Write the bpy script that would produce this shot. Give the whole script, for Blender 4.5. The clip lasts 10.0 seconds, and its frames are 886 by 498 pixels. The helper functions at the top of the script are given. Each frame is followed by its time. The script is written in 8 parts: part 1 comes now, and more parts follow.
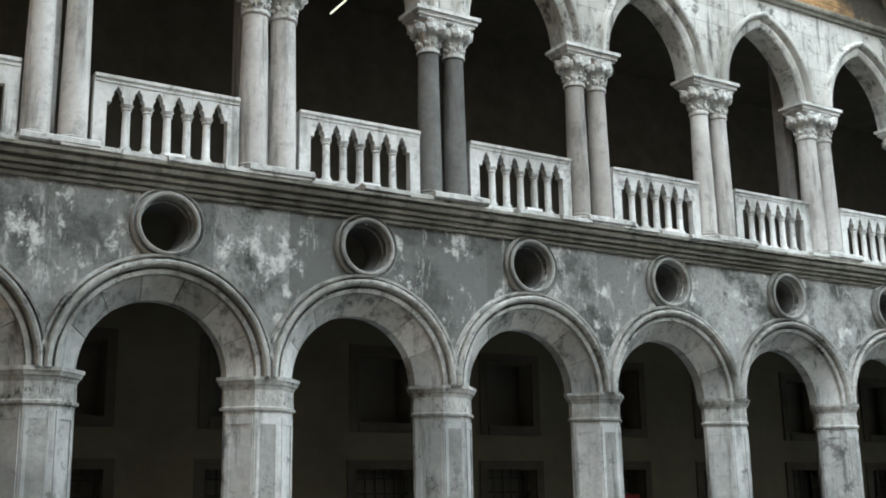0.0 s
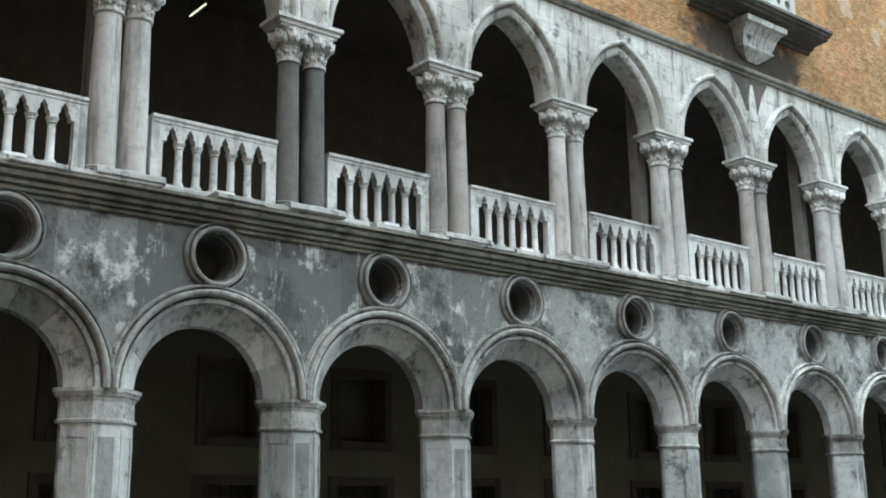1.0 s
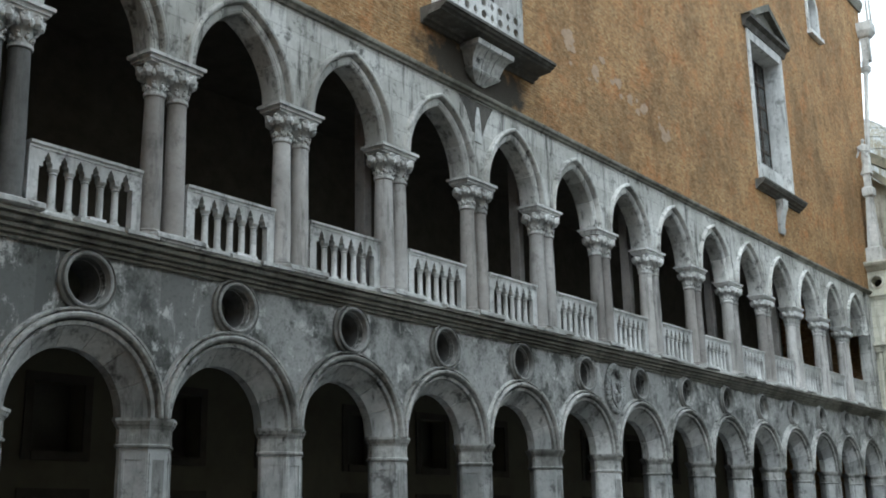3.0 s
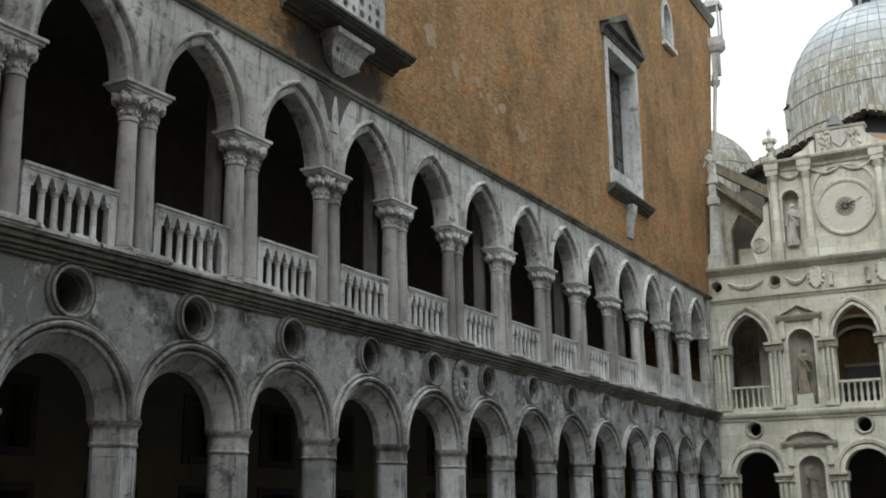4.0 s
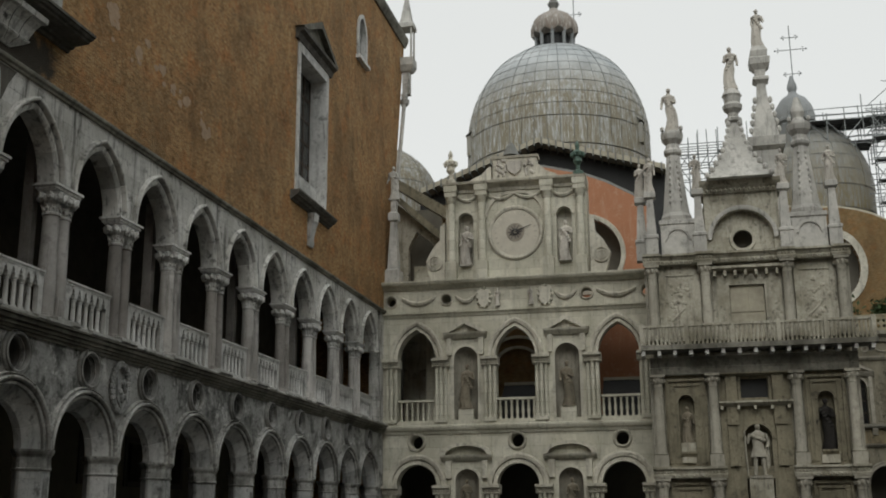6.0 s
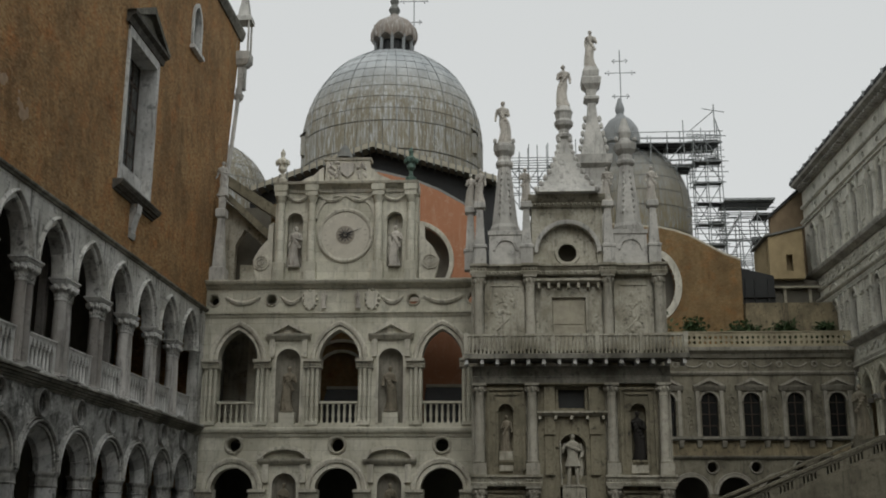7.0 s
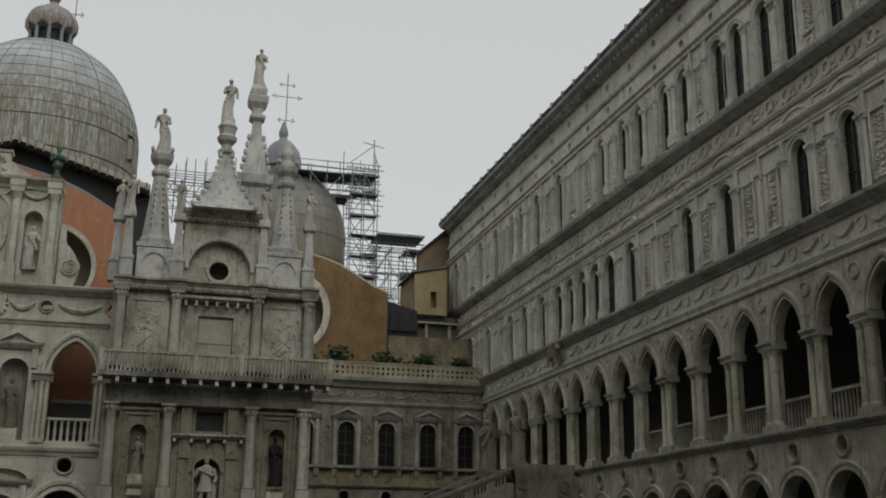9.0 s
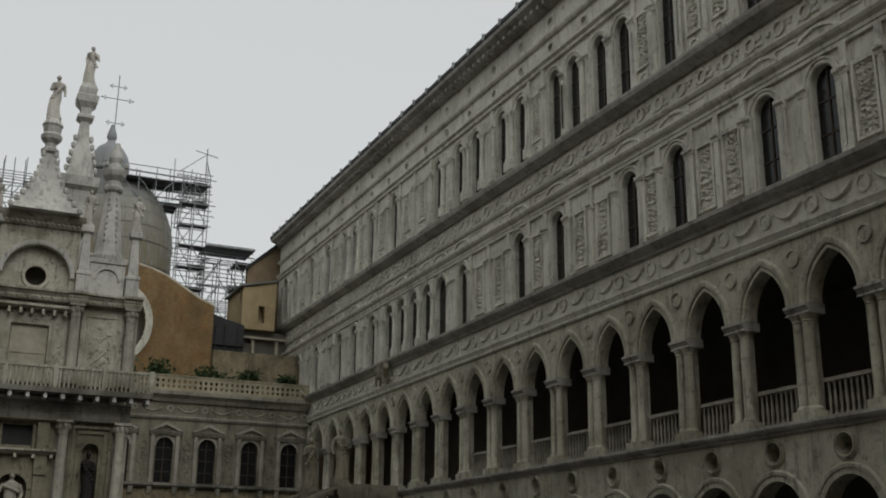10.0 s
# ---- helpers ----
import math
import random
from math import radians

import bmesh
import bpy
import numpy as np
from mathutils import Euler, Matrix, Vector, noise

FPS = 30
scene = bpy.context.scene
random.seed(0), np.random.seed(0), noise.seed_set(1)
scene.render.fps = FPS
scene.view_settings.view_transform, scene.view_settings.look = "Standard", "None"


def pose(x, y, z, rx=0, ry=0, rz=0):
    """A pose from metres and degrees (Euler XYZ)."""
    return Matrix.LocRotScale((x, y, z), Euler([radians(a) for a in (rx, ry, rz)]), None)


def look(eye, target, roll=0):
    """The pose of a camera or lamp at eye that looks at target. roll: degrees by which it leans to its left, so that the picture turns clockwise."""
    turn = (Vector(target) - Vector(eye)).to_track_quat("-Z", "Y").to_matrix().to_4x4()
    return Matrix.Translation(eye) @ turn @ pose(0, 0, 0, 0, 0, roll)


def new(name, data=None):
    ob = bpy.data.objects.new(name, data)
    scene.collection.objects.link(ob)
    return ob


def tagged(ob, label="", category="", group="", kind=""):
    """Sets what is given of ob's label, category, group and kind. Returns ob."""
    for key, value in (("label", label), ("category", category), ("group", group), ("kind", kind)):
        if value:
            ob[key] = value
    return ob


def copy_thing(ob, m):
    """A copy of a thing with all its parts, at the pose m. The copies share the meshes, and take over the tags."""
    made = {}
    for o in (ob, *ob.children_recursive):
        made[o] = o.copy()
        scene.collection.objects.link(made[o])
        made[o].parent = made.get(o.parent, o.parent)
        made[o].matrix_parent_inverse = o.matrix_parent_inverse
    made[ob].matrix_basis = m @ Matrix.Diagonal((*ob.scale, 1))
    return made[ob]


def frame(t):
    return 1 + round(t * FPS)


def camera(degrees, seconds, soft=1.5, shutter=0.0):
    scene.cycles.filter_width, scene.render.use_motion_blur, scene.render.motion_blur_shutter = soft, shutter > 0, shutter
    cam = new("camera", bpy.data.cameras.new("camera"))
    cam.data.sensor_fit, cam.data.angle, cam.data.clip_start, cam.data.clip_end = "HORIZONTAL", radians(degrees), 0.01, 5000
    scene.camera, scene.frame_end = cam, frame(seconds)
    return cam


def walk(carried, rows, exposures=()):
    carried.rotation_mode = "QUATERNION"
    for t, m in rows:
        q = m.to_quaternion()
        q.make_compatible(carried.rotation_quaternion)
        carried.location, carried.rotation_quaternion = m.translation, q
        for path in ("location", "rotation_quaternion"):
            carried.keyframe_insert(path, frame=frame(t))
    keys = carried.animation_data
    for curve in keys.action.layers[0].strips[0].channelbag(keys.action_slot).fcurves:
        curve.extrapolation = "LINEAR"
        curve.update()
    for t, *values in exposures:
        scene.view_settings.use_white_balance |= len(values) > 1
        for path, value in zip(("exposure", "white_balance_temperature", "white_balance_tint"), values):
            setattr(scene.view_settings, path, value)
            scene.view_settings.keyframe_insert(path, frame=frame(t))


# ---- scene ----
cam = camera(43.79, 10.0, soft=1.9)
# seconds, eye x y z, yaw, pitch, roll
ROWS = [
    (0.0, 0.000, 0.000, 1.600, -31.54, 13.01, 1.01),
    (0.5, 0.098, 0.007, 1.607, -35.22, 13.29, 0.77),
    (1.0, 0.203, 0.014, 1.615, -38.83, 13.67, 0.84),
    (1.5, 0.315, 0.024, 1.624, -42.52, 14.02, 0.81),
    (2.0, 0.434, 0.034, 1.633, -45.97, 14.22, 0.87),
    (2.5, 0.560, 0.046, 1.643, -49.35, 14.17, 1.06),
    (4.0, 0.979, 0.089, 1.675, -60.64, 13.59, 0.66),
    (4.5, 1.132, 0.106, 1.688, -64.68, 13.46, 0.55),
    (5.0, 1.292, 0.125, 1.700, -68.88, 13.52, 0.59),
    (5.5, 1.460, 0.145, 1.714, -73.14, 13.72, 0.60),
    (7.0, 2.003, 0.212, 1.757, -86.82, 14.13, -0.16),
    (7.5, 2.198, 0.237, 1.773, -91.57, 14.21, -0.38),
    (8.0, 2.400, 0.263, 1.789, -96.30, 14.49, -0.65),
    (8.5, 2.609, 0.291, 1.806, -100.95, 14.97, -0.66),
    (9.0, 2.824, 0.320, 1.824, -105.55, 15.54, -0.50),
    (9.5, 3.047, 0.351, 1.842, -110.21, 16.10, -0.55),
    (10.0, 3.277, 0.382, 1.860, -114.75, 16.61, -0.53),
]
# seconds, stops, kelvin, tint
EXPOSURES = [(0.0, 2.86, 5880, 4), (1.0, 2.68, 5760, 3), (2.5, 2.0, 5600, 3), (4.0, 1.2, 6150, 6), (5.5, 0.47, 6650, 7), (7.5, -0.02, 6520, 8), (8.5, -0.13, 6500, 8), (10.0, 0.0, 6500, 8)]
walk(cam, [(t, pose(x, y, z, 90 + pitch, roll, yaw)) for t, x, y, z, yaw, pitch, roll in ROWS], EXPOSURES)

# ---- light: a flat overcast sky, the sun only a broad glow behind cloud ----
SUN_UP, SUN_TURN = radians(42), radians(267)
world = bpy.data.worlds.new("overcast")
scene.world = world
world.use_nodes = True
wn, wl = world.node_tree.nodes, world.node_tree.links
wn.clear()
sky = wn.new("ShaderNodeTexSky")
sky.sky_type, sky.sun_disc, sky.sun_elevation, sky.sun_rotation = "NISHITA", False, SUN_UP, SUN_TURN
sky.air_density, sky.dust_density = 1.0, 4.0
pale = wn.new("ShaderNodeHueSaturation")
pale.inputs["Saturation"].default_value = 0.12
cloud = wn.new("ShaderNodeMix")
cloud.data_type, cloud.blend_type = "RGBA", "MIX"
cloud.inputs[0].default_value = 0.8
cloud.inputs[7].default_value = (6.95, 7.12, 7.22, 1)
back = wn.new("ShaderNodeBackground")
back.inputs[1].default_value = 0.1
out = wn.new("ShaderNodeOutputWorld")
wl.new(sky.outputs[0], pale.inputs["Color"])
wl.new(pale.outputs[0], cloud.inputs[6])
wl.new(cloud.outputs[2], back.inputs[0])
wl.new(back.outputs[0], out.inputs[0])
sun = new("sun", bpy.data.lights.new("sun", "SUN"))
sun.data.energy, sun.data.angle, sun.data.color = 0.72, radians(40), (1, 0.98, 0.95)
sun.matrix_world = look((0, 0, 60), (-math.sin(SUN_TURN) * 30, -math.cos(SUN_TURN) * 30, 60 - 30 * math.tan(SUN_UP)))


# ---- plan lines of the courtyard ----
YW, XN, YE, XC = 15.96, 58.62, -24.14, 80.0


# ---- materials ----
def links(m):
    return m.node_tree.nodes, m.node_tree.links


def node(m, kind, **values):
    n = m.node_tree.nodes.new(kind)
    for k, v in values.items():
        n.inputs[k.replace("_", " ")].default_value = v
    return n


def ramp(m, source, lo, hi):
    r = m.node_tree.nodes.new("ShaderNodeMapRange")
    r.inputs[1].default_value, r.inputs[2].default_value = lo, hi
    m.node_tree.links.new(source, r.inputs[0])
    return r.outputs[0]


def blend(m, fac, a, b, how="MIX"):
    x = m.node_tree.nodes.new("ShaderNodeMix")
    x.data_type, x.blend_type = "RGBA", how
    for value, slot in ((fac, 0), (a, 6), (b, 7)):
        if isinstance(value, (int, float)):
            x.inputs[slot].default_value = value
        elif isinstance(value, tuple):
            x.inputs[slot].default_value = (*value, 1)
        else:
            m.node_tree.links.new(value, x.inputs[slot])
    return x.outputs[2]


def place(m, sx=1, sy=1, sz=1):
    g = m.node_tree.nodes.new("ShaderNodeNewGeometry")
    p = m.node_tree.nodes.new("ShaderNodeMapping")
    p.inputs["Scale"].default_value = (sx, sy, sz)
    m.node_tree.links.new(g.outputs["Position"], p.inputs[0])
    return p.outputs[0]


def cloudy(m, scale, detail=4, rough=0.6, **stretch):
    n = node(m, "ShaderNodeTexNoise", Scale=scale, Detail=detail, Roughness=rough)
    m.node_tree.links.new(place(m, **stretch), n.inputs["Vector"])
    return n.outputs["Fac"]


def fresh(name, rough=0.85, metal=0.0):
    m = bpy.data.materials.new(name)
    m.use_nodes = True
    b = m.node_tree.nodes["Principled BSDF"]
    b.inputs["Roughness"].default_value, b.inputs["Metallic"].default_value = rough, metal
    b.inputs["Specular IOR Level"].default_value = 0.3
    return m, b


def finish(m, b, colour, height=None, bump=0.3, distance=0.02):
    m.node_tree.links.new(colour, b.inputs["Base Color"])
    if height is not None:
        bm_ = node(m, "ShaderNodeBump", Strength=bump, Distance=distance)
        m.node_tree.links.new(height, bm_.inputs["Height"])
        m.node_tree.links.new(bm_.outputs[0], b.inputs["Normal"])
    return m


def stone(name, light, dark, soot, stain=0.5, streak=0.5, rough=0.85, bump=0.35, relief=0.0, island=0.0, blocks=None):
    """Weathered stone: two tones in patches, dark run-off streaks, soot in spots and fine grain."""
    m, b = fresh(name, rough)
    big = cloudy(m, 0.55, 5, 0.62)
    fine = cloudy(m, 9.0, 6, 0.7)
    runs = cloudy(m, 2.2, 8, 0.72, sx=1.6, sy=1.6, sz=0.2)
    spots = cloudy(m, 2.4, 11, 0.78)
    c = blend(m, ramp(m, big, 0.42, 0.62), light, dark)
    c = blend(m, ramp(m, fine, 0.3, 0.8), c, blend(m, 0.75, c, dark))
    k = node(m, "ShaderNodeMath")
    k.operation = "MULTIPLY"
    m.node_tree.links.new(ramp(m, runs, 0.52, 0.66), k.inputs[0])
    k.inputs[1].default_value = streak
    c = blend(m, k.outputs[0], c, soot)
    k2 = node(m, "ShaderNodeMath")
    k2.operation = "MULTIPLY"
    m.node_tree.links.new(ramp(m, spots, 0.54, 0.63), k2.inputs[0])
    k2.inputs[1].default_value = stain
    c = blend(m, k2.outputs[0], c, soot)
    if island:
        o = m.node_tree.nodes.new("ShaderNodeObjectInfo")
        tone = node(m, "ShaderNodeMapRange")
        tone.inputs[3].default_value, tone.inputs[4].default_value = 1 - island, 1 + island * 0.4
        m.node_tree.links.new(o.outputs["Random"], tone.inputs[0])
        v = node(m, "ShaderNodeHueSaturation")
        m.node_tree.links.new(tone.outputs[0], v.inputs["Value"])
        m.node_tree.links.new(c, v.inputs["Color"])
        c = v.outputs[0]
    if blocks:
        g = m.node_tree.nodes.new("ShaderNodeNewGeometry")
        s = m.node_tree.nodes.new("ShaderNodeSeparateXYZ")
        a = m.node_tree.nodes.new("ShaderNodeMath")
        co = m.node_tree.nodes.new("ShaderNodeCombineXYZ")
        m.node_tree.links.new(g.outputs["Position"], s.inputs[0])
        m.node_tree.links.new(s.outputs[0], a.inputs[0])
        m.node_tree.links.new(s.outputs[1], a.inputs[1])
        m.node_tree.links.new(a.outputs[0], co.inputs[0])
        m.node_tree.links.new(s.outputs[2], co.inputs[1])
        t = node(m, "ShaderNodeTexBrick", Scale=1.0, Mortar_Size=0.008, Brick_Width=blocks[0], Row_Height=blocks[1], Color1=(1, 1, 1, 1), Color2=(0.84, 0.84, 0.83, 1), Mortar=(0.6, 0.6, 0.58, 1))
        m.node_tree.links.new(co.outputs[0], t.inputs["Vector"])
        c = blend(m, 1.0, c, t.outputs["Color"], "MULTIPLY")
    h = fine
    if relief:
        w = node(m, "ShaderNodeTexVoronoi", Scale=relief)
        m.node_tree.links.new(place(m), w.inputs["Vector"])
        s = node(m, "ShaderNodeMath")
        s.operation = "SUBTRACT"
        m.node_tree.links.new(fine, s.inputs[0])
        m.node_tree.links.new(w.outputs["Distance"], s.inputs[1])
        h = s.outputs[0]
    return finish(m, b, c, h, bump, 0.08 if relief else 0.02)


def brick(name, one, two, mortar, width=0.26, height=0.07, worn=0.5, damp=0.0, speck=1.0, soot=None):
    m, b = fresh(name, 0.9)
    g = m.node_tree.nodes.new("ShaderNodeNewGeometry")
    s = m.node_tree.nodes.new("ShaderNodeSeparateXYZ")
    add = m.node_tree.nodes.new("ShaderNodeMath")
    co = m.node_tree.nodes.new("ShaderNodeCombineXYZ")
    lk = m.node_tree.links
    lk.new(g.outputs["Position"], s.inputs[0])
    lk.new(s.outputs[0], add.inputs[0])
    lk.new(s.outputs[1], add.inputs[1])
    lk.new(add.outputs[0], co.inputs[0])
    lk.new(s.outputs[2], co.inputs[1])
    bend = node(m, "ShaderNodeTexNoise", Scale=1.3, Detail=3)
    lk.new(g.outputs["Position"], bend.inputs["Vector"])
    mixv = m.node_tree.nodes.new("ShaderNodeVectorMath")
    mixv.operation = "MULTIPLY_ADD"
    lk.new(bend.outputs["Color"], mixv.inputs[0])
    mixv.inputs[1].default_value = (0.05, 0.06, 0)
    lk.new(co.outputs[0], mixv.inputs[2])
    t = node(m, "ShaderNodeTexBrick", Scale=1.0, Mortar_Size=0.012, Brick_Width=width, Row_Height=height, Color1=(*one, 1), Color2=(*two, 1), Mortar=(*mortar, 1))
    lk.new(mixv.outputs[0], t.inputs["Vector"])
    big = cloudy(m, 0.28, 6, 0.62)
    mid = cloudy(m, 1.7, 6, 0.7)
    fine = cloudy(m, 6.5, 7, 0.78, sx=0.7, sy=0.7, sz=1.3)
    red = cloudy(m, 0.75, 7, 0.7)
    runs = cloudy(m, 0.9, 5, 0.65, sx=1.4, sy=1.4, sz=0.14)
    c = blend(m, ramp(m, big, 0.4, 0.66), t.outputs["Color"], tuple(v * 0.72 for v in one))
    c = blend(m, ramp(m, red, 0.5, 0.66), c, (one[0] * 0.98, one[1] * 0.78, one[2] * 0.66))
    c = blend(m, ramp(m, runs, 0.58, 0.8), c, tuple(v * 0.5 for v in one))
    gr = node(m, "ShaderNodeMath")
    gr.operation = "MULTIPLY"
    lk.new(ramp(m, mid, 0.54, 0.75), gr.inputs[0])
    gr.inputs[1].default_value = worn
    c = blend(m, gr.outputs[0], c, mortar)
    c = blend(m, ramp(m, cloudy(m, 1.1, 8, 0.75), 0.52, 0.52 + 0.14 / speck), c, tuple(v * 0.5 for v in two))
    c = blend(m, ramp(m, fine, 0.47, 0.47 + 0.21 / speck), c, tuple(v * 0.42 for v in two))
    rag = cloudy(m, 5.0, 8, 0.78, sx=0.55, sy=0.55, sz=1.7)
    c = blend(m, ramp(m, rag, 0.485, 0.485 + 0.145 / speck), c, tuple(v * 0.4 for v in two))
    lit = cloudy(m, 6.5, 8, 0.78, sx=0.55, sy=0.55, sz=1.8)
    c = blend(m, ramp(m, lit, 0.53, 0.53 + 0.12 / speck), c, tuple(min(1, v * 1.25) for v in mortar))
    if damp:
        wet = cloudy(m, 0.42, 7, 0.68, sx=1.0, sy=1.0, sz=0.55)
        k = node(m, "ShaderNodeMath")
        k.operation = "MULTIPLY"
        lk.new(ramp(m, wet, 0.46, 0.62), k.inputs[0])
        k.inputs[1].default_value = damp
        c = blend(m, k.outputs[0], c, blend(m, 0.6, c, (0.07, 0.05, 0.025)))
    if soot:
        off = m.node_tree.nodes.new("ShaderNodeVectorMath")
        off.operation = "SUBTRACT"
        lk.new(g.outputs["Position"], off.inputs[0])
        off.inputs[1].default_value = (soot[0], YW, soot[1])
        size = m.node_tree.nodes.new("ShaderNodeVectorMath")
        size.operation = "DIVIDE"
        lk.new(off.outputs[0], size.inputs[0])
        size.inputs[1].default_value = (soot[2], 9.0, soot[3])
        far = m.node_tree.nodes.new("ShaderNodeVectorMath")
        far.operation = "LENGTH"
        lk.new(size.outputs[0], far.inputs[0])
        ragged = node(m, "ShaderNodeMath")
        ragged.operation = "MULTIPLY_ADD"
        lk.new(cloudy(m, 1.6, 8, 0.72), ragged.inputs[0])
        ragged.inputs[1].default_value = 1.5
        lk.new(far.outputs["Value"], ragged.inputs[2])
        c = blend(m, ramp(m, ragged.outputs[0], 1.78, 1.45), c, (0.05, 0.043, 0.032))
    h = node(m, "ShaderNodeMath")
    h.operation = "ADD"
    lk.new(t.outputs["Fac"], h.inputs[0])
    lk.new(fine, h.inputs[1])
    inv = node(m, "ShaderNodeMath")
    inv.operation = "SUBTRACT"
    inv.inputs[0].default_value = 1.0
    lk.new(h.outputs[0], inv.inputs[1])
    return finish(m, b, c, inv.outputs[0], 0.8, 0.05)


def lead(name, pale_, dull, rust, low, high):
    m, b = fresh(name, 0.55)
    big = cloudy(m, 0.5, 5)
    runs = cloudy(m, 2.2, 7, 0.72, sx=2.0, sy=2.0, sz=0.22)
    pale = cloudy(m, 3.6, 7, 0.74, sx=2.4, sy=2.4, sz=0.26)
    g = m.node_tree.nodes.new("ShaderNodeNewGeometry")
    v = node(m, "ShaderNodeMapRange")
    v.inputs[3].default_value, v.inputs[4].default_value = 0.9, 1.06
    m.node_tree.links.new(g.outputs["Random Per Island"], v.inputs[0])
    c = blend(m, ramp(m, big, 0.35, 0.65), pale_, dull)
    s = m.node_tree.nodes.new("ShaderNodeSeparateXYZ")
    m.node_tree.links.new(g.outputs["Position"], s.inputs[0])
    k = node(m, "ShaderNodeMath")
    k.operation = "MULTIPLY"
    m.node_tree.links.new(ramp(m, s.outputs[2], high, low), k.inputs[0])
    m.node_tree.links.new(ramp(m, runs, 0.32, 0.52), k.inputs[1])
    c = blend(m, k.outputs[0], c, rust)
    k3 = node(m, "ShaderNodeMath")
    k3.operation = "MULTIPLY"
    m.node_tree.links.new(ramp(m, s.outputs[2], high, low), k3.inputs[0])
    m.node_tree.links.new(ramp(m, pale, 0.54, 0.62), k3.inputs[1])
    c = blend(m, k3.outputs[0], c, pale_)
    hsv = node(m, "ShaderNodeHueSaturation")
    m.node_tree.links.new(v.outputs[0], hsv.inputs["Value"])
    m.node_tree.links.new(c, hsv.inputs["Color"])
    return finish(m, b, hsv.outputs[0], cloudy(m, 6, 4), 0.2)


def plain(name, colour, rough=0.8, metal=0.0, var=0.3, scale=4.0):
    m, b = fresh(name, rough, metal)
    n = cloudy(m, scale, 5, 0.65)
    c = blend(m, ramp(m, n, 0.3, 0.7), colour, tuple(v * (1 - var) for v in colour))
    return finish(m, b, c, cloudy(m, scale * 5, 4), 0.15)


M_WHITE = stone("istrian_stone_weathered", (0.70, 0.70, 0.68), (0.42, 0.42, 0.40), (0.09, 0.09, 0.08), 0.6, 0.65)
M_ASHLAR = stone("istrian_ashlar", (0.70, 0.70, 0.67), (0.42, 0.415, 0.38), (0.06, 0.06, 0.052), 0.75, 0.9, blocks=(0.83, 0.42))
M_PIER = stone("istrian_stone_piers", (0.70, 0.70, 0.68), (0.34, 0.35, 0.34), (0.065, 0.066, 0.06), 0.7, 0.8, island=0.36)
M_COLUMN = stone("column_marble", (0.60, 0.585, 0.56), (0.38, 0.365, 0.34), (0.11, 0.105, 0.1), 0.4, 0.75, island=0.25)
M_DARKCOL = stone("column_marble_dark", (0.17, 0.168, 0.16), (0.08, 0.079, 0.075), (0.3, 0.3, 0.29), 0.15, 0.35)
M_CORNICE = stone("cornice_stone_sooty", (0.32, 0.31, 0.265), (0.11, 0.105, 0.085), (0.04, 0.04, 0.035), 0.75, 0.6)
M_LEDGE = stone("ledge_stone", (0.6, 0.6, 0.58), (0.26, 0.26, 0.24), (0.07, 0.07, 0.06), 0.75, 0.3)
M_NORTH = stone("clock_front_stone", (0.66, 0.645, 0.55), (0.47, 0.455, 0.37), (0.18, 0.175, 0.145), 0.35, 0.4, blocks=(1.1, 0.55))
M_NORTHCUT = stone("clock_front_carving", (0.68, 0.66, 0.565), (0.42, 0.40, 0.335), (0.12, 0.115, 0.095), 0.5, 0.5)
M_FOSCARI = stone("arch_tower_stone", (0.54, 0.52, 0.44), (0.24, 0.225, 0.17), (0.06, 0.056, 0.045), 0.8, 0.5)
M_SPIRE = stone("spire_stone", (0.58, 0.57, 0.53), (0.36, 0.355, 0.33), (0.12, 0.12, 0.11), 0.55, 0.6)
M_EAST = stone("east_wing_stone", (0.70, 0.69, 0.605), (0.50, 0.49, 0.425), (0.13, 0.125, 0.11), 0.5, 0.55)
M_EASTLOW = stone("east_arcade_stone", (0.56, 0.54, 0.435), (0.32, 0.305, 0.23), (0.08, 0.075, 0.06), 0.6, 0.65)
M_PIERDARK = stone("pier_face_stained", (0.42, 0.42, 0.4), (0.17, 0.17, 0.16), (0.08, 0.08, 0.075), 0.6, 0.8)
M_PARAPET = stone("parapet_stone", (0.41, 0.37, 0.26), (0.27, 0.24, 0.165), (0.12, 0.11, 0.08), 0.5, 0.4)
M_OCHRE = stone("north_court_stone", (0.27, 0.25, 0.19), (0.13, 0.12, 0.088), (0.05, 0.045, 0.035), 0.65, 0.6)
M_STATUE = stone("statue_marble", (0.62, 0.59, 0.53), (0.38, 0.36, 0.32), (0.11, 0.1, 0.09), 0.6, 0.5)
M_STATUEDULL = stone("statue_stone_brown", (0.28, 0.245, 0.185), (0.15, 0.135, 0.10), (0.06, 0.052, 0.042), 0.5, 0.5)


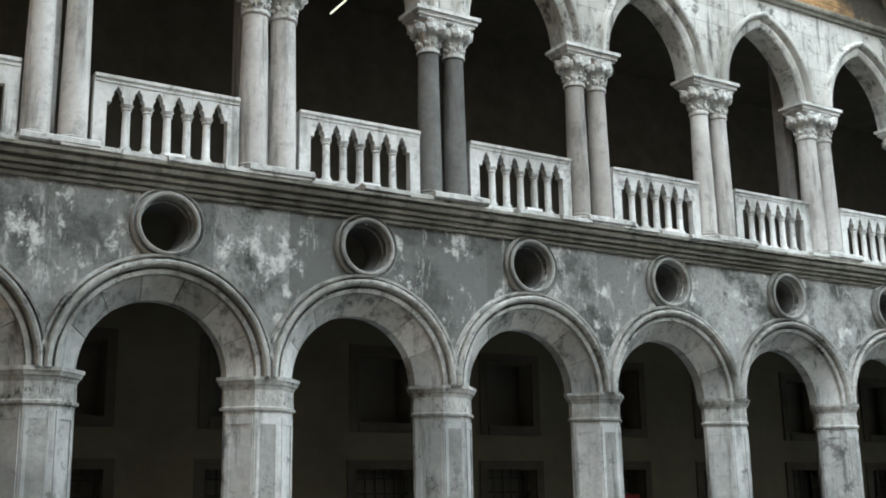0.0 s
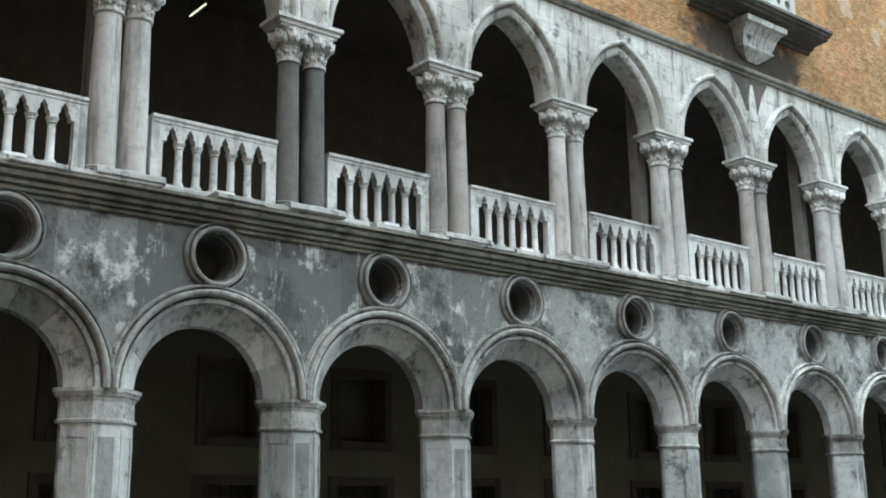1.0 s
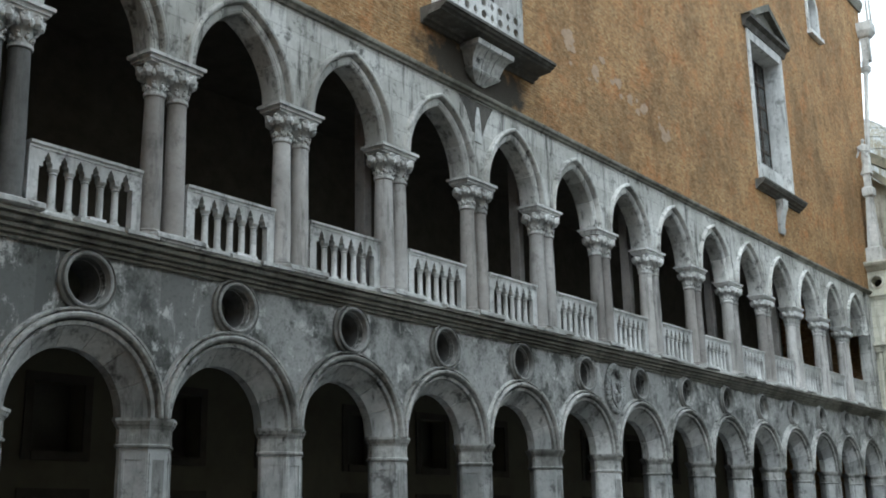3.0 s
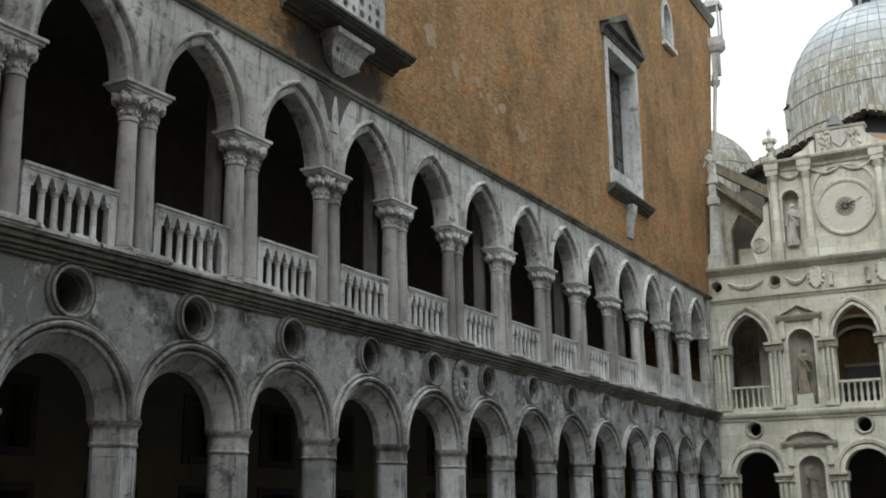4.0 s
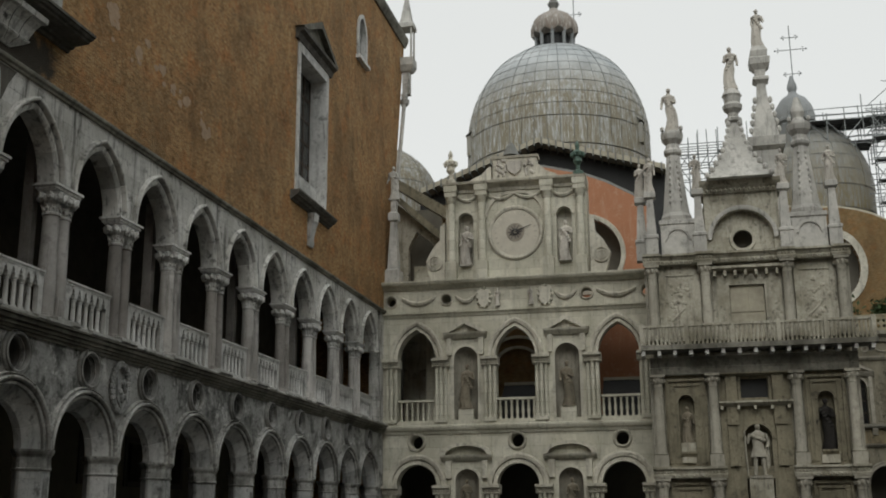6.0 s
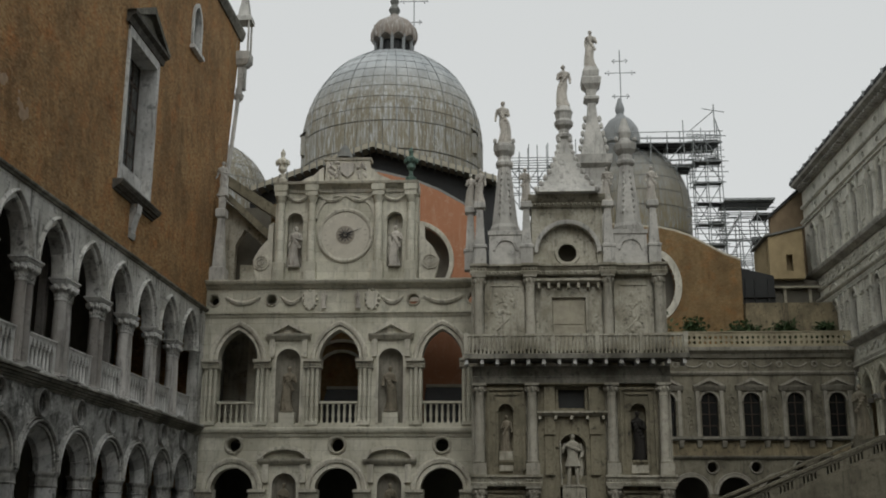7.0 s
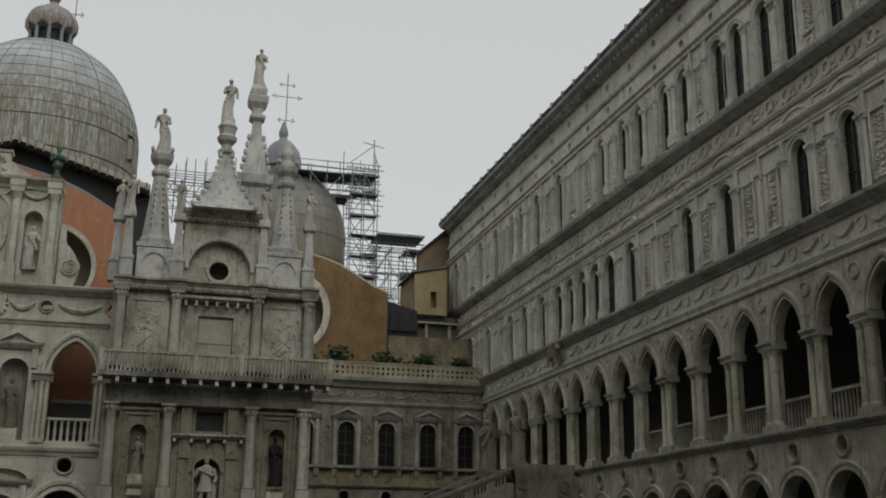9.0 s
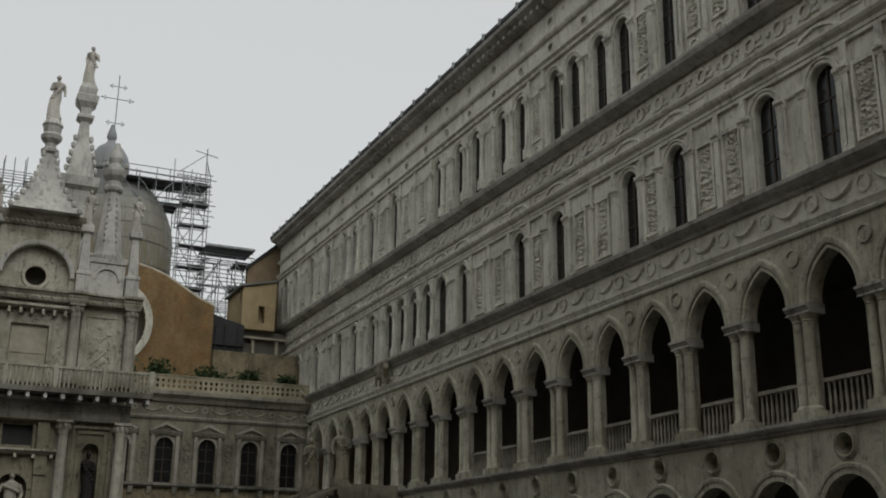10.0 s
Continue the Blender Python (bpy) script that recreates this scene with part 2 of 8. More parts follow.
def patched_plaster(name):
    """Grey render in squarish repairs of different tone, scabbed and streaked; painted paler along x for brighter far
    light.
    """
    m, b = fresh(name, 0.9)
    lk = m.node_tree.links
    g = m.node_tree.nodes.new("ShaderNodeNewGeometry")
    s = m.node_tree.nodes.new("ShaderNodeSeparateXYZ")
    co = m.node_tree.nodes.new("ShaderNodeCombineXYZ")
    lk.new(g.outputs["Position"], s.inputs[0])
    lk.new(s.outputs[0], co.inputs[0])
    lk.new(s.outputs[2], co.inputs[1])
    t = node(m, "ShaderNodeTexBrick", Scale=1.0, Mortar_Size=0.0, Brick_Width=1.27, Row_Height=40.0, Color1=(0, 0, 0, 1), Color2=(1, 1, 1, 1))
    lk.new(co.outputs[0], t.inputs["Vector"])
    rub = cloudy(m, 0.8, 10, 0.72)
    moss = cloudy(m, 1.1, 10, 0.75, sx=1.0, sy=1.0, sz=0.75)
    runs = cloudy(m, 2.0, 9, 0.78, sx=1.8, sy=1.8, sz=0.4)
    scab = cloudy(m, 1.5, 11, 0.74, sx=1.0, sy=1.0, sz=0.8)
    fine = cloudy(m, 16.0, 5, 0.7)
    c = blend(m, t.outputs["Color"], (0.25, 0.254, 0.243), (0.085, 0.089, 0.083))
    # paler beyond x 12 to 18: the far bays' brighter light as colour
    old = node(m, "ShaderNodeMath")
    old.operation = "MULTIPLY"
    lk.new(ramp(m, s.outputs[0], 12.0, 18.0), old.inputs[0])
    old.inputs[1].default_value = 0.55
    c = blend(m, old.outputs[0], c, (0.52, 0.52, 0.5))
    c = blend(m, ramp(m, rub, 0.48, 0.60), c, (0.078, 0.081, 0.075))
    c = blend(m, ramp(m, scab, 0.545, 0.60), c, (0.56, 0.56, 0.54))
    c = blend(m, ramp(m, runs, 0.57, 0.65), c, (0.42, 0.42, 0.4))
    c = blend(m, ramp(m, moss, 0.55, 0.64), c, (0.05, 0.054, 0.046))
    c = blend(m, ramp(m, fine, 0.5, 0.78), c, (0.12, 0.122, 0.113))
    return finish(m, b, c, scab, 0.5, 0.03)


M_COURT = stone("court_window_stone", (0.40, 0.38, 0.32), (0.24, 0.225, 0.185), (0.08, 0.075, 0.06), 0.55, 0.6)
M_EASTLEDGE = stone("east_ledge_stone", (0.48, 0.47, 0.42), (0.27, 0.26, 0.23), (0.07, 0.065, 0.055), 0.6, 0.5)
M_BROWN = plain("brown_render", (0.24, 0.18, 0.115), 0.9, 0, 0.35, 1.0)
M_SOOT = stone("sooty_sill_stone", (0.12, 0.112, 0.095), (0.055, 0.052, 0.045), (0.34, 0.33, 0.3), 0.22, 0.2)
M_MIDCOL = stone("column_marble_grey", (0.42, 0.40, 0.375), (0.27, 0.25, 0.23), (0.1, 0.098, 0.09), 0.4, 0.7, island=0.3)
M_PLASTER = patched_plaster("grey_plaster_patchy")
M_BRICK = brick("old_orange_brick", (0.50, 0.28, 0.115), (0.31, 0.165, 0.06), (0.52, 0.385, 0.21), height=0.09, worn=0.7, damp=0.7, speck=0.72, soot=(23.6, 13.4, 2.6, 1.1))
M_BRICK2 = brick("church_gable_brick", (0.31, 0.2, 0.088), (0.25, 0.155, 0.066), (0.3, 0.23, 0.135), worn=0.4, damp=0.6, speck=0.45)
M_RED = stone("red_ochre_render", (0.42, 0.2, 0.115), (0.36, 0.165, 0.09), (0.5, 0.34, 0.24), 0.55, 0.35)
M_YELLOW = plain("yellow_render", (0.42, 0.33, 0.19), 0.9, 0, 0.35, 1.0)
# inner plaster and timber: interior shade is deepened in the colour
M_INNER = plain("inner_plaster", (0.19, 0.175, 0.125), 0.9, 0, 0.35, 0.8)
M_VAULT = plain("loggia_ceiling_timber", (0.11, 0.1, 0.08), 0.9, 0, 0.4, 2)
M_LEAD = lead("dome_lead", (0.46, 0.485, 0.49), (0.33, 0.36, 0.37), (0.205, 0.183, 0.13), 33.2, 36.9)
M_SEAM = plain("lead_seam", (0.19, 0.195, 0.18), 0.6, 0, 0.3, 2)
M_TIN = plain("dark_lead_roof", (0.035, 0.037, 0.037), 0.7, 0, 0.4, 1)
M_EAVE = plain("pale_eave", (0.45, 0.42, 0.33), 0.8, 0, 0.4, 1.5)
M_IRON = plain("dark_iron", (0.05, 0.05, 0.05), 0.5, 0.6, 0.3, 6)
M_STEEL = plain("scaffold_steel", (0.28, 0.3, 0.3), 0.5, 0.4, 0.4, 3)
M_BOARD = plain("scaffold_board", (0.13, 0.135, 0.135), 0.8, 0, 0.4, 2)
M_BRONZE = plain("dark_bronze", (0.03, 0.028, 0.025), 0.7, 0.4, 0.4, 6)
M_COPPER = plain("green_bronze", (0.10, 0.16, 0.13), 0.6, 0.3, 0.4, 6)
# dark backing that puts the shade of openings and rooms into colour
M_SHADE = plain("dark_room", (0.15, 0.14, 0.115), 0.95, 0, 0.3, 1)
M_LEAF = plain("shrub_leaf", (0.05, 0.085, 0.03), 0.7, 0, 0.5, 6)
M_WOOD = plain("dark_wood", (0.07, 0.05, 0.035), 0.7, 0, 0.4, 5)
M_PAVE = stone("paving_trachyte", (0.12, 0.12, 0.115), (0.08, 0.08, 0.078), (0.08, 0.08, 0.08), 0.3, 0.1)
# darkened for dirt and, in colour, the shade below the balcony
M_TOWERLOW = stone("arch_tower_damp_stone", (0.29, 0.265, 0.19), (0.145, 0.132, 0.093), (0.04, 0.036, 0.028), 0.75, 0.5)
M_TOWERCOL = stone("arch_tower_column_marble", (0.46, 0.44, 0.37), (0.3, 0.285, 0.235), (0.1, 0.095, 0.08), 0.5, 0.6, island=0.2)
M_ARCHSTONE = stone("loggia_arch_stone", (0.72, 0.72, 0.69), (0.40, 0.395, 0.36), (0.05, 0.05, 0.045), 0.85, 0.75, island=0.32)
M_DARKPANE = plain("dark_old_pane", (0.014, 0.015, 0.015), 0.2, 0, 0.3, 3)
M_HOOD = stone("hood_mould_sooty", (0.62, 0.62, 0.59), (0.15, 0.15, 0.138), (0.03, 0.03, 0.026), 0.95, 0.6)
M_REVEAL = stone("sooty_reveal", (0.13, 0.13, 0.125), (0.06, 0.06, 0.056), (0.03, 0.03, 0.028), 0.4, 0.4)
M_RUIN = stone("stained_ruin_wall", (0.32, 0.27, 0.17), (0.15, 0.125, 0.08), (0.05, 0.045, 0.035), 0.9, 0.6)
M_CAP = lead("lantern_lead_stained", (0.42, 0.41, 0.385), (0.3, 0.285, 0.26), (0.2, 0.165, 0.135), 41.6, 44.5)
M_DIAL = plain("clock_dial", (0.56, 0.53, 0.45), 0.7, 0, 0.18, 2)
M_PLASTERBIT = plain("old_plaster_scrap", (0.46, 0.33, 0.22), 0.9, 0, 0.35, 5)
M_TUBE = plain("lamp_tube_housing", (0.8, 0.8, 0.8), 0.5, 0, 0.1, 3)
M_LIT, lb = fresh("lit_tube", 0.4)
lb.inputs["Emission Color"].default_value, lb.inputs["Emission Strength"].default_value = (1, 0.98, 0.7, 1), 0.15
M_LEADOLD = lead("old_dome_lead", (0.26, 0.275, 0.28), (0.19, 0.2, 0.2), (0.2, 0.17, 0.1), 27.0, 36.0)
M_GLASS, gb = fresh("old_window_glass", 0.12)
gb.inputs["Base Color"].default_value = (0.35, 0.37, 0.36, 1)
gb.inputs["Transmission Weight"].default_value = 0.9
gb.inputs["IOR"].default_value = 1.45
gb.inputs["Specular IOR Level"].default_value = 0.25


# ---- mesh tools; façades are drawn in their own frame: u along, d out of the wall, z up ----
def obj(name, bm, material, parent=None, label=""):
    bmesh.ops.recalc_face_normals(bm, faces=bm.faces)
    me = bpy.data.meshes.new(name)
    bm.to_mesh(me)
    bm.free()
    me.materials.append(material)
    ob = new(name, me)
    if parent is not None:
        ob.parent = parent
    if label:
        ob["label"] = label
    return ob


def part(name, bm, material, parent, label=""):
    return obj(name, bm, material, parent, label)


def again(ob, parent, m):
    """One more piece on the same mesh."""
    o = new(ob.name.split(".")[0], ob.data)
    o.parent = parent
    o.matrix_basis = m
    return o


def smooth(ob, angle=40):
    ob.data.shade_smooth()
    ob.data.set_sharp_from_angle(angle=radians(angle))
    return ob


def thing(name, m, label, category, group="", kind=""):
    e = new(name)
    e.empty_display_size = 0.3
    e.matrix_basis = m
    return tagged(e, label, category, group, kind)


def box(bm, u0, u1, d0, d1, z0, z1):
    v = [bm.verts.new((u, d, z)) for z in (z0, z1) for d in (d0, d1) for u in (u0, u1)]
    for f in ((0, 1, 3, 2), (4, 6, 7, 5), (0, 4, 5, 1), (2, 3, 7, 6), (0, 2, 6, 4), (1, 5, 7, 3)):
        bm.faces.new([v[i] for i in f])
    return v


def boxed(*lim):
    bm = bmesh.new()
    box(bm, *lim)
    return bm


def loft(bm, rows, close_u=False, close_v=False, caps=False):
    """Quads between rows of points."""
    vs = [[bm.verts.new(p) for p in r] for r in rows]
    n = len(vs[0])
    for i in range(len(vs) if close_v else len(vs) - 1):
        a, b = vs[i], vs[(i + 1) % len(vs)]
        for j in range(n if close_u else n - 1):
            k = (j + 1) % n
            bm.faces.new((a[j], a[k], b[k], b[j]))
    if caps:
        bm.faces.new(vs[0])
        bm.faces.new(vs[-1])
    return vs


def run(bm, u0, u1, profile):
    """A moulding along u from a closed profile of (d, z)."""
    loft(bm, [[(u0, d, z) for d, z in profile], [(u1, d, z) for d, z in profile]], close_u=True, caps=True)


def plate(bm, pts, d0, d1):
    """A flat shape (u, z) of some thickness."""
    loft(bm, [[(u, d0, z) for u, z in pts], [(u, d1, z) for u, z in pts]], close_u=True, caps=True)


def pierced(bm, outer, holes, d0, d1):
    """A wall with openings through it."""
    for d in (d0, d1):
        edges = []
        for loop in (outer, *holes):
            vs = [bm.verts.new((u, d, z)) for u, z in loop]
            edges += [bm.edges.new((vs[i], vs[(i + 1) % len(vs)])) for i in range(len(vs))]
        bmesh.ops.triangle_fill(bm, use_beauty=True, use_dissolve=False, edges=edges)
    for loop in (outer, *holes):
        loft(bm, [[(u, d0, z) for u, z in loop], [(u, d1, z) for u, z in loop]], close_u=True)
    bmesh.ops.remove_doubles(bm, verts=bm.verts, dist=0.0005)


def arch(a, h, o=0.0, n=14):
    """Points of an arch of half width a and rise h, moved outwards by o, from its left foot to its right one."""
    R = (a * a + h * h) / (2 * a)
    c = R - a
    top = math.acos(max(-1, min(1, c / (R + o))))
    half = [((R + o) * math.cos(top * i / n) - c, (R + o) * math.sin(top * i / n)) for i in range(n + 1)]
    return [(-u, z) for u, z in half] + [(u, z) for u, z in reversed(half[:-1])]


def archivolt(bm, cu, zs, a, h, profile, n=14, closed=False):
    """A moulding bent round an arch; profile of (offset outwards, d)."""
    loft(bm, [[(cu + u, d, zs + z) for u, z in arch(a, h, o, n)] for o, d in profile], close_v=closed)


def over_arch(bm, cu, zs, a, h, o, left, right, top, d, n=14):
    """The flat wall round and over an arch."""
    pts = [(cu + u, zs + z) for u, z in arch(a, h, o, n)]
    low = [(left, zs), *pts, (right, zs)]
    loft(bm, [[(u, d, z) for u, z in low], [(u, d, top) for u, _ in low]])


def hoop(bm, cu, cz, profile, n=28):
    """A moulding round a circle; profile of (radius, d)."""
    loft(bm, [[(cu + r * math.cos(math.tau * i / n), d, cz + r * math.sin(math.tau * i / n)) for i in range(n)] for r, d in profile], close_u=True)


def turned(bm, cu, cd, profile, n=12, turn=0.0, squash=1.0):
    """A turned shaft round an upright axis; profile of (radius, z)."""
    loft(bm, [[(cu + r * math.cos(math.tau * i / n + turn), cd + squash * r * math.sin(math.tau * i / n + turn), z) for i in range(n)] for r, z in profile], close_u=True, caps=True)


def squared(bm, cu, cd, profile):
    turned(bm, cu, cd, [(r * 1.4142, z) for r, z in profile], 4, math.pi / 4)


def lump(bm, x, y, z, rx, ry, rz, sub=1):
    g = bmesh.ops.create_icosphere(bm, subdivisions=sub, radius=1, matrix=Matrix.Translation((x, y, z)) @ Matrix.Diagonal((rx, ry, rz, 1)))
    return g["verts"]


def rod(bm, p, q, r=0.03, n=6, r2=None):
    p, q = Vector(p), Vector(q)
    z = (q - p).normalized()
    x = z.orthogonal().normalized()
    y = z.cross(x)
    rows = [[c + rr * (math.cos(math.tau * i / n) * x + math.sin(math.tau * i / n) * y) for i in range(n)] for c, rr in ((p, r), (q, r if r2 is None else r2))]
    loft(bm, rows, close_u=True, caps=True)


def swag(bm, u0, u1, d, z, drop, r=0.06, n=8):
    """A carved garland hung between two points."""
    pts = [(u0 + (u1 - u0) * i / n, d, z - drop * (1 - (2 * i / n - 1) ** 2)) for i in range(n + 1)]
    for i in range(n):
        rod(bm, pts[i], pts[i + 1], r * (0.7 + 0.6 * math.sin(math.pi * (i + 0.5) / n)), 5)


FW = pose(0, YW, 0, 0, 0, 180)
FN = pose(XN, 0, 0, 0, 0, 90)
FE = pose(0, YE, 0)
FC = pose(XC, 0, 0, 0, 0, 90)
FOSC = pose(55.0, 0, 0, 0, 0, 90)


# ---- kinds of things ----
def statue(name, h, seed, material, parent_m, label, group=""):
    """A robed figure as one plain shape: weight on one leg, folded drapery, one arm bent."""
    rnd = random.Random(seed)
    bm = bmesh.new()
    prof = [(0.125, 0.0), (0.13, 0.04), (0.118, 0.16), (0.108, 0.3), (0.112, 0.42), (0.108, 0.5), (0.082, 0.6), (0.098, 0.7), (0.118, 0.77), (0.112, 0.805), (0.06, 0.832), (0.034, 0.85), (0.036, 0.875)]
    n, rows, lean = 24, [], rnd.choice((-1, 1)) * rnd.uniform(0.018, 0.035)
    folds, twist = rnd.choice((5, 6, 7)), rnd.uniform(-2.5, 2.5)

    def axis(z):
        return lean * math.sin(z * 6.2)
    for r, z in prof:
        cut = 0.16 * max(0.0, 1 - z / 0.62) + 0.03
        rows.append([(h * (axis(z) + r * math.cos(q) * (1 + cut * math.sin(folds * q + twist * z * 3))), h * 0.72 * r * math.sin(q) * (1 + cut * math.cos(folds * q + 1 + twist * z * 3)), h * z) for q in (math.tau * i / n for i in range(n))])
    loft(bm, rows, close_u=True, caps=True)
    top = axis(0.9)
    lump(bm, h * top, 0.012 * h, 0.925 * h, 0.043 * h, 0.05 * h, 0.062 * h, 2)
    lump(bm, h * top, -0.012 * h, 0.94 * h, 0.05 * h, 0.045 * h, 0.055 * h, 2)
    s, x0 = rnd.choice((-1, 1)), axis(0.78)
    sh = (h * (x0 + s * 0.105), 0, 0.785 * h)
    el = (h * (x0 + s * 0.14), 0.02 * h, 0.635 * h)
    hand_ = (h * (x0 + s * rnd.uniform(0.0, 0.06)), 0.105 * h, rnd.uniform(0.64, 0.72) * h)
    rod(bm, sh, el, 0.036 * h, 7, 0.03 * h)
    rod(bm, el, hand_, 0.03 * h, 7, 0.022 * h)
    sh = (h * (x0 - s * 0.105), 0, 0.785 * h)
    el = (h * (x0 - s * rnd.uniform(0.125, 0.15)), -0.01 * h, 0.62 * h)
    hand_ = (h * (x0 - s * rnd.uniform(0.1, 0.2)), 0.05 * h, rnd.uniform(0.46, 0.56) * h)
    rod(bm, sh, el, 0.036 * h, 7, 0.03 * h)
    rod(bm, el, hand_, 0.03 * h, 7, 0.022 * h)
    # cloak hanging from the shoulder across the hip
    for i in range(6):
        f = i / 5
        lump(bm, h * (x0 - s * (0.08 - 0.17 * f)), (0.06 + 0.02 * math.sin(3 * f)) * h, (0.76 - 0.3 * f) * h, 0.05 * h, 0.03 * h, 0.045 * h)
    box(bm, -0.14 * h, 0.14 * h, -0.11 * h, 0.12 * h, -0.02 * h, 0.02 * h)
    o = smooth(obj(name, bm, material), 50)
    o.matrix_basis = parent_m
    return tagged(o, label, "statue", group)


def warrior(name, h, material, parent_m, label, group=""):
    """A standing fighter with bare legs, skirt, breastplate and a staff, as one plain shape."""
    bm = bmesh.new()
    for s in (-1, 1):
        rod(bm, (s * 0.085 * h, 0.03 * h * (s > 0), 0.02 * h), (s * 0.07 * h, 0.01 * h, 0.25 * h), 0.034 * h, 8, 0.045 * h)
        rod(bm, (s * 0.07 * h, 0.01 * h, 0.25 * h), (s * 0.055 * h, 0, 0.48 * h), 0.04 * h, 8, 0.062 * h)
        lump(bm, s * 0.095 * h, 0.05 * h, 0.03 * h, 0.035 * h, 0.07 * h, 0.025 * h)
    n, rows = 24, []
    for r, z in ((0.15, 0.36), (0.125, 0.46), (0.098, 0.55), (0.108, 0.64), (0.13, 0.73), (0.128, 0.79), (0.07, 0.825), (0.038, 0.845), (0.04, 0.87)):
        rows.append([(h * r * math.cos(q) * (1 + (0.07 if z < 0.5 else 0) * math.sin(8 * q)), 0.68 * h * r * math.sin(q) * (1 + (0.07 if z < 0.5 else 0) * math.sin(8 * q)), h * z) for q in (math.tau * i / n for i in range(n))])
    loft(bm, rows, close_u=True, caps=True)
    lump(bm, 0, 0.01 * h, 0.925 * h, 0.048 * h, 0.054 * h, 0.065 * h, 2)
    lump(bm, 0, -0.01 * h, 0.955 * h, 0.052 * h, 0.055 * h, 0.05 * h, 2)
    rod(bm, (0.13 * h, 0, 0.78 * h), (0.2 * h, 0.0, 0.62 * h), 0.038 * h, 7, 0.03 * h)
    rod(bm, (0.2 * h, 0.0, 0.62 * h), (0.235 * h, 0.09 * h, 0.74 * h), 0.03 * h, 7, 0.024 * h)
    rod(bm, (-0.13 * h, 0, 0.78 * h), (-0.185 * h, 0, 0.62 * h), 0.038 * h, 7, 0.03 * h)
    rod(bm, (-0.185 * h, 0, 0.62 * h), (-0.15 * h, 0.09 * h, 0.52 * h), 0.03 * h, 7, 0.024 * h)
    rod(bm, (0.22 * h, 0.1 * h, 0.02 * h), (0.24 * h, 0.09 * h, 0.83 * h), 0.014 * h, 6)
    for i in range(5):
        lump(bm, (-0.1 + 0.05 * i) * h, 0.08 * h, (0.66 + 0.02 * i) * h, 0.045 * h, 0.03 * h, 0.04 * h)
    lump(bm, -0.15 * h, -0.02 * h, 0.3 * h, 0.05 * h, 0.05 * h, 0.3 * h, 2)
    box(bm, -0.2 * h, 0.2 * h, -0.12 * h, 0.14 * h, -0.02 * h, 0.02 * h)
    o = smooth(obj(name, bm, material), 50)
    o.matrix_basis = parent_m
    return tagged(o, label, "statue", group)


def capital_mesh(w, depth, z0, z1, cols, r):
    """Leafy bells on their shafts under one moulded slab."""
    bm = bmesh.new()
    slab = z1 - 0.2
    for cu in cols:
        turned(bm, cu, 0, [(r * 1.18, z0), (r * 1.18, z0 + 0.05), (r * 0.95, z0 + 0.07), (r * 1.05, z0 + 0.3), (r * 1.5, slab)], 12)
        for tier, (zz, rr, s) in enumerate(((z0 + 0.17, r * 1.08, 0.05), (slab - 0.14, r * 1.55, 0.115))):
            for i in range(8):
                a = math.tau * (i + 0.5 * tier) / 8
                lump(bm, cu + rr * math.cos(a), rr * math.sin(a), zz, s, s, s * 1.15)
                lump(bm, cu + 1.16 * rr * math.cos(a), 1.16 * rr * math.sin(a), zz + 0.07, s * 0.65, s * 0.65, s * 0.5)
                lump(bm, cu + 1.0 * rr * math.cos(a + 0.39), rr * math.sin(a + 0.39), zz - 0.05, s * 0.5, s * 0.5, s * 0.9)
    for lo, hi, g in ((slab, slab + 0.05, -0.05), (slab + 0.05, slab + 0.13, -0.01), (slab + 0.13, z1, 0.04)):
        box(bm, -w / 2 - g, w / 2 + g, -depth / 2 - g, depth / 2 + g, lo, hi)
    return bm


def base_mesh(cols, r, z0, z1):
    bm = bmesh.new()
    for cu in cols:
        box(bm, cu - r * 1.35, cu + r * 1.35, -r * 1.35, r * 1.35, z0, z0 + 0.07)
        turned(bm, cu, 0, [(r * 1.3, z0 + 0.07), (r * 1.33, z0 + 0.1), (r * 1.12, z0 + 0.14), (r * 1.18, z0 + 0.17), (r, z1)], 14)
    return bm


def column_pair(m, label, group, material, cols=(-0.27, 0.27), r=0.215, z0=6.8, zc=9.62, z1=10.42, w=1.3, depth=0.62):
    t = thing("column_pair", m, label, "column", group)
    part("base", base_mesh(cols, r, z0, z0 + 0.2), material, t)
    for cu in cols:
        bm = bmesh.new()
        turned(bm, cu, 0, [(r, z0 + 0.2), (r * 1.0, z0 + 0.9), (r * 0.86, zc - 0.03), (r * 0.94, zc - 0.02), (r * 0.94, zc)], 16)
        smooth(part("shaft", bm, material, t))
    part("capital", capital_mesh(w, depth, zc, z1, cols, r * 0.86), M_WHITE, t, "carved leaf capital")
    part("rear_strip", boxed(-0.05, 0.05, -0.3, -0.2, z0, zc), material, t)
    return t


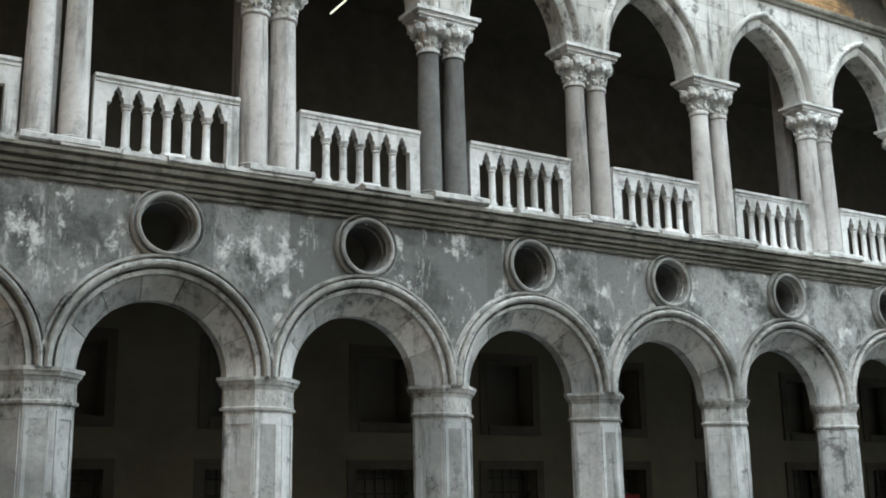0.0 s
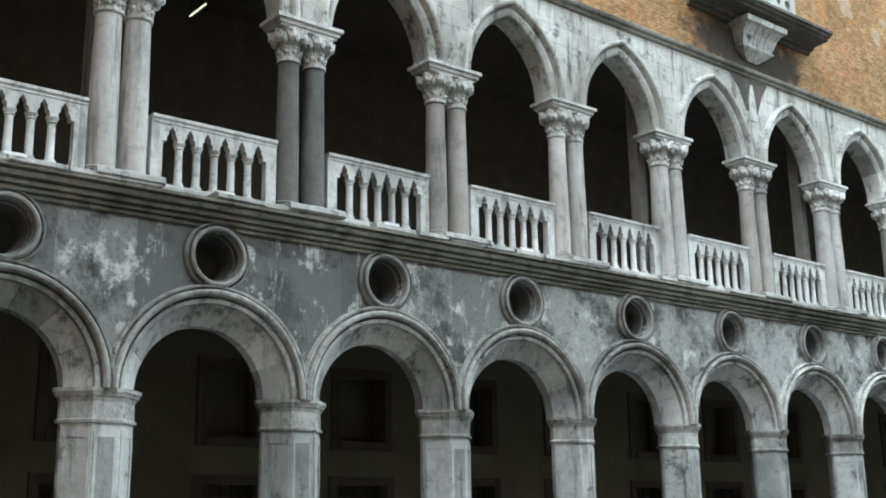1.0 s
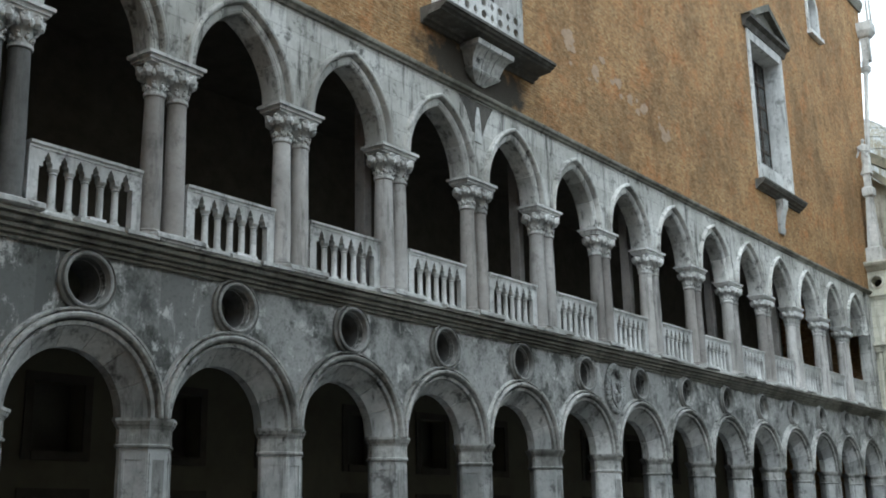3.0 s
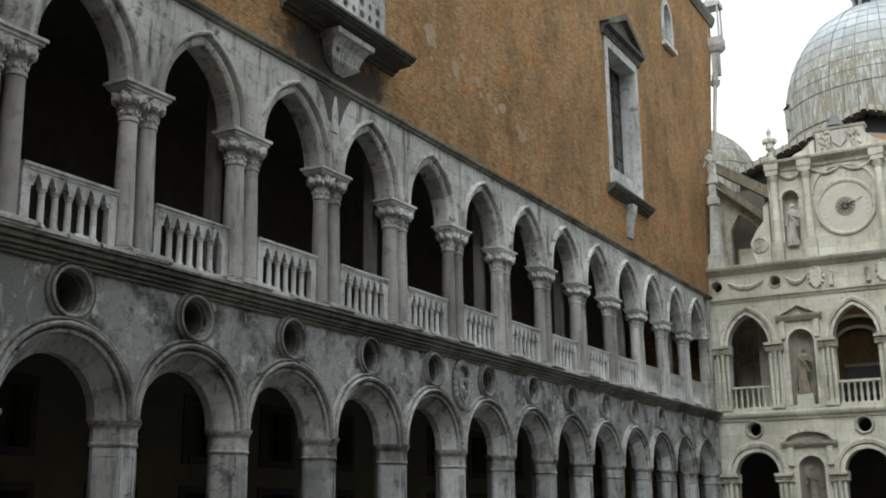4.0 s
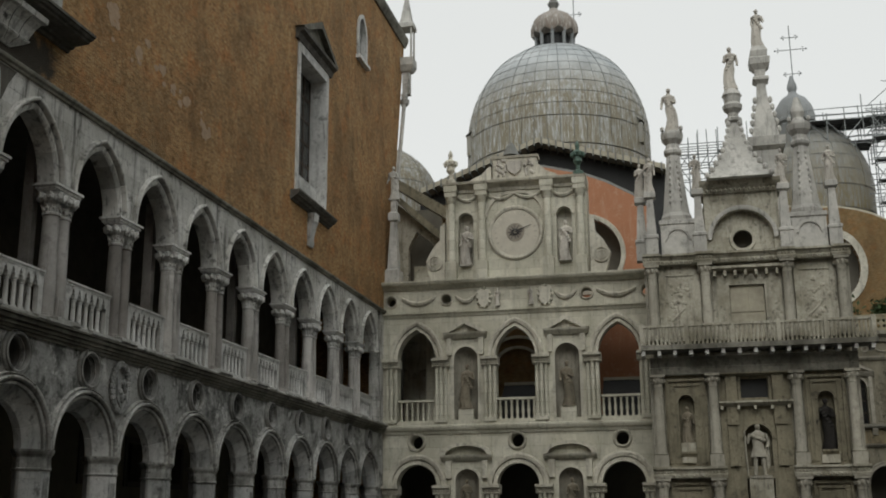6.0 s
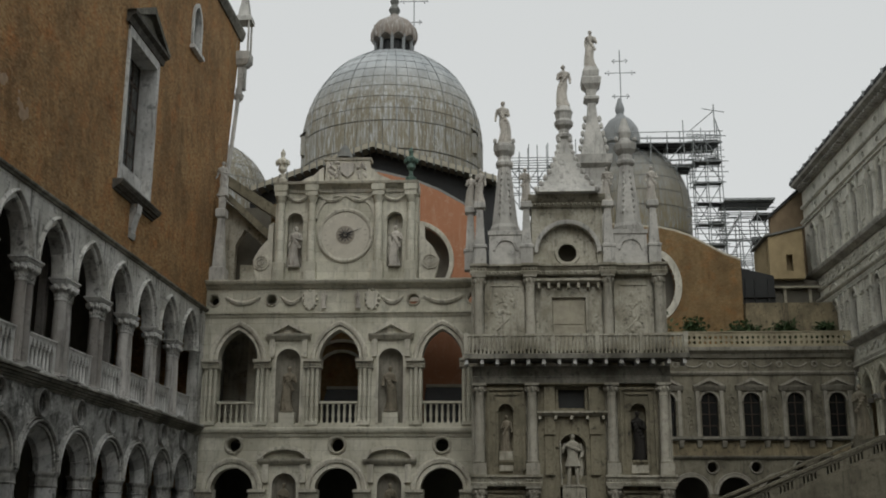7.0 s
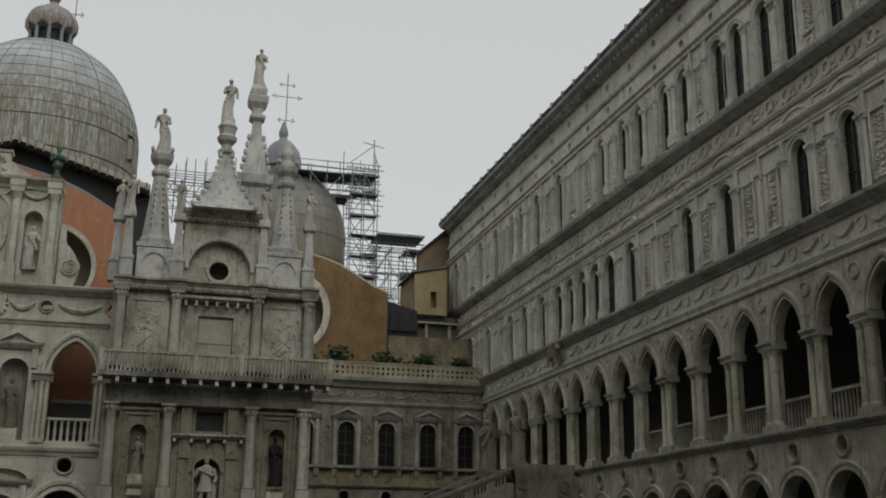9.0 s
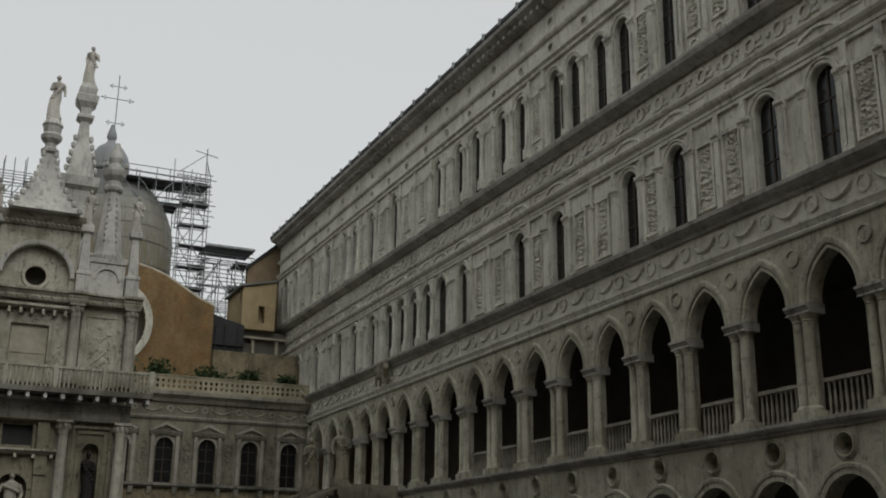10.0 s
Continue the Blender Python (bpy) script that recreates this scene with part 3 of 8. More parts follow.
def gothic_balustrade(m, label, group, half=1.16, z0=6.78, z1=8.07, slots=6, thick=0.15, material=None):
    """Rail, panel of pointed trefoil heads, colonnettes, two end posts and a base."""
    material = material or M_WHITE
    t = thing("balustrade", m, label, "balustrade", group)
    bm = bmesh.new()
    run(bm, -half, half, [(-thick * 0.8, z1 - 0.05), (-thick * 0.8, z1), (thick * 0.8, z1), (thick * 0.8, z1 - 0.05), (thick * 0.6, z1 - 0.08), (thick * 0.6, z1 - 0.12), (-thick * 0.6, z1 - 0.12), (-thick * 0.6, z1 - 0.08)])
    part("rail", bm, material, t)
    part("base", boxed(-half, half, -thick * 0.7, thick * 0.7, z0, z0 + 0.13), material, t)
    post = 0.2
    pitch = (2 * half - 2 * post) / slots
    top, spring, w = z1 - 0.12, z1 - 0.42, pitch * 0.29
    pts = [(-half + post, top), (-half + post, spring)]
    for i in range(slots):
        c = -half + post + pitch * (i + 0.5)
        pts += [(c - w, spring), (c - w * 1.0, spring + 0.08), (c - w * 0.62, spring + 0.11), (c - w * 0.7, spring + 0.16), (c - w * 0.4, spring + 0.2), (c, spring + 0.27),
                (c + w * 0.4, spring + 0.2), (c + w * 0.7, spring + 0.16), (c + w * 0.62, spring + 0.11), (c + w * 1.0, spring + 0.08), (c + w, spring)]
    pts += [(half - post, spring), (half - post, top)]
    bm = bmesh.new()
    # the panel as strips between the cut lower edge and the straight upper one
    loft(bm, [[(u, thick / 2, z) for u, z in pts[1:-1]], [(u, thick / 2, top) for u, z in pts[1:-1]]])
    loft(bm, [[(u, -thick / 2, z) for u, z in pts[1:-1]], [(u, -thick / 2, top) for u, z in pts[1:-1]]])
    loft(bm, [[(u, thick / 2, z) for u, z in pts[1:-1]], [(u, -thick / 2, z) for u, z in pts[1:-1]]])
    part("tracery_panel", bm, material, t)
    for s in (-1, 1):
        part("post", boxed(*sorted((s * half, s * (half - post))), -thick / 2, thick / 2, z0 + 0.13, top), material, t)
    r = 0.068
    bm = bmesh.new()
    turned(bm, 0, 0, [(r * 1.5, z0 + 0.13), (r * 1.5, z0 + 0.17), (r, z0 + 0.21), (r * 0.9, spring - 0.1), (r * 1.25, spring - 0.08), (r, spring - 0.06), (r * 1.6, spring)], 10)
    first = smooth(part("colonnette", bm, material, t))
    first.location.x = -half + post + pitch
    for i in range(2, slots):
        again(first, t, pose(-half + post + pitch * i, 0, 0))
    return t


def straight_balustrade(m, label, group, half, z0, z1, count, material, r=0.06, thick=0.14):
    t = thing("balustrade", m, label, "balustrade", group)
    part("rail", boxed(-half, half, -thick, thick, z1 - 0.12, z1), material, t)
    part("base", boxed(-half, half, -thick, thick, z0, z0 + 0.1), material, t)
    bm = bmesh.new()
    h = z1 - 0.12 - z0 - 0.1
    turned(bm, 0, 0, [(r * 1.2, z0 + 0.1), (r * 1.2, z0 + 0.15), (r * 0.7, z0 + 0.1 + h * 0.2), (r * 1.1, z0 + 0.1 + h * 0.42), (r * 0.65, z0 + 0.1 + h * 0.8), (r * 1.1, z1 - 0.12)], 8)
    first = smooth(part("baluster", bm, material, t))
    first.location.x = -half + half / count
    for i in range(1, count):
        again(first, t, pose(-half + half * (2 * i + 1) / count, 0, 0))
    return t


def oculus(bm, cu, cz, hole, outer, out=0.12):
    hoop(bm, cu, cz, [(outer, 0.0), (outer, out * 0.5), (outer * 0.95, out * 0.9), (outer * 0.91, out * 0.2), (outer * 0.87, out * 0.2), (outer * 0.86, out), (outer * 0.8, out * 1.15), (outer * 0.75, out), (outer * 0.73, out * 0.2), (hole * 1.1, -0.02), (hole * 1.07, -0.1), (hole, -0.12)])


# ---- ground and an added shading wall ----
bm = bmesh.new()
loft(bm, [[(-1500, -1500, 0), (1500, -1500, 0)], [(-1500, 1500, 0), (1500, 1500, 0)]])
tagged(obj("ground", bm, M_PAVE), "grey stone paving of the palace courtyard", "ground", kind="structure")
# added out of view: blocks sky and sun from the near bays
tagged(obj("wall_south", boxed(-4.6, -3.6, -24.1, 15.9, 0, 30), M_BRICK), "unseen brick wall added to shade the near end of the courtyard", "wall", kind="structure")

# ---- west wing: ground arcade ----
BW, X0, KS = 3.385, 4.97, range(-2, 16)
CU = {k: -(X0 + BW * k) for k in KS}
WEND = XN
SPR, OZ, HOLE = 3.55, 5.79, 0.38
u_lo, u_hi = -WEND, -(X0 + BW * (KS[0] - 0.5))
wall_w = obj("wall_west", boxed(u_hi, 25, -1.2, 0, 0, 6.3), M_PLASTER)
wall_w.matrix_basis = FW
tagged(wall_w, "grey patchy plastered arcade wall with round arches", "wall", kind="structure")
bm = bmesh.new()
over = [(u, SPR + z) for u, z in arch(1.49, 1.49)]
hole = [(0.4 * math.cos(math.tau * i / 28), OZ + 0.4 * math.sin(math.tau * i / 28)) for i in range(28)]
pierced(bm, [(-BW / 2, SPR), *over, (BW / 2, SPR), (BW / 2, 6.3), (-BW / 2, 6.3)], [hole], 0.0, -0.6)
sp0 = part("spandrel_wall", bm, M_PLASTER, wall_w, "patchy grey plaster between the arches")
sp0.location.x = CU[KS[0]]
for k in KS[1:]:
    again(sp0, wall_w, pose(CU[k], 0, 0))
part("end_wall", boxed(u_lo, CU[KS[-1]] - BW / 2, -0.6, 0, 0, 6.3), M_PLASTER, wall_w)

bm = bmesh.new()
archivolt(bm, 0, SPR, 1.49, 1.49, [(-0.03, -0.03), (-0.02, 0.05), (0.03, 0.07), (0.045, 0.07), (0.05, -0.01), (0.085, -0.01), (0.09, 0.11), (0.12, 0.16), (0.16, 0.17), (0.19, 0.13), (0.195, 0.03), (0.23, 0.03), (0.235, 0.1), (0.27, 0.11), (0.285, 0.06), (0.29, 0.0)], 18)
ring0 = smooth(part("arch_moulding", bm, M_HOOD, wall_w, "weathered stone moulding round an arch"), 25)
ring0.location.x = CU[KS[0]]
bm = bmesh.new()
oculus(bm, 0, OZ, HOLE, 0.58)
oc0 = smooth(part("oculus_ring", bm, M_PIERDARK, wall_w, "moulded round stone window ring"), 25)
oc0.location.x = CU[KS[0]]
# reveal is coloured dark so the hole looks deep and shaded
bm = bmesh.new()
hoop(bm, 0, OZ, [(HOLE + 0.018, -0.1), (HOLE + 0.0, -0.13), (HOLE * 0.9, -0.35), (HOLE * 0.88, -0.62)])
rv0 = smooth(part("oculus_reveal", bm, M_REVEAL, wall_w, "inside of a round window coloured dark for its shade"), 25)
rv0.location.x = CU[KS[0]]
for k in KS[1:]:
    again(ring0, wall_w, pose(CU[k], 0, 0))
    again(oc0, wall_w, pose(CU[k], 0, 0))
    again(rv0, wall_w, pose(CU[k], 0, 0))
# splayed voussoirs, seven to an arch
NV = 7
vous = []
for v in range(NV):
    bm = bmesh.new()
    a0, a1 = math.pi * v / NV + 0.004, math.pi * (v + 1) / NV - 0.004
    rows = []
    for r, d in ((1.49, -0.015), (1.14, -0.36), (1.14, -0.58), (1.6, -0.58), (1.6, -0.015)):
        rows.append([(-r * math.cos(a0 + (a1 - a0) * i / 5), d, SPR + r * math.sin(a0 + (a1 - a0) * i / 5)) for i in range(6)])
    vs = loft(bm, rows, close_v=True)
    for j in (0, 5):
        bm.faces.new([r[j] for r in vs])
    vous.append(smooth(part("voussoir", bm, M_PIER, wall_w), 25))
    vous[-1].location.x = CU[KS[0]]
for k in KS[1:]:
    for v in vous:
        again(v, wall_w, pose(CU[k], 0, 0))


def octagon(f, s, side):
    """Half front f, chamfer s and length of the flanks, clockwise from the front."""
    return [(-f, 0), (f, 0), (f + s, -s), (f + s, -s - side), (f, -2 * s - side), (-f, -2 * s - side), (-f - s, -s - side), (-f - s, -s)]


def swell(pts, g):
    mid = sum(p[1] for p in pts) / len(pts)
    w = max(p[0] for p in pts)
    return [(u * (1 + g / w), mid + (d - mid) * (1 + g / w)) for u, d in pts]


bm = bmesh.new()
o8 = octagon(0.215, 0.35, 0.08)
loft(bm, [[(u, d, z) for u, d in swell(o8, g)] for g, z in ((0.1, 0), (0.1, 0.35), (0.03, 0.42), (0, 0.45), (0, 3.06))], close_u=True, caps=True)
for i in (7, 0, 1):
    (u0, d0), (u1, d1) = o8[i], o8[(i + 1) % 8]
    tx, ty = u1 - u0, d1 - d0
    ln = math.hypot(tx, ty)
    nx, ny = -ty / ln, tx / ln
    for f0, f1 in ((0.06, 0.2), (0.8, 0.94)):
        rows = [[(u0 + tx * f + nx * o, d0 + ty * f + ny * o, z) for f, o in ((f0, -0.01), (f0, 0.018), (f1, 0.018), (f1, -0.01))] for z in (0.5, 2.95)]
        loft(bm, rows, close_u=True, caps=True)
    rows = [[(u0 + tx * f + nx * o, d0 + ty * f + ny * o, z) for f, o in ((0.2, -0.01), (0.2, 0.017), (0.8, 0.017), (0.8, -0.01))] for z in (2.84, 2.95)]
    loft(bm, rows, close_u=True, caps=True)
pier0 = part("pier", bm, M_PIER, wall_w, "octagonal pier of streaked white stone")
bm = bmesh.new()
loft(bm, [[(u, d, z) for u, d in swell(o8, g)] for g, z in ((0.0, 3.04), (0.05, 3.05), (0.06, 3.09), (0.02, 3.11), (0.015, 3.36), (0.05, 3.42), (0.08, 3.44), (0.10, 3.5), (0.12, 3.5), (0.12, 3.56))], close_u=True, caps=True)
for i in range(8):
    u0, d0 = o8[i]
    u1, d1 = o8[(i + 1) % 8]
    tx, ty = (u1 - u0), (d1 - d0)
    ln = math.hypot(tx, ty)
    count = max(1, int(ln / 0.075))
    for q in range(count):
        f = (q + 0.5) / count
        lump(bm, u0 + tx * f, d0 + ty * f, 3.235, 0.022, 0.022, 0.1 - 0.025 * (q % 2))
imp0 = part("impost", bm, M_HOOD, pier0, "carved impost capital")
face0 = part("face_panel", boxed(-0.13, 0.13, -0.02, 0.012, 0.5, 2.835), M_PIERDARK, pier0, "dark stained stone face")
pier0.location.x = CU[KS[0]] + BW / 2
for k in KS:
    p = again(pier0, wall_w, pose(CU[k] - BW / 2, 0, 0))
    again(imp0, p, Matrix())
    if k not in (3, 5, 6, 8, 9, 12):
        again(face0, p, Matrix())

# inner walk of the arcade: back wall with framed openings, vault
back_w = thing("wall_west_back", FW, "dim ochre plastered back wall of the arcade", "wall", kind="structure")
holes = []
for k in KS:
    c = CU[k]
    holes += [[(c - 0.65, 3.35), (c + 0.65, 3.35), (c + 0.65, 4.85), (c - 0.65, 4.85)], [(c - 0.7, 1.0), (c + 0.7, 1.0), (c + 0.7, 2.35), (c - 0.7, 2.35)]]
bm = bmesh.new()
pierced(bm, [(u_lo - 1, 0), (25, 0), (25, 6.2), (u_lo - 1, 6.2)], holes, -5.6, -6.1)
part("back_wall", bm, M_INNER, back_w)
bm = bmesh.new()
for lo, hi, w in ((3.35, 4.85, 0.65), (1.0, 2.35, 0.7)):
    for s in (-1, 1):
        box(bm, *sorted((s * w, s * (w + 0.2))), -5.6, -5.54, lo - 0.2, hi + 0.2)
    box(bm, -w, w, -5.6, -5.54, hi, hi + 0.2)
    box(bm, -w, w, -5.6, -5.5, lo - 0.2, lo)
fr0 = part("window_frame", bm, M_VAULT, back_w, "stone window surround coloured dark for the arcade's shade")
fr0.location.x = CU[KS[0]]
bm = bmesh.new()
for i in range(6):
    rod(bm, (-0.6 + 0.24 * i, -5.8, 1.0), (-0.6 + 0.24 * i, -5.8, 2.35), 0.02)
for i in range(4):
    rod(bm, (-0.7, -5.8, 1.2 + 0.32 * i), (0.7, -5.8, 1.2 + 0.32 * i), 0.018)
gr0 = part("grille", bm, M_IRON, back_w, "iron window grille")
gr0.location.x = CU[KS[0]]
for k in KS[1:]:
    again(fr0, back_w, pose(CU[k], 0, 0))
    again(gr0, back_w, pose(CU[k], 0, 0))
bm = bmesh.new()
box(bm, -0.42, 0.42, 0.0, 0.28, 0.3, 1.75)
cab = obj("fire_cabinet", bm, plain("red_cabinet_paint", (0.3, 0.03, 0.03), 0.5, 0, 0.3, 4))
cab.matrix_basis = FW @ pose(-18.35, -5.59, 0)
tagged(cab, "dull red metal cabinet against the arcade back wall", "cabinet")
part("door", boxed(-0.37, 0.37, 0.281, 0.3, 0.35, 1.7), cab.data.materials[0], cab)
part("foot", boxed(-0.38, 0.38, 0.02, 0.26, 0, 0.299), M_IRON, cab)
tagged(obj("wall_west_rooms", boxed(-25, WEND + 2, YW + 6.3, YW + 7.2, 0, 31), M_SHADE), "dark wall standing for the shade of rooms behind the arcade", "wall", kind="structure")
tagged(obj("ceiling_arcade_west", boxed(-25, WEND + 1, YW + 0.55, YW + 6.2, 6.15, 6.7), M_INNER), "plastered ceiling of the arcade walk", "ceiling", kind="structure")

# cornice and ledge between the storeys
bm = bmesh.new()
run(bm, u_lo, 25, [(-0.3, 6.26), (0.06, 6.26), (0.08, 6.30), (0.04, 6.31), (0.04, 6.335), (0.12, 6.34), (0.14, 6.38), (0.10, 6.39), (0.10, 6.415), (0.19, 6.42), (0.21, 6.47), (0.16, 6.48), (0.16, 6.51), (0.27, 6.52), (0.30, 6.58), (0.25, 6.59), (0.25, 6.62), (0.34, 6.63), (0.34, 6.68), (-0.3, 6.68)])
corn = obj("cornice", bm, M_CORNICE)
corn.matrix_basis = FW
tagged(corn, "sooty moulded stone cornice between the storeys", "cornice", kind="structure")
led = thing("ledge", FW, "uneven worn stone slabs under the loggia columns", "ledge", kind="structure")
slabs = []
for i in range(4):
    bm = bmesh.new()
    L_ = (0.82, 0.95, 0.7, 0.88)[i]
    run(bm, 0.006, L_, [(-0.75, 6.682), (0.28 + 0.015 * i, 6.682), (0.31 + 0.015 * i, 6.70), (0.30 + 0.015 * i, 6.77), (0.24, 6.80), (-0.75, 6.80)])
    slabs.append((part("slab", bm, M_LEDGE, led), L_))
    slabs[-1][0].location.x = 20 + i
u = u_lo
rnd = random.Random(4)
while u < 12:
    s, L_ = rnd.choice(slabs)
    again(s, led, pose(u, rnd.uniform(-0.07, 0.04), rnd.uniform(-0.02, 0.012), 0, rnd.uniform(-0.7, 0.7), rnd.uniform(-0.8, 0.8)))
    u += L_
pl0 = None
for k in KS:
    m_ = pose(-(X0 + BW * (k - 0.5)) + rnd.uniform(-0.04, 0.04), rnd.uniform(-0.03, 0.03), rnd.uniform(-0.01, 0.01), 0, 0, rnd.uniform(-0.8, 0.8))
    if pl0 is None:
        bm = bmesh.new()
        run(bm, -0.56, 0.56, [(-0.1, 6.72), (0.33, 6.72), (0.37, 6.75), (0.36, 6.83), (0.31, 6.86), (-0.1, 6.86)])
        pl0 = part("column_slab", bm, M_LEDGE, led, "thicker worn slab under a column pair")
        pl0.matrix_basis = m_
    else:
        again(pl0, led, m_)
for k in KS[:6]:
    b = obj("light_fitting", boxed(-0.17, 0.17, -0.05, 0.05, 0, 0.05), M_TUBE)
    b.matrix_basis = FW @ pose(CU[k], 0.2, 6.803)
    tagged(b, "small white light fitting lying on the ledge", "lamp", "light fittings on the ledge")

# ---- west wing: loggia ----
LSPR, LTOP = 10.42, 12.70
for k in (*KS, KS[-1] + 1):
    cu = -(X0 + BW * (k - 0.5))
    if k > KS[-1]:
        continue
    group = "loggia columns of the brick wing"
    if k == 2:
        column_pair(FW @ pose(cu, -0.22, 0), "pair of dark stained marble columns on the loggia ledge", group, M_DARKCOL)
    elif k in (1, 5, 7, 9, 11, 13, 15):
        t = column_pair(FW @ pose(cu, -0.24, 0), "pair of thick pale marble columns with a shaft behind", group, M_COLUMN, (-0.25, 0.25), 0.245)
        part("rear_shaft", boxed(0.06, 0.32, -0.85, -0.55, 6.8, 11.9), M_MIDCOL, t, "square grey shaft behind")
    else:
        column_pair(FW @ pose(cu, -0.22, 0), "pair of slim marble columns with one leafy capital", group, M_MIDCOL if k in (3, 6, 8, 10, 12) else M_COLUMN)
for k in KS:
    gothic_balustrade(FW @ pose(CU[k], -0.2, 0), "white stone balustrade with pointed slots between columns", "loggia balustrades of the brick wing")
wall_l = thing("wall_west_loggia", FW, "white stone wall of pointed loggia arches", "wall", kind="structure")
A, H = 1.14, 1.62
bm = bmesh.new()
over_arch(bm, 0, LSPR, A, H, 0.22, -BW / 2, BW / 2, LTOP, 0.0)
sp1 = part("spandrel_wall", bm, M_ASHLAR, wall_l, "white ashlar over an arch")
sp1.location.x = CU[KS[0]]
for k in KS[1:]:
    again(sp1, wall_l, pose(CU[k], 0, 0))
part("end_wall", boxed(u_lo, CU[KS[-1]] - BW / 2 - 0.5, -0.6, 0, 6.8, LTOP), M_ASHLAR, wall_l)
part("end_wall", boxed(u_hi, 25, -0.6, 0, 6.8, LTOP), M_ASHLAR, wall_l)
PROF = [(0.0, -0.55), (0.0, -0.06), (0.03, -0.02), (0.06, -0.02), (0.07, 0.0), (0.165, 0.0), (0.17, -0.03), (0.2, -0.03), (0.205, 0.06), (0.225, 0.12), (0.27, 0.14), (0.31, 0.12), (0.325, 0.05), (0.33, 0.0), (0.33, -0.55)]
curves = [arch(A, H, o, 18) for o, d in PROF]
for i0, i1 in ((0, 7), (7, 13), (13, 18), (18, 23), (23, 29), (29, 36)):
    bm = bmesh.new()
    rows = []
    for pts, (o, d) in zip(curves, PROF):
        seg = [Vector(p) for p in pts[i0:i1 + 1]]
        seg[0] = seg[0].lerp(seg[1], 0.04)
        seg[-1] = seg[-1].lerp(seg[-2], 0.04)
        rows.append([(p.x, d, LSPR + p.y) for p in seg])
    vs = loft(bm, rows, close_v=True)
    for j in (0, -1):
        bm.faces.new([r[j] for r in vs])
    a0 = smooth(part("voussoir", bm, M_ARCHSTONE, wall_l), 25)
    a0.location.x = CU[KS[0]]
    for k in KS[1:]:
        again(a0, wall_l, pose(CU[k], 0, 0))
bm = bmesh.new()
run(bm, u_lo, 25, [(-0.4, 12.70), (0.06, 12.70), (0.08, 12.76), (0.14, 12.79), (0.16, 12.84), (0.16, 12.88), (0.0, 12.93), (-0.4, 12.93)])
st = obj("string_course", bm, M_CORNICE)
st.matrix_basis = FW
tagged(st, "weathered stone string course under the brickwork", "string course", kind="structure")
# floor and back wall take the dark ceiling colour as painted shade
tagged(obj("floor_loggia_west", boxed(-25, WEND + 1, YW + 0.45, YW + 5.4, 6.704, 6.79), M_VAULT), "loggia floor coloured dark for its shade", "floor", kind="structure")
tagged(obj("wall_loggia_back", boxed(-25, WEND + 1, YW + 5, YW + 5.4, 6.8, 13), M_VAULT), "plastered loggia back wall coloured dark for its shade", "wall", kind="structure")
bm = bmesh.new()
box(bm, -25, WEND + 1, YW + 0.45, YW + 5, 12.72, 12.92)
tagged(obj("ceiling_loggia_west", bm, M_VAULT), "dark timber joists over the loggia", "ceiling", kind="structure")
b = obj("strip_lamp", boxed(-0.33, 0.33, -0.014, 0.014, -0.014, 0.014), M_LIT)
b.matrix_basis = pose(8.73, YW + 1.83, 11.0, 0, 0, 90)
tagged(b, "pale tube lamp hung under the loggia ceiling", "lamp")
b2 = bmesh.new()
for s in (-0.3, 0.3):
    rod(b2, (s, 0, 0.025), (s, 0, 1.72), 0.012)
part("hanger", b2, M_IRON, b)

# ---- west wing: brick wall and its windows ----
WIN1, WIN2, WIN3 = (21.9, 25.7, 14.7, 21.5), (44.5, 48.1, 16.6, 22.0), (53.2, 54.5, 25.5, 27.8)
bm = bmesh.new()
h3 = [(-WIN3[1], WIN3[2]), *[(-(WIN3[0] + WIN3[1]) / 2 + u, WIN3[3] - 0.8 + z) for u, z in arch(0.65, 0.95, 0, 6)], (-WIN3[0], WIN3[2])]
rect = lambda w: [(-w[1], w[2]), (-w[0], w[2]), (-w[0], w[3]), (-w[1], w[3])]
pierced(bm, [(-59.3, 12.93), (25, 12.93), (25, 30.2), (-62.9, 30.2)], [rect(WIN1), rect((WIN2[0], WIN2[1], WIN2[2] - 1.2, WIN2[3])), h3], 0.0, -0.7)
bw = obj("wall_west_upper", bm, M_BRICK)
bw.matrix_basis = FW
tagged(bw, "high wall of worn orange brick", "wall", kind="structure")
bm = bmesh.new()
run(bm, -63.0, 25, [(-0.8, 30.2), (0.1, 30.2), (0.25, 30.5), (0.3, 30.75), (-0.8, 30.75)])
o = obj("roof_cornice", bm, M_CORNICE)
o.matrix_basis = FW
tagged(o, "stone cornice along the top of the brick wall", "cornice", kind="structure")
bm = bmesh.new()
box(bm, -59.9, -59.2, -12, -0.702, 0, 30.2)
o = obj("wall_west_end", bm, M_BRICK)
o.matrix_basis = FW
tagged(o, "end wall of the brick wing", "wall", kind="structure")
tagged(obj("roof_west", boxed(-25, 60.4, YW + 0.5, YW + 12, 30.0, 30.6), M_TIN), "dark roof of the brick wing", "roof", kind="structure")


def corbelled_sill(t, c, half, z, out):
    bm = bmesh.new()
    run(bm, c - half, c + half, [(-0.1, z - 0.42), (0.08, z - 0.42), (0.1, z - 0.34), (0.2, z - 0.33), (0.24, z - 0.26), (out * 0.78, z - 0.22), (out * 0.8, z - 0.16), (out * 0.9, z - 0.15), (out * 0.94, z - 0.09), (out, z - 0.08), (out, z), (-0.1, z)])
    part("sill", bm, M_SOOT, t, "dark dripping stone sill")


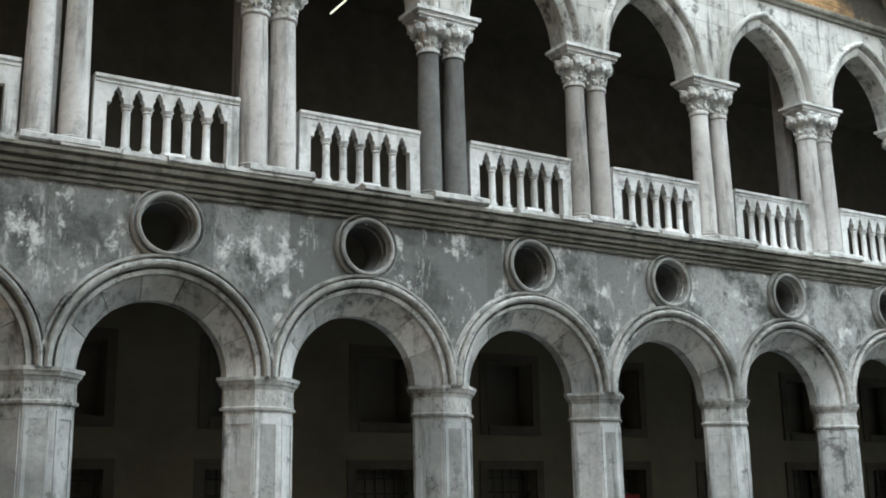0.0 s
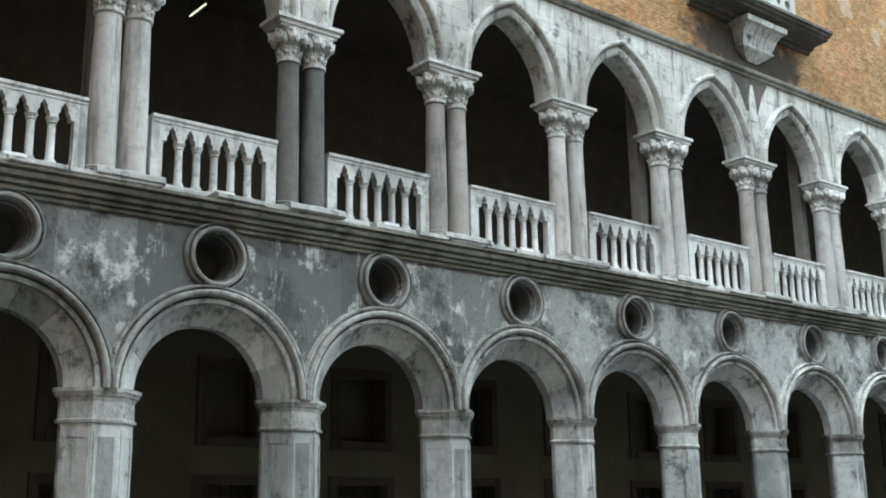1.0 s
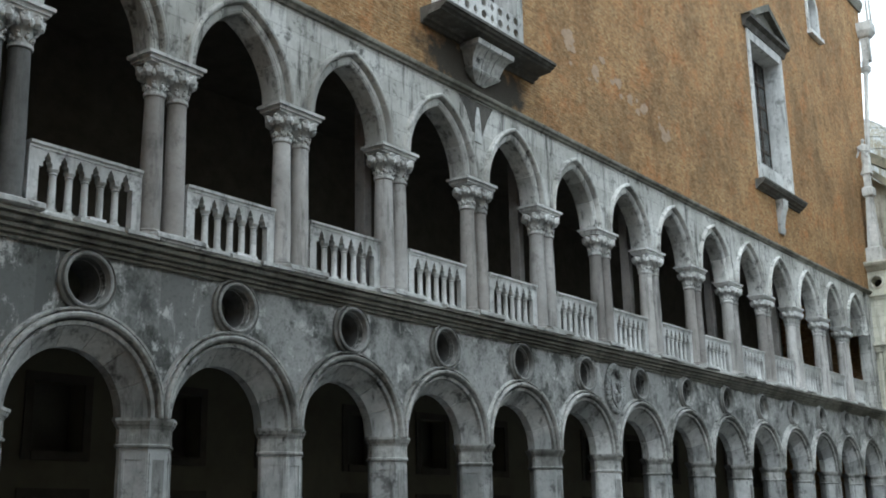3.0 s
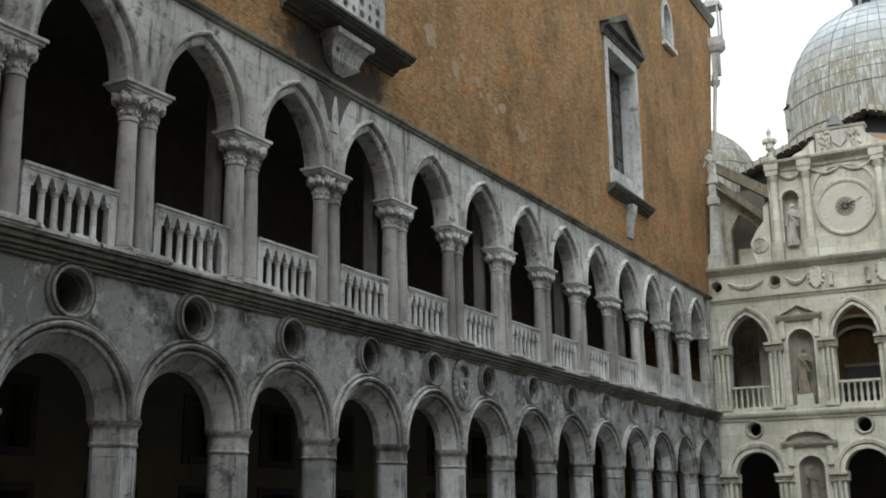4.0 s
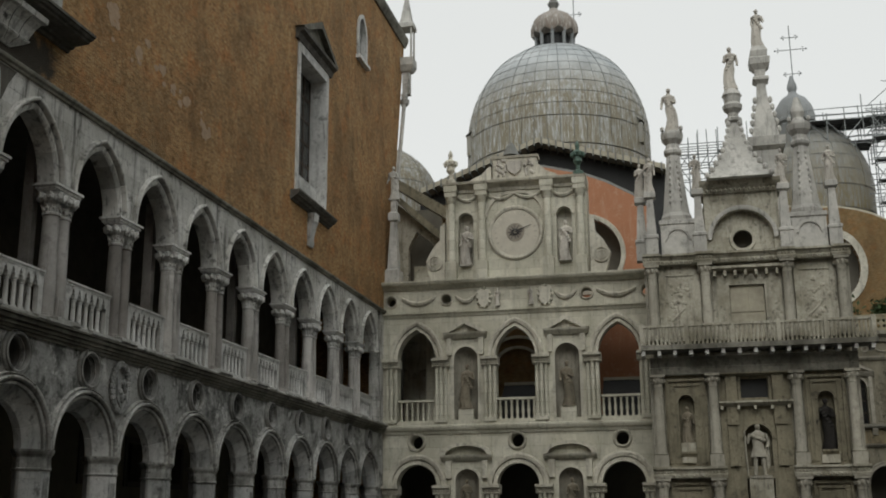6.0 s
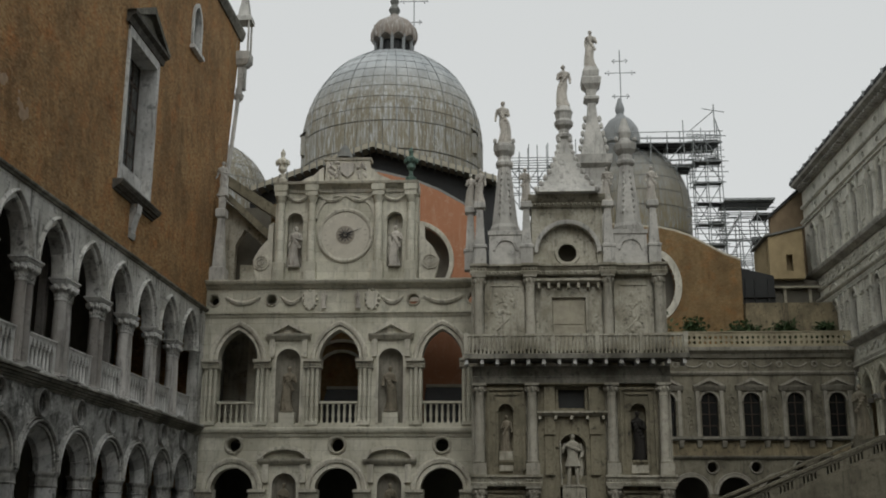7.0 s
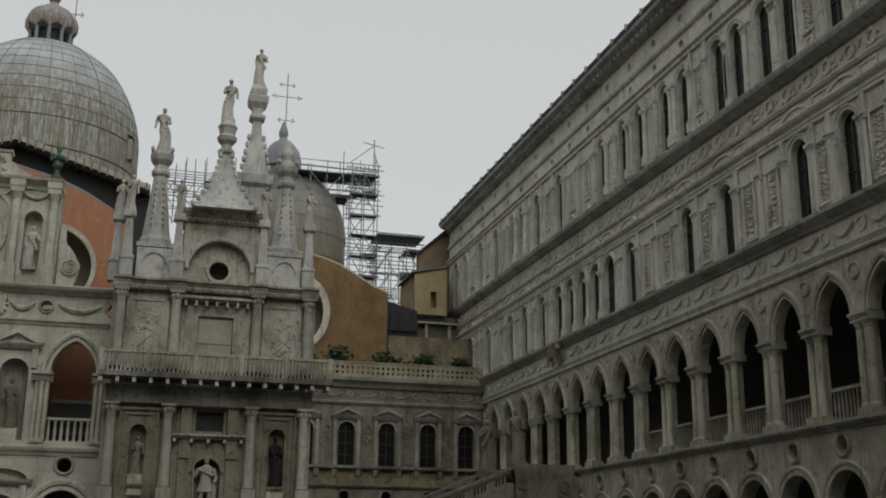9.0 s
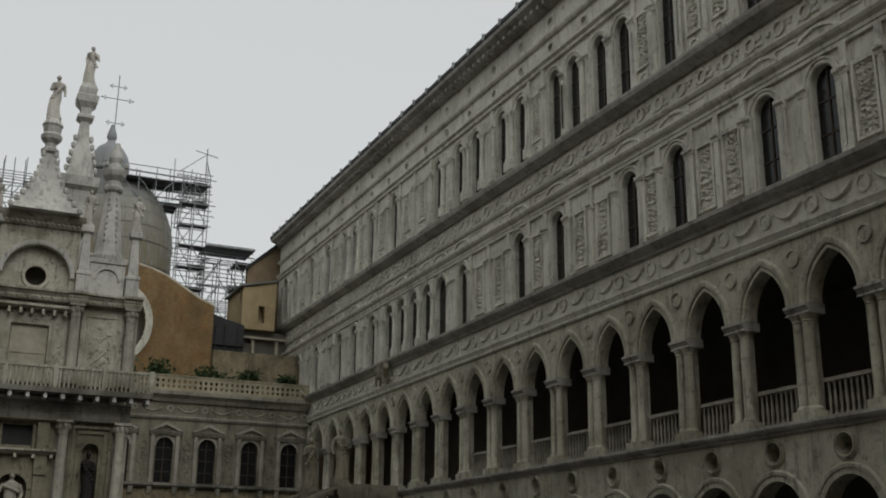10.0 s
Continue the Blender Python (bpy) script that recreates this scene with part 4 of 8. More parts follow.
def big_window(w, label, name, pediment, out, drop=0.2):
    t = thing(name, FW, label, "window", kind="structure")
    c, half = -(w[0] + w[1]) / 2, (w[1] - w[0]) / 2
    for s in (-1, 1):
        bm = bmesh.new()
        box(bm, *sorted((c + s * (half - 0.03), c + s * (half + 0.26))), -0.85, 0.07, w[2] - drop, w[3] + 0.4)
        box(bm, *sorted((c + s * (half + 0.06), c + s * (half + 0.2))), 0.072, 0.1, w[2], w[3] + 0.2)
        part("jamb", bm, M_WHITE, t, "white stone jamb")
    part("lintel", boxed(c - half + 0.03, c + half - 0.03, -0.85, 0.072, w[3] - 0.03, w[3] + 0.4), M_WHITE, t)
    corbelled_sill(t, c, half + 0.75, w[2] - drop, out)
    # flat dark panel in place of a shaded room
    part("room", boxed(c - half - 0.3, c + half + 0.3, -3.0, -2.9, w[2], w[3]), M_SHADE, t, "dark room")
    bm = bmesh.new()
    for i in range(5):
        u = c - half + 2 * half * i / 4
        box(bm, u - 0.05, u + 0.05, -0.8, -0.72, w[2], w[3])
    for i in range(6):
        z = w[2] + (w[3] - w[2]) * i / 5
        box(bm, c - half, c + half, -0.795, -0.725, z - 0.05, z + 0.05)
    casement = part("casement", bm, M_WOOD, t, "dark wooden glazing bars")
    part("pane", boxed(c - half, c + half, -0.77, -0.758, w[2], w[3]), M_GLASS, casement, "dark old glass")
    if pediment:
        bm = bmesh.new()
        z = w[3] + 0.4
        run(bm, c - half - 0.6, c + half + 0.6, [(0, z), (0.12, z), (0.2, z + 0.25), (0.4, z + 0.35), (0.4, z + 0.5), (0, z + 0.5)])
        part("entablature", bm, M_SOOT, t)
        bm = bmesh.new()
        z += 0.5
        W_ = half + 0.7
        plate(bm, [(c - W_ + 0.3, z), (c + W_ - 0.3, z), (c, z + 1.0)], 0.0, 0.15)
        for s in (-1, 1):
            plate(bm, [(c + s * W_, z), (c + s * (W_ - 0.5), z + 0.002), (c, z + 0.95), (c, z + 1.3)], 0.0, 0.42)
        part("pediment", bm, M_CORNICE, t, "triangular stone pediment")
    return t


w1 = big_window(WIN1, "tall white-framed window with a pierced stone apron on a heavy sill", "window_1", False, 0.85)
c1, h1 = -(WIN1[0] + WIN1[1]) / 2, (WIN1[1] - WIN1[0]) / 2
bm = bmesh.new()
holes = []
for i in range(5):
    for j in range(3):
        cu, cz = c1 - h1 + 0.3 + i * 0.8, WIN1[2] + 0.2 + j * 0.36
        holes.append([(cu + 0.13 * math.cos(math.tau * q / 8), cz + 0.13 * math.sin(math.tau * q / 8)) for q in range(8)])
        cu += 0.4
        if i < 4:
            holes.append([(cu + 0.1 * math.cos(math.tau * q / 4), cz + 0.15 * math.sin(math.tau * q / 4)) for q in range(4)])
pierced(bm, [(c1 - h1, WIN1[2] - 0.2), (c1 + h1, WIN1[2] - 0.2), (c1 + h1, WIN1[2] + 1.1), (c1 - h1, WIN1[2] + 1.1)], holes, 0.06, 0.18)
part("pierced_apron", bm, M_WHITE, w1, "white pierced stone apron")
for a, b_ in ((-0.8, -0.3), (-0.27, 0.24), (0.27, 0.76)):
    bm = bmesh.new()
    rows = []
    for z, k_, d in ((14.12, 1.1, 0.62), (13.98, 1.1, 0.6), (13.95, 1.0, 0.5), (13.8, 0.92, 0.36), (13.62, 0.86, 0.28), (13.5, 0.8, 0.24), (13.46, 0.86, 0.27), (13.4, 0.8, 0.24), (13.28, 0.55, 0.13), (13.16, 0.3, 0.05)):
        rows.append([(c1 + a * k_ + 0.1, -0.05, z), (c1 + b_ * k_ + 0.1, -0.05, z), (c1 + b_ * k_ + 0.1, d, z), (c1 + a * k_ + 0.1, d, z)])
    loft(bm, rows, close_u=True, caps=True)
    part("corbel_block", bm, M_HOOD, w1, "broken white stone corbel under the sill")
w2 = big_window(WIN2, "tall pedimented window with white stone jambs in the brick wall", "window_2", True, 0.45, 1.2)
bm = bmesh.new()
c2 = -(WIN2[0] + WIN2[1]) / 2
run(bm, c2 - 0.3, c2 + 0.3, [(-0.05, 13.5), (0.08, 13.5), (0.14, 13.75), (0.1, 13.82), (0.14, 14.1), (0.24, 14.5), (0.3, 14.62), (0.34, 14.98), (-0.05, 14.98)])
part("corbel", bm, M_WHITE, w2, "white stone bracket")
pl = boxed(c2 - 1.77, c2 + 1.77, -0.7, -0.3, WIN2[2] - 1.2, WIN2[2] + 0.02)
for i in range(4):
    box(pl, c2 - 1.6 + 0.82 * i, c2 - 0.9 + 0.82 * i, -0.3, -0.27, WIN2[2] - 0.95, WIN2[2] - 0.25)
part("apron", pl, M_WHITE, w2, "carved white stone apron")
w3 = thing("window_3", FW, "small pointed window with a white stone frame", "window", kind="structure")
c3 = -(WIN3[0] + WIN3[1]) / 2
bm = bmesh.new()
archivolt(bm, c3, WIN3[3] - 0.8, 0.65, 0.95, [(-0.01, -0.5), (-0.01, 0.1), (0.2, 0.1), (0.2, -0.05)], 8)
for s in (-1, 1):
    box(bm, *sorted((c3 + s * 0.64, c3 + s * 0.85)), -0.5, 0.1, WIN3[2], WIN3[3] - 0.8)
box(bm, c3 - 0.95, c3 + 0.95, -0.5, 0.25, WIN3[2] - 0.2, WIN3[2])
frame3 = part("frame", bm, M_WHITE, w3)
part("pane", boxed(c3 - 0.65, c3 + 0.65, -0.45, -0.43, WIN3[2], WIN3[3] + 0.2), M_GLASS, frame3)

# scraps of old plaster left on the brick
rnd = random.Random(11)
for x, z, sx, sz, n in ((28.6, 16.2, 0.4, 0.5, 9), (30.3, 15.7, 0.3, 0.42, 7), (33.3, 15.5, 1.2, 0.16, 10), (35.2, 15.1, 0.7, 0.22, 8), (31.8, 15.9, 0.6, 0.12, 5)):
    for q in range(n):
        cx, cz = -x + rnd.gauss(0, sx * 0.55), z + rnd.gauss(0, sz * 0.55) - (0.3 * rnd.gauss(0, sx * 0.3) if sx > 0.6 else 0)
        r = rnd.uniform(0.08, 0.22)
        bm = bmesh.new()
        plate(bm, [(cx + r * 1.3 * math.cos(math.tau * i / 18) * rnd.uniform(0.5, 1.1), cz + r * math.sin(math.tau * i / 18) * rnd.uniform(0.5, 1.1)) for i in range(18)], 0.0, 0.004 + 0.0008 * q)
        part("plaster_scrap", bm, M_PLASTERBIT, bw, "thin scrap of pale plaster")
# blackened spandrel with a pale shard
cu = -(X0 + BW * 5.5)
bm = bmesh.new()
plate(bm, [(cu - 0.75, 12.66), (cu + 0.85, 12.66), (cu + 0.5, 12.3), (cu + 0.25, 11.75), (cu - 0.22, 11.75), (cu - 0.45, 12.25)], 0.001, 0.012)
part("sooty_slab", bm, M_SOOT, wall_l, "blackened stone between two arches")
bm = bmesh.new()
plate(bm, [(cu - 0.16, 11.5), (cu + 0.16, 11.5), (cu + 0.14, 12.1), (cu + 0.03, 12.5), (cu - 0.05, 12.5), (cu - 0.12, 12.1)], 0.013, 0.03)
part("pale_shard", bm, M_WHITE, wall_l, "pale broken shard of stone")
# carved coat of arms between two round windows
bm = bmesh.new()
cu = -(X0 + BW * 7.5)
rnd = random.Random(3)
plate(bm, [(cu - 0.32, 5.75), (cu + 0.32, 5.75), (cu + 0.3, 5.2), (cu, 4.85), (cu - 0.3, 5.2)], 0.0, 0.16)
for i in range(26):
    a = math.tau * i / 26
    lump(bm, cu + 0.47 * math.cos(a), 0.08, 5.5 + 0.66 * math.sin(a), 0.11, 0.1, 0.13)
for i in range(10):
    lump(bm, cu + rnd.uniform(-0.2, 0.2), 0.17, 5.4 + rnd.uniform(-0.3, 0.3), 0.08, 0.06, 0.1)
o = obj("carved_crest", bm, M_PIER)
o.matrix_basis = FW
tagged(o, "carved stone coat of arms on the arcade wall", "relief")
# pinnacle shrine on the corner of the brick wing
t = thing("corner_shrine", pose(62.5, YW - 0.3, 0), "slim stone shrine on the corner of the brick wing", "pinnacle")
bm = bmesh.new()
squared(bm, 0, 0, [(0.22, 26.9), (0.22, 28.3), (0.34, 28.4), (0.5, 28.7), (0.5, 29.2)])
part("bracket", bm, M_SPIRE, t)
bm = bmesh.new()
rod(bm, (-1.6, 0.2, 20.2), (-0.25, 0.1, 26.25), 0.12, 10)
turned(bm, -0.15, 0.1, [(0.13, 26.1), (0.26, 26.25), (0.3, 26.5), (0.2, 26.6), (0.2, 26.92)], 10)
part("shaft", bm, M_SPIRE, t)
for su in (-1, 1):
    for sd in (-1, 1):
        bm = bmesh.new()
        turned(bm, su * 0.36, sd * 0.36, [(0.07, 29.2), (0.06, 31.2)], 8)
        part("post", bm, M_SPIRE, t)
bm = bmesh.new()
squared(bm, 0, 0, [(0.5, 31.2), (0.5, 31.5), (0.35, 31.6), (0.05, 33.6)])
part("roof", bm, M_SPIRE, t)

# ---- north side: the clock front ----
NC = (14.12, 8.78, 3.42)
NICHE = (11.44, 6.08)
NSPR, NLSPR = 3.55, 10.14
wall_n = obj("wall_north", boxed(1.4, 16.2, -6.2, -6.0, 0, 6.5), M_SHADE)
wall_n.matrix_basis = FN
tagged(wall_n, "cream stone clock front with arches below and above", "wall", kind="structure")
bm = bmesh.new()
holes = []
for c in NC:
    holes.append([(c - 1.08, 0.3), (c - 1.08, NSPR), *[(c + u, NSPR + z) for u, z in arch(1.08, 1.08)][1:-1], (c + 1.08, NSPR), (c + 1.08, 0.3)])
    holes.append([(c - 1.05, 6.9), (c - 1.05, NLSPR), *[(c + u, NLSPR + z) for u, z in arch(1.05, 1.6)][1:-1], (c + 1.05, NLSPR), (c + 1.05, 6.9)])
    holes.append([(c + 0.34 * math.cos(math.tau * i / 24), 5.78 + 0.34 * math.sin(math.tau * i / 24)) for i in range(24)])
for c in NICHE:
    for w, lo, hi in ((0.64, 6.9, 10.1), (0.62, 1.2, 3.75)):
        holes.append([(c - w, lo), (c - w, hi), *[(c + u, hi + z) for u, z in arch(w, w, 0, 8)][1:-1], (c + w, hi), (c + w, lo)])
for u in (15.53, 12.47, 4.95, 1.8):
    holes.append([(u + 0.27 * math.cos(math.tau * i / 18), 13.35 + 0.27 * math.sin(math.tau * i / 18)) for i in range(18)])
pierced(bm, [(1.4, 0), (16.1, 0), (16.1, 14.0), (1.4, 14.0)], holes, 0.0, -0.7)
part("front", bm, M_NORTH, wall_n, "cream ashlar front")
for c in NC:
    bm = bmesh.new()
    archivolt(bm, c, NSPR, 1.08, 1.08, [(0, -0.05), (0, 0.08), (0.18, 0.08), (0.2, 0.03), (0.24, 0.03), (0.26, 0.15), (0.42, 0.2), (0.5, 0.16), (0.53, 0.0)], 14)
    smooth(part("arch_moulding", bm, M_NORTHCUT, wall_n), 25)
    bm = bmesh.new()
    archivolt(bm, c, NLSPR, 1.05, 1.6, [(0, -0.05), (0, 0.08), (0.14, 0.08), (0.16, 0.03), (0.2, 0.03), (0.22, 0.15), (0.36, 0.2), (0.44, 0.16), (0.47, 0.0)], 14)
    smooth(part("pointed_arch", bm, M_NORTHCUT, wall_n), 25)
    bm = bmesh.new()
    oculus(bm, c, 5.78, 0.33, 0.5, 0.1)
    smooth(part("oculus_ring", bm, M_NORTHCUT, wall_n), 25)
    for s in (-1, 1):
        for z0, z1, zi in ((6.78, 9.70, 10.14), (0.3, 3.1, 3.55)):
            bm = bmesh.new()
            u = c + s * 1.36
            for q in (-0.24, 0.0, 0.24):
                turned(bm, u + q, 0.1 if q else 0.16, [(0.13, z0 + 0.18), (0.11, z0 + 0.3), (0.105, z1 - 0.1), (0.125, z1)], 12)
            box(bm, u - 0.34, u + 0.34, 0, 0.28, z0, z0 + 0.18)
            smooth(part("half_columns", bm, M_NORTH, wall_n, "pair of slim attached columns"), 35)
            bm = bmesh.new()
            run(bm, u - 0.46, u + 0.46, [(-0.3, z1), (0.3, z1), (0.33, z1 + 0.05), (0.26, z1 + 0.08), (0.32, z1 + 0.26), (0.5, z1 + 0.31), (0.52, zi), (-0.3, zi)])
            for q in range(6):
                lump(bm, u - 0.36 + 0.144 * q, 0.3, z1 + 0.18, 0.06, 0.07, 0.09)
            part("impost", bm, M_NORTHCUT, wall_n)
    straight_balustrade(FN @ pose(c, -0.25, 0), "cream stone balustrade in an arch of the clock front", "clock front balustrades", 1.04, 6.78, 8.02, 7, M_NORTH, 0.075)
for i, c in enumerate(NICHE):
    for w, lo, hi in ((0.64, 6.9, 10.1), (0.62, 1.2, 3.75)):
        bm = bmesh.new()
        rows = []
        for z in (lo, hi):
            rows.append([(c + w * math.cos(math.pi * q / 8), -w * math.sin(math.pi * q / 8), z) for q in range(9)])
        for j in range(1, 5):
            a = math.pi / 2 * j / 4
            rows.append([(c + w * math.cos(a) * math.cos(math.pi * q / 8), -w * math.cos(a) * math.sin(math.pi * q / 8), hi + w * math.sin(a)) for q in range(9)])
        loft(bm, rows)
        # hollow is a darker stone than the front, as painted shade
        niche = smooth(part("niche", bm, M_COURT, wall_n, "shell niche with shade put into its darker stone"))
        bm = bmesh.new()
        archivolt(bm, c, hi, w, w, [(0, 0.0), (0, 0.07), (0.14, 0.07), (0.14, 0.0)], 8)
        for s in (-1, 1):
            box(bm, *sorted((c + s * w, c + s * (w + 0.14))), 0.0, 0.07, lo, hi)
        part("niche_frame", bm, M_NORTHCUT, niche)
    # triangular hood above, curved hood below
    bm = bmesh.new()
    run(bm, c - 1.15, c + 1.15, [(0, 11.2), (0.15, 11.2), (0.35, 11.38), (0.4, 11.48), (0, 11.48)])
    plate(bm, [(c - 1.15, 11.482), (c + 1.15, 11.482), (c, 12.0)], 0, 0.12)
    for s in (-1, 1):
        plate(bm, [(c + s * 1.2, 11.484), (c + s * 0.85, 11.484), (c, 11.93), (c, 12.18)], 0, 0.4)
        box(bm, *sorted((c + s * 0.72, c + s * 0.98)), 0, 0.2, 10.3, 11.198)
    part("pediment", bm, M_NORTHCUT, wall_n, "small triangular stone hood")
    bm = bmesh.new()
    run(bm, c - 1.35, c + 1.35, [(0, 4.8), (0.12, 4.8), (0.32, 4.95), (0.38, 5.06), (0, 5.06)])
    seg = [(c + 1.38 * math.sin(a), 5.06 + 0.64 * math.cos(a)) for a in [math.pi * (q / 12 - 0.5) for q in range(13)]]
    loft(bm, [[(u, d, z) for u, z in seg] for d in (0.0, 0.4)])
    inner = [(c + (u - c) * 0.8, 5.06 + (z - 5.06) * 0.75) for u, z in seg]
    loft(bm, [[(u, 0.4, z) for u, z in seg], [(u, 0.4, z) for u, z in inner], [(u, 0.1, z) for u, z in inner]])
    for s in (-1, 1):
        box(bm, *sorted((c + s * 0.8, c + s * 1.1)), 0, 0.2, 3.9, 4.798)
    part("pediment", bm, M_NORTHCUT, wall_n, "curved stone hood")
    part("pedestal", boxed(c - 0.4, c + 0.4, -0.38, 0.15, 6.785, 7.45), M_NORTH, wall_n)
    part("pedestal", boxed(c - 0.38, c + 0.38, -0.36, 0.1, 0.6, 1.9), M_NORTH, wall_n)
    statue("statue", 2.35, 5 + i, M_STATUEDULL, FN @ pose(c, -0.08, 7.5), "brown weathered stone figure in a niche", "niche figures of the clock front")
    statue("statue", 1.95, 8 + i, M_STATUEDULL, FN @ pose(c, -0.1, 1.94), "brown weathered stone figure in a lower niche", "niche figures of the clock front")
for name, prof in (("cornice_lower", [(-0.3, 6.2), (0.08, 6.2), (0.12, 6.32), (0.24, 6.4), (0.3, 6.52), (0.3, 6.6), (0.18, 6.66), (0.18, 6.78), (-0.3, 6.78)]),
                   ("string_course", [(-0.2, 12.42), (0.06, 12.42), (0.1, 12.52), (0.2, 12.6), (0.2, 12.68), (-0.2, 12.68)]),
                   ("cornice_upper", [(-0.6, 13.95), (0.1, 13.95), (0.2, 14.08), (0.42, 14.16), (0.5, 14.28), (0.5, 14.36), (-2.7, 14.36), (-2.7, 14.0)])):
    bm = bmesh.new()
    run(bm, 1.4, 16.1, prof)
    o = obj(name, bm, M_NORTH)
    o.matrix_basis = FN
    tagged(o, "moulded cream stone course across the clock front", "cornice", kind="structure")
for u in (15.53, 12.47, 4.95, 1.8):
    bm = bmesh.new()
    oculus(bm, u, 13.35, 0.26, 0.38, 0.07)
    smooth(part("oculus_ring", bm, M_NORTHCUT, wall_n), 25)
for u0, u1 in ((14.9, 13.1), (11.9, 10.9), (6.6, 5.5), (4.4, 2.4)):
    bm = bmesh.new()
    swag(bm, u0, u1, 0.06, 13.5, 0.32, 0.1)
    part("garland", bm, M_NORTHCUT, wall_n, "carved stone garland")
for u in (10.4, 7.12):
    bm = bmesh.new()
    plate(bm, [(u - 0.3, 13.75), (u + 0.3, 13.75), (u + 0.28, 13.1), (u, 12.75), (u - 0.28, 13.1)], 0.0, 0.18)
    for i in range(12):
        lump(bm, u + 0.36 * math.cos(math.tau * i / 12), 0.1, 13.35 + 0.5 * math.sin(math.tau * i / 12), 0.09, 0.08, 0.11)
    part("shield", bm, M_NORTHCUT, wall_n, "carved stone shield")
    for s in (-1, 1):
        if (u > 9) == (s < 0):
            statue("putto", 0.95, int(u) + s, M_STATUE, FN @ pose(u + s * 0.75, 0.2, 12.86), "small carved stone figure beside a shield", "small figures on the frieze")
tagged(obj("wall_north_side", boxed(XN + 0.1, XN + 6.4, 16.12, 16.5, 0, 14.3), M_SHADE), "dim side wall of the gallery", "wall", kind="structure")
tagged(obj("ceiling_north", boxed(XN + 0.71, XN + 6, 1.4, 16.1, 6.3, 6.78), M_VAULT), "floor slab of the upper gallery", "ceiling", kind="structure")

part("roof_slab", boxed(12.3, 16.1, -4.0, -2.71, 14.0, 14.35), M_NORTH, wall_n)
part("red_inner_wall", boxed(1.4, 7.0, -5.3, -5.0, 6.8, 14.2), M_RED, wall_n, "red rendered wall seen through the gallery")
part("brick_inner_wall", boxed(7.0, 12.6, -5.3, -5.02, 6.8, 14.2), M_BRICK2, wall_n, "brown brick wall seen through the gallery")
part("grey_inner_wall", boxed(12.6, 16.1, -5.3, -5.0, 6.8, 14.2), M_FOSCARI, wall_n, "grey stone wall seen through the gallery")
part("inner_pier", boxed(13.6, 14.3, -3.6, -3.0, 6.8, 13.9), M_NORTH, wall_n, "pale stone pier inside the gallery")
for u0_, u1_, z1_ in ((1.5, 4.6, 9.3), (6.6, 10.2, 9.2), (12.7, 13.5, 9.6)):
    bm = bmesh.new()
    run(bm, u0_, u1_, [(-4.95, 6.8), (-3.6, 6.8), (-3.6, z1_ - 0.9), (-4.95, z1_)])
    part("lean_to_roof", bm, M_TIN, wall_n, "dark lean-to roof inside the gallery")
    part("ridge_strip", boxed(u0_, u1_, -4.99, -4.9, z1_, z1_ + 0.18), M_NORTH, wall_n)
for r in (1.4, 2.0):
    bm = bmesh.new()
    archivolt(bm, 9.4, 9.9, r, r, [(0, -5.02), (0, -4.9), (0.16, -4.9), (0.16, -5.02)], 10)
    part("inner_rib", bm, M_NORTH, wall_n)
# clock storey on the roof edge
ck = thing("clock_tower_front", FN, "carved cream stone clock storey with columns and statues", "clock front")
ZB, ZE = 14.36, 19.22
bm = bmesh.new()
holes = []
for c in (11.35, 5.98):
    holes.append([(c - 0.42, 15.1), (c - 0.42, 17.7), *[(c + u, 17.7 + z) for u, z in arch(0.42, 0.42, 0, 8)][1:-1], (c + 0.42, 17.7), (c + 0.42, 15.1)])
pierced(bm, [(4.75, ZB), (12.45, ZB), (12.45, ZE), (4.75, ZE)], holes, 0.0, -0.4)
box(bm, 4.75, 12.45, -1.4, -0.9, ZB, ZE)
part("front", bm, M_NORTH, ck)
for c in (11.35, 5.98):
    niche = part("niche", boxed(c - 0.5, c + 0.5, -0.88, -0.6, 15.0, 18.3), M_NORTHCUT, ck)
    bm = bmesh.new()
    archivolt(bm, c, 17.7, 0.42, 0.42, [(0, 0), (0, 0.06), (0.14, 0.06), (0.14, 0)], 8)
    part("niche_frame", bm, M_NORTHCUT, niche)
    statue("statue", 2.25, int(c), M_STATUE, FN @ pose(c, 0.0, 15.14), "pale stone figure beside the clock", "figures beside the clock")
for c in (12.1, 10.42, 6.85, 5.1):
    bm = bmesh.new()
    box(bm, c - 0.3, c + 0.3, 0, 0.5, ZB, ZB + 0.95)
    turned(bm, c, 0.25, [(0.26, ZB + 0.95), (0.22, ZB + 1.1), (0.2, 18.5), (0.18, 18.55), (0.3, 18.95)], 14)
    box(bm, c - 0.32, c + 0.32, 0, 0.52, 18.95, ZE)
    smooth(part("column", bm, M_NORTH, ck), 30)
    part("entablature_block", boxed(c - 0.36, c + 0.36, 0.0, 0.56, ZE, 19.56), M_NORTH, ck)
bm = bmesh.new()
run(bm, 4.7, 12.5, [(-1.0, ZE), (0.1, ZE), (0.12, 19.4), (0.35, 19.54), (0.55, 19.6), (0.6, 19.72), (-1.0, 19.72)])
part("entablature", bm, M_NORTHCUT, ck)
for u0, u1 in ((11.8, 10.7), (10.1, 8.7), (8.6, 7.2), (6.6, 5.4)):
    bm = bmesh.new()
    swag(bm, u0, u1, 0.08, 19.05, 0.28, 0.07)
    part("garland", bm, M_NORTHCUT, ck)
CKU, CKZ = 8.63, 16.85
bm = bmesh.new()
hoop(bm, CKU, CKZ, [(0.001, 0.04), (1.3, 0.04)], 48)
dial = part("dial", bm, M_DIAL, ck, "pale round clock dial")
bm = bmesh.new()
